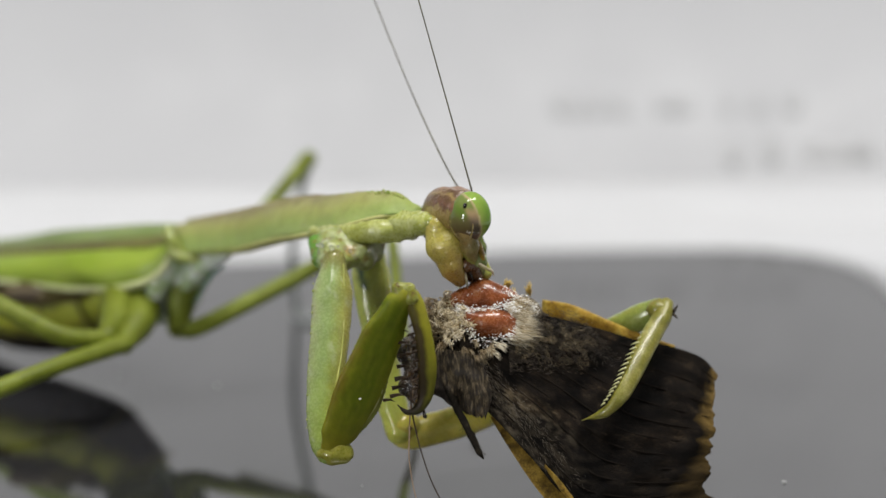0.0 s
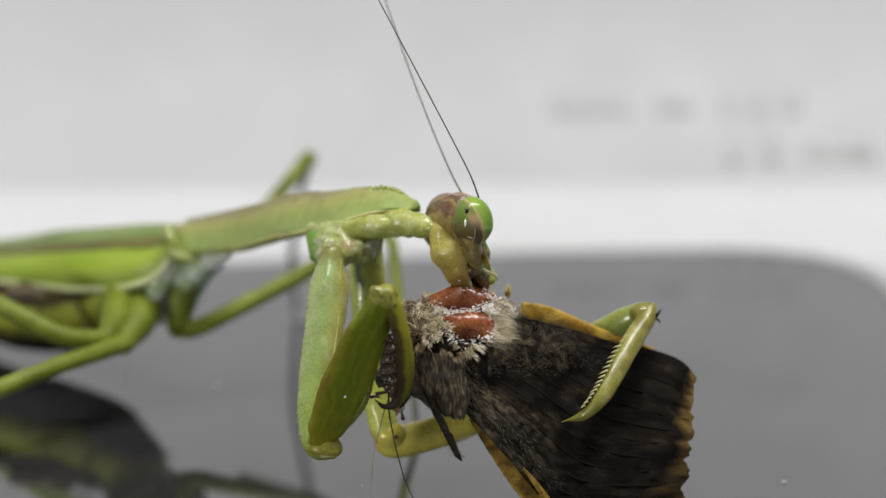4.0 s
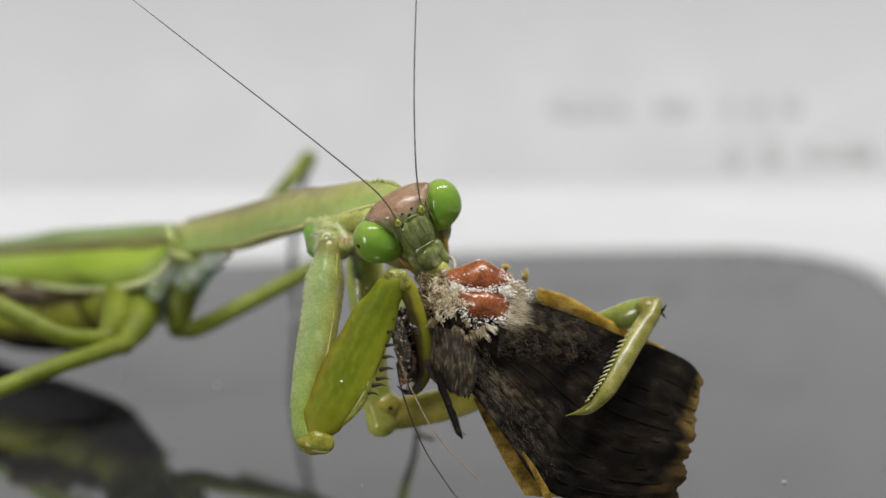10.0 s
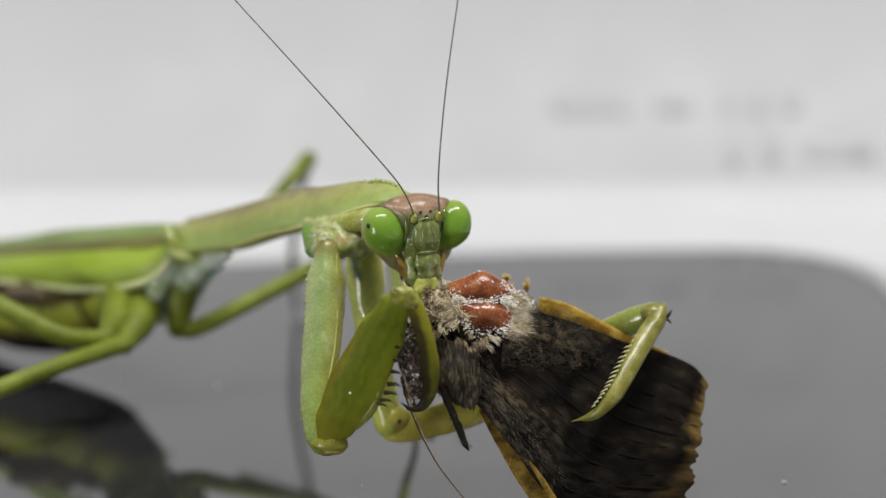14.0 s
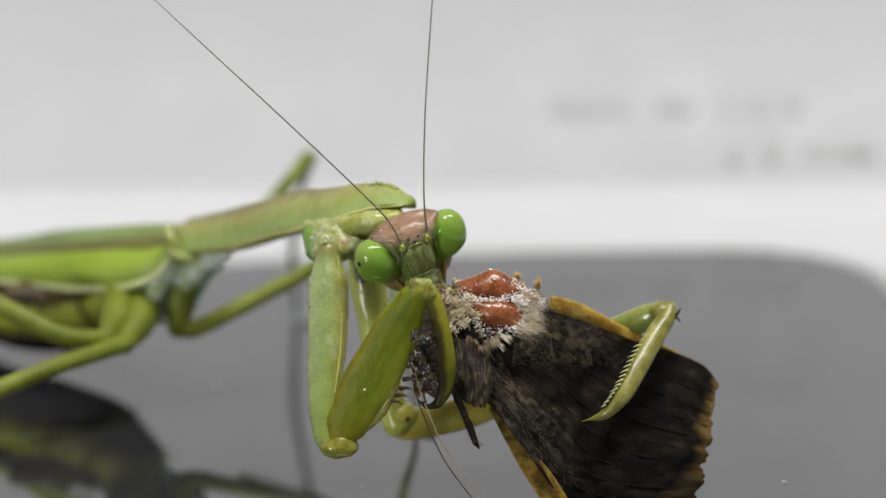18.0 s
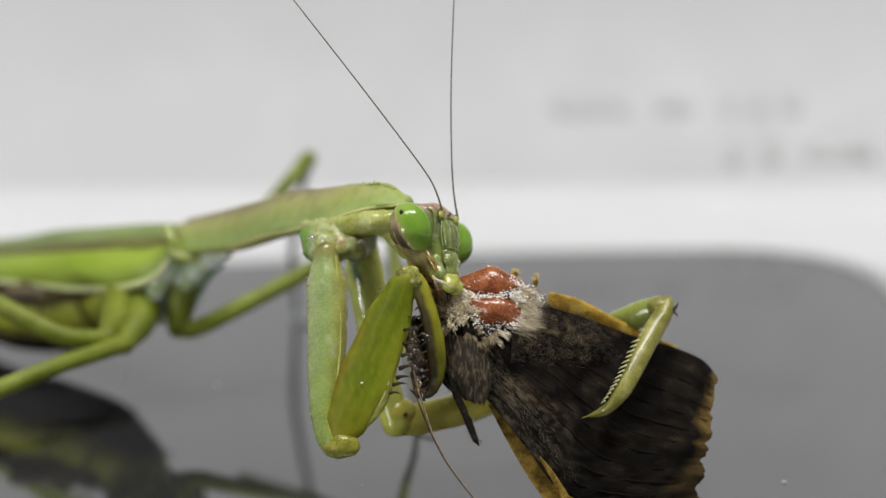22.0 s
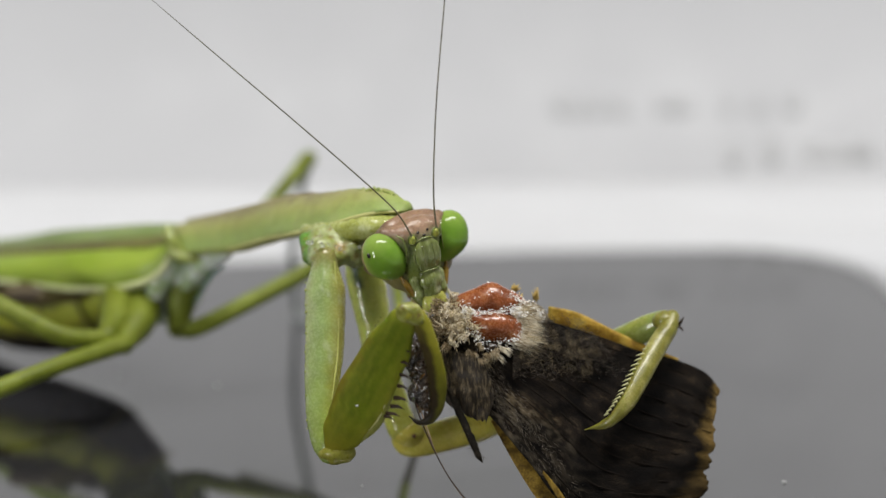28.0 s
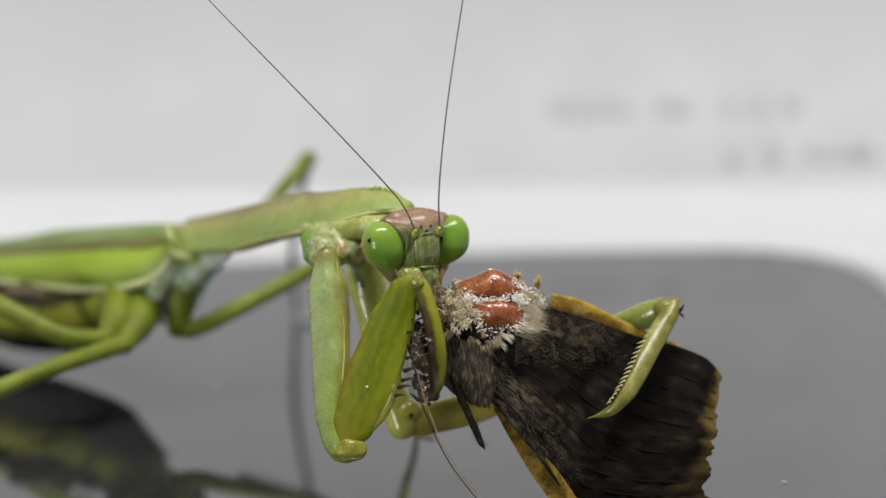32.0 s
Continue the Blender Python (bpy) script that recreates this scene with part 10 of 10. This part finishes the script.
    walk(FEELERS[1], [
        (0, at(-10.790, -2.990, 2.110, -1.69, 27.44, -6.89)),
        (0.5, at(-10.790, -2.990, 2.110, -1.99, 29.58, -7.53)),
        (1, at(-10.790, -2.990, 2.110, -2.21, 30.94, -7.95)),
        (1.5, at(-10.790, -2.990, 2.110, -2.49, 32.57, -8.49)),
        (2, at(-10.790, -2.990, 2.110, -2.72, 33.89, -8.92)),
        (2.5, at(-10.790, -2.990, 2.110, -2.43, 32.29, -8.38)),
        (3, at(-10.790, -2.990, 2.110, -3.05, 35.53, -9.49)),
        (3.5, at(-10.790, -2.990, 2.110, -3.74, 38.65, -10.64)),
        (5.5, at(-10.790, -2.990, 2.110, -3.07, 35.62, -9.52)),
        (5.8, at(-10.790, -2.990, 2.110, -2.12, 30.41, -7.79)),
        (6, at(-10.790, -2.990, 2.110, -1.57, 26.66, -6.65)),
        (6.5, at(-10.790, -2.990, 2.110, -0.69, 18.09, -4.33)),
        (7, at(-10.790, -2.990, 2.110, -0.22, 10.44, -2.44)),
        (7.5, at(-10.790, -2.990, 2.110, -0.15, 8.74, -2.03)),
        (8, at(-10.790, -2.990, 2.110, -0.16, 8.76, -2.04)),
        (8.5, at(-10.790, -2.990, 2.110, -0.00, 1.79, -0.41)),
        (9, at(-10.790, -2.990, 2.110, -0.05, -4.71, 1.09)),
        (9.5, at(-10.790, -2.990, 2.110, -0.06, -5.61, 1.30)),
        (10, at(-10.790, -2.990, 2.110, -0.08, -6.32, 1.47)),
        (10.5, at(-10.790, -2.990, 2.110, -0.02, -3.33, 0.77)),
        (11, at(-10.790, -2.990, 2.110, -0.00, -1.32, 0.30)),
        (11.5, at(-10.790, -2.990, 2.110, -0.00, -0.39, 0.09)),
        (12, at(-10.790, -2.990, 2.110, -0.00, 0.76, -0.18)),
        (12.5, at(-10.790, -2.990, 2.110, -0.00, 0.93, -0.22)),
        (13, at(-10.790, -2.990, 2.110, -0.00, 0.49, -0.11)),
        (13.5, at(-10.790, -2.990, 2.110, -0.01, 1.57, -0.37)),
        (14, at(-10.790, -2.990, 2.110, -0.01, 2.36, -0.54)),
        (14.5, at(-10.790, -2.990, 2.110, -0.01, 2.25, -0.52)),
        (16.5, at(-10.790, -2.990, 2.110, -0.02, 3.28, -0.76)),
        (17, at(-10.790, -2.990, 2.110, -0.03, 3.98, -0.92)),
        (17.5, at(-10.790, -2.990, 2.110, -0.01, 2.28, -0.52)),
        (18, at(-10.790, -2.990, 2.110, -0.00, -0.39, 0.09)),
        (18.5, at(-10.790, -2.990, 2.110, -0.00, 1.02, -0.24)),
        (19, at(-10.790, -2.990, 2.110, -0.01, 1.51, -0.35)),
        (19.5, at(-10.790, -2.990, 2.110, -0.01, 2.31, -0.53)),
        (20, at(-10.790, -2.990, 2.110, -0.02, 3.03, -0.70)),
        (20.5, at(-10.790, -2.990, 2.110, -0.02, 3.24, -0.75)),
        (21, at(-10.790, -2.990, 2.110, -0.03, 3.62, -0.84)),
        (21.5, at(-10.790, -2.990, 2.110, -0.02, 3.20, -0.74)),
        (22, at(-10.790, -2.990, 2.110, -0.03, 3.62, -0.84)),
        (22.5, at(-10.790, -2.990, 2.110, -0.03, -3.58, 0.83)),
        (23, at(-10.790, -2.990, 2.110, -0.31, -12.18, 2.86)),
        (23.5, at(-10.790, -2.990, 2.110, -0.26, -11.34, 2.66)),
        (24, at(-10.790, -2.990, 2.110, -0.12, -7.73, 1.80)),
        (24.5, at(-10.790, -2.990, 2.110, -0.12, -7.66, 1.78)),
        (25, at(-10.790, -2.990, 2.110, -0.16, -8.87, 2.07)),
        (25.5, at(-10.790, -2.990, 2.110, -0.11, -7.31, 1.70)),
        (27.5, at(-10.790, -2.990, 2.110, -0.02, 2.42, -0.56)),
        (28, at(-10.790, -2.990, 2.110, -0.04, 4.19, -0.97)),
        (28.5, at(-10.790, -2.990, 2.110, -0.04, 4.00, -0.93)),
        (29, at(-10.790, -2.990, 2.110, -0.02, 3.15, -0.72)),
        (29.5, at(-10.790, -2.990, 2.110, -0.05, 5.03, -1.17)),
        (30, at(-10.790, -2.990, 2.110, -0.09, 6.78, -1.57)),
        (30.5, at(-10.790, -2.990, 2.110, -0.10, 7.01, -1.63)),
        (31, at(-10.790, -2.990, 2.110, -0.10, 7.06, -1.64)),
        (31.5, at(-10.790, -2.990, 2.110, -0.06, 5.13, -1.19)),
        (32, at(-10.790, -2.990, 2.110, -0.02, 2.89, -0.67))])


motions()
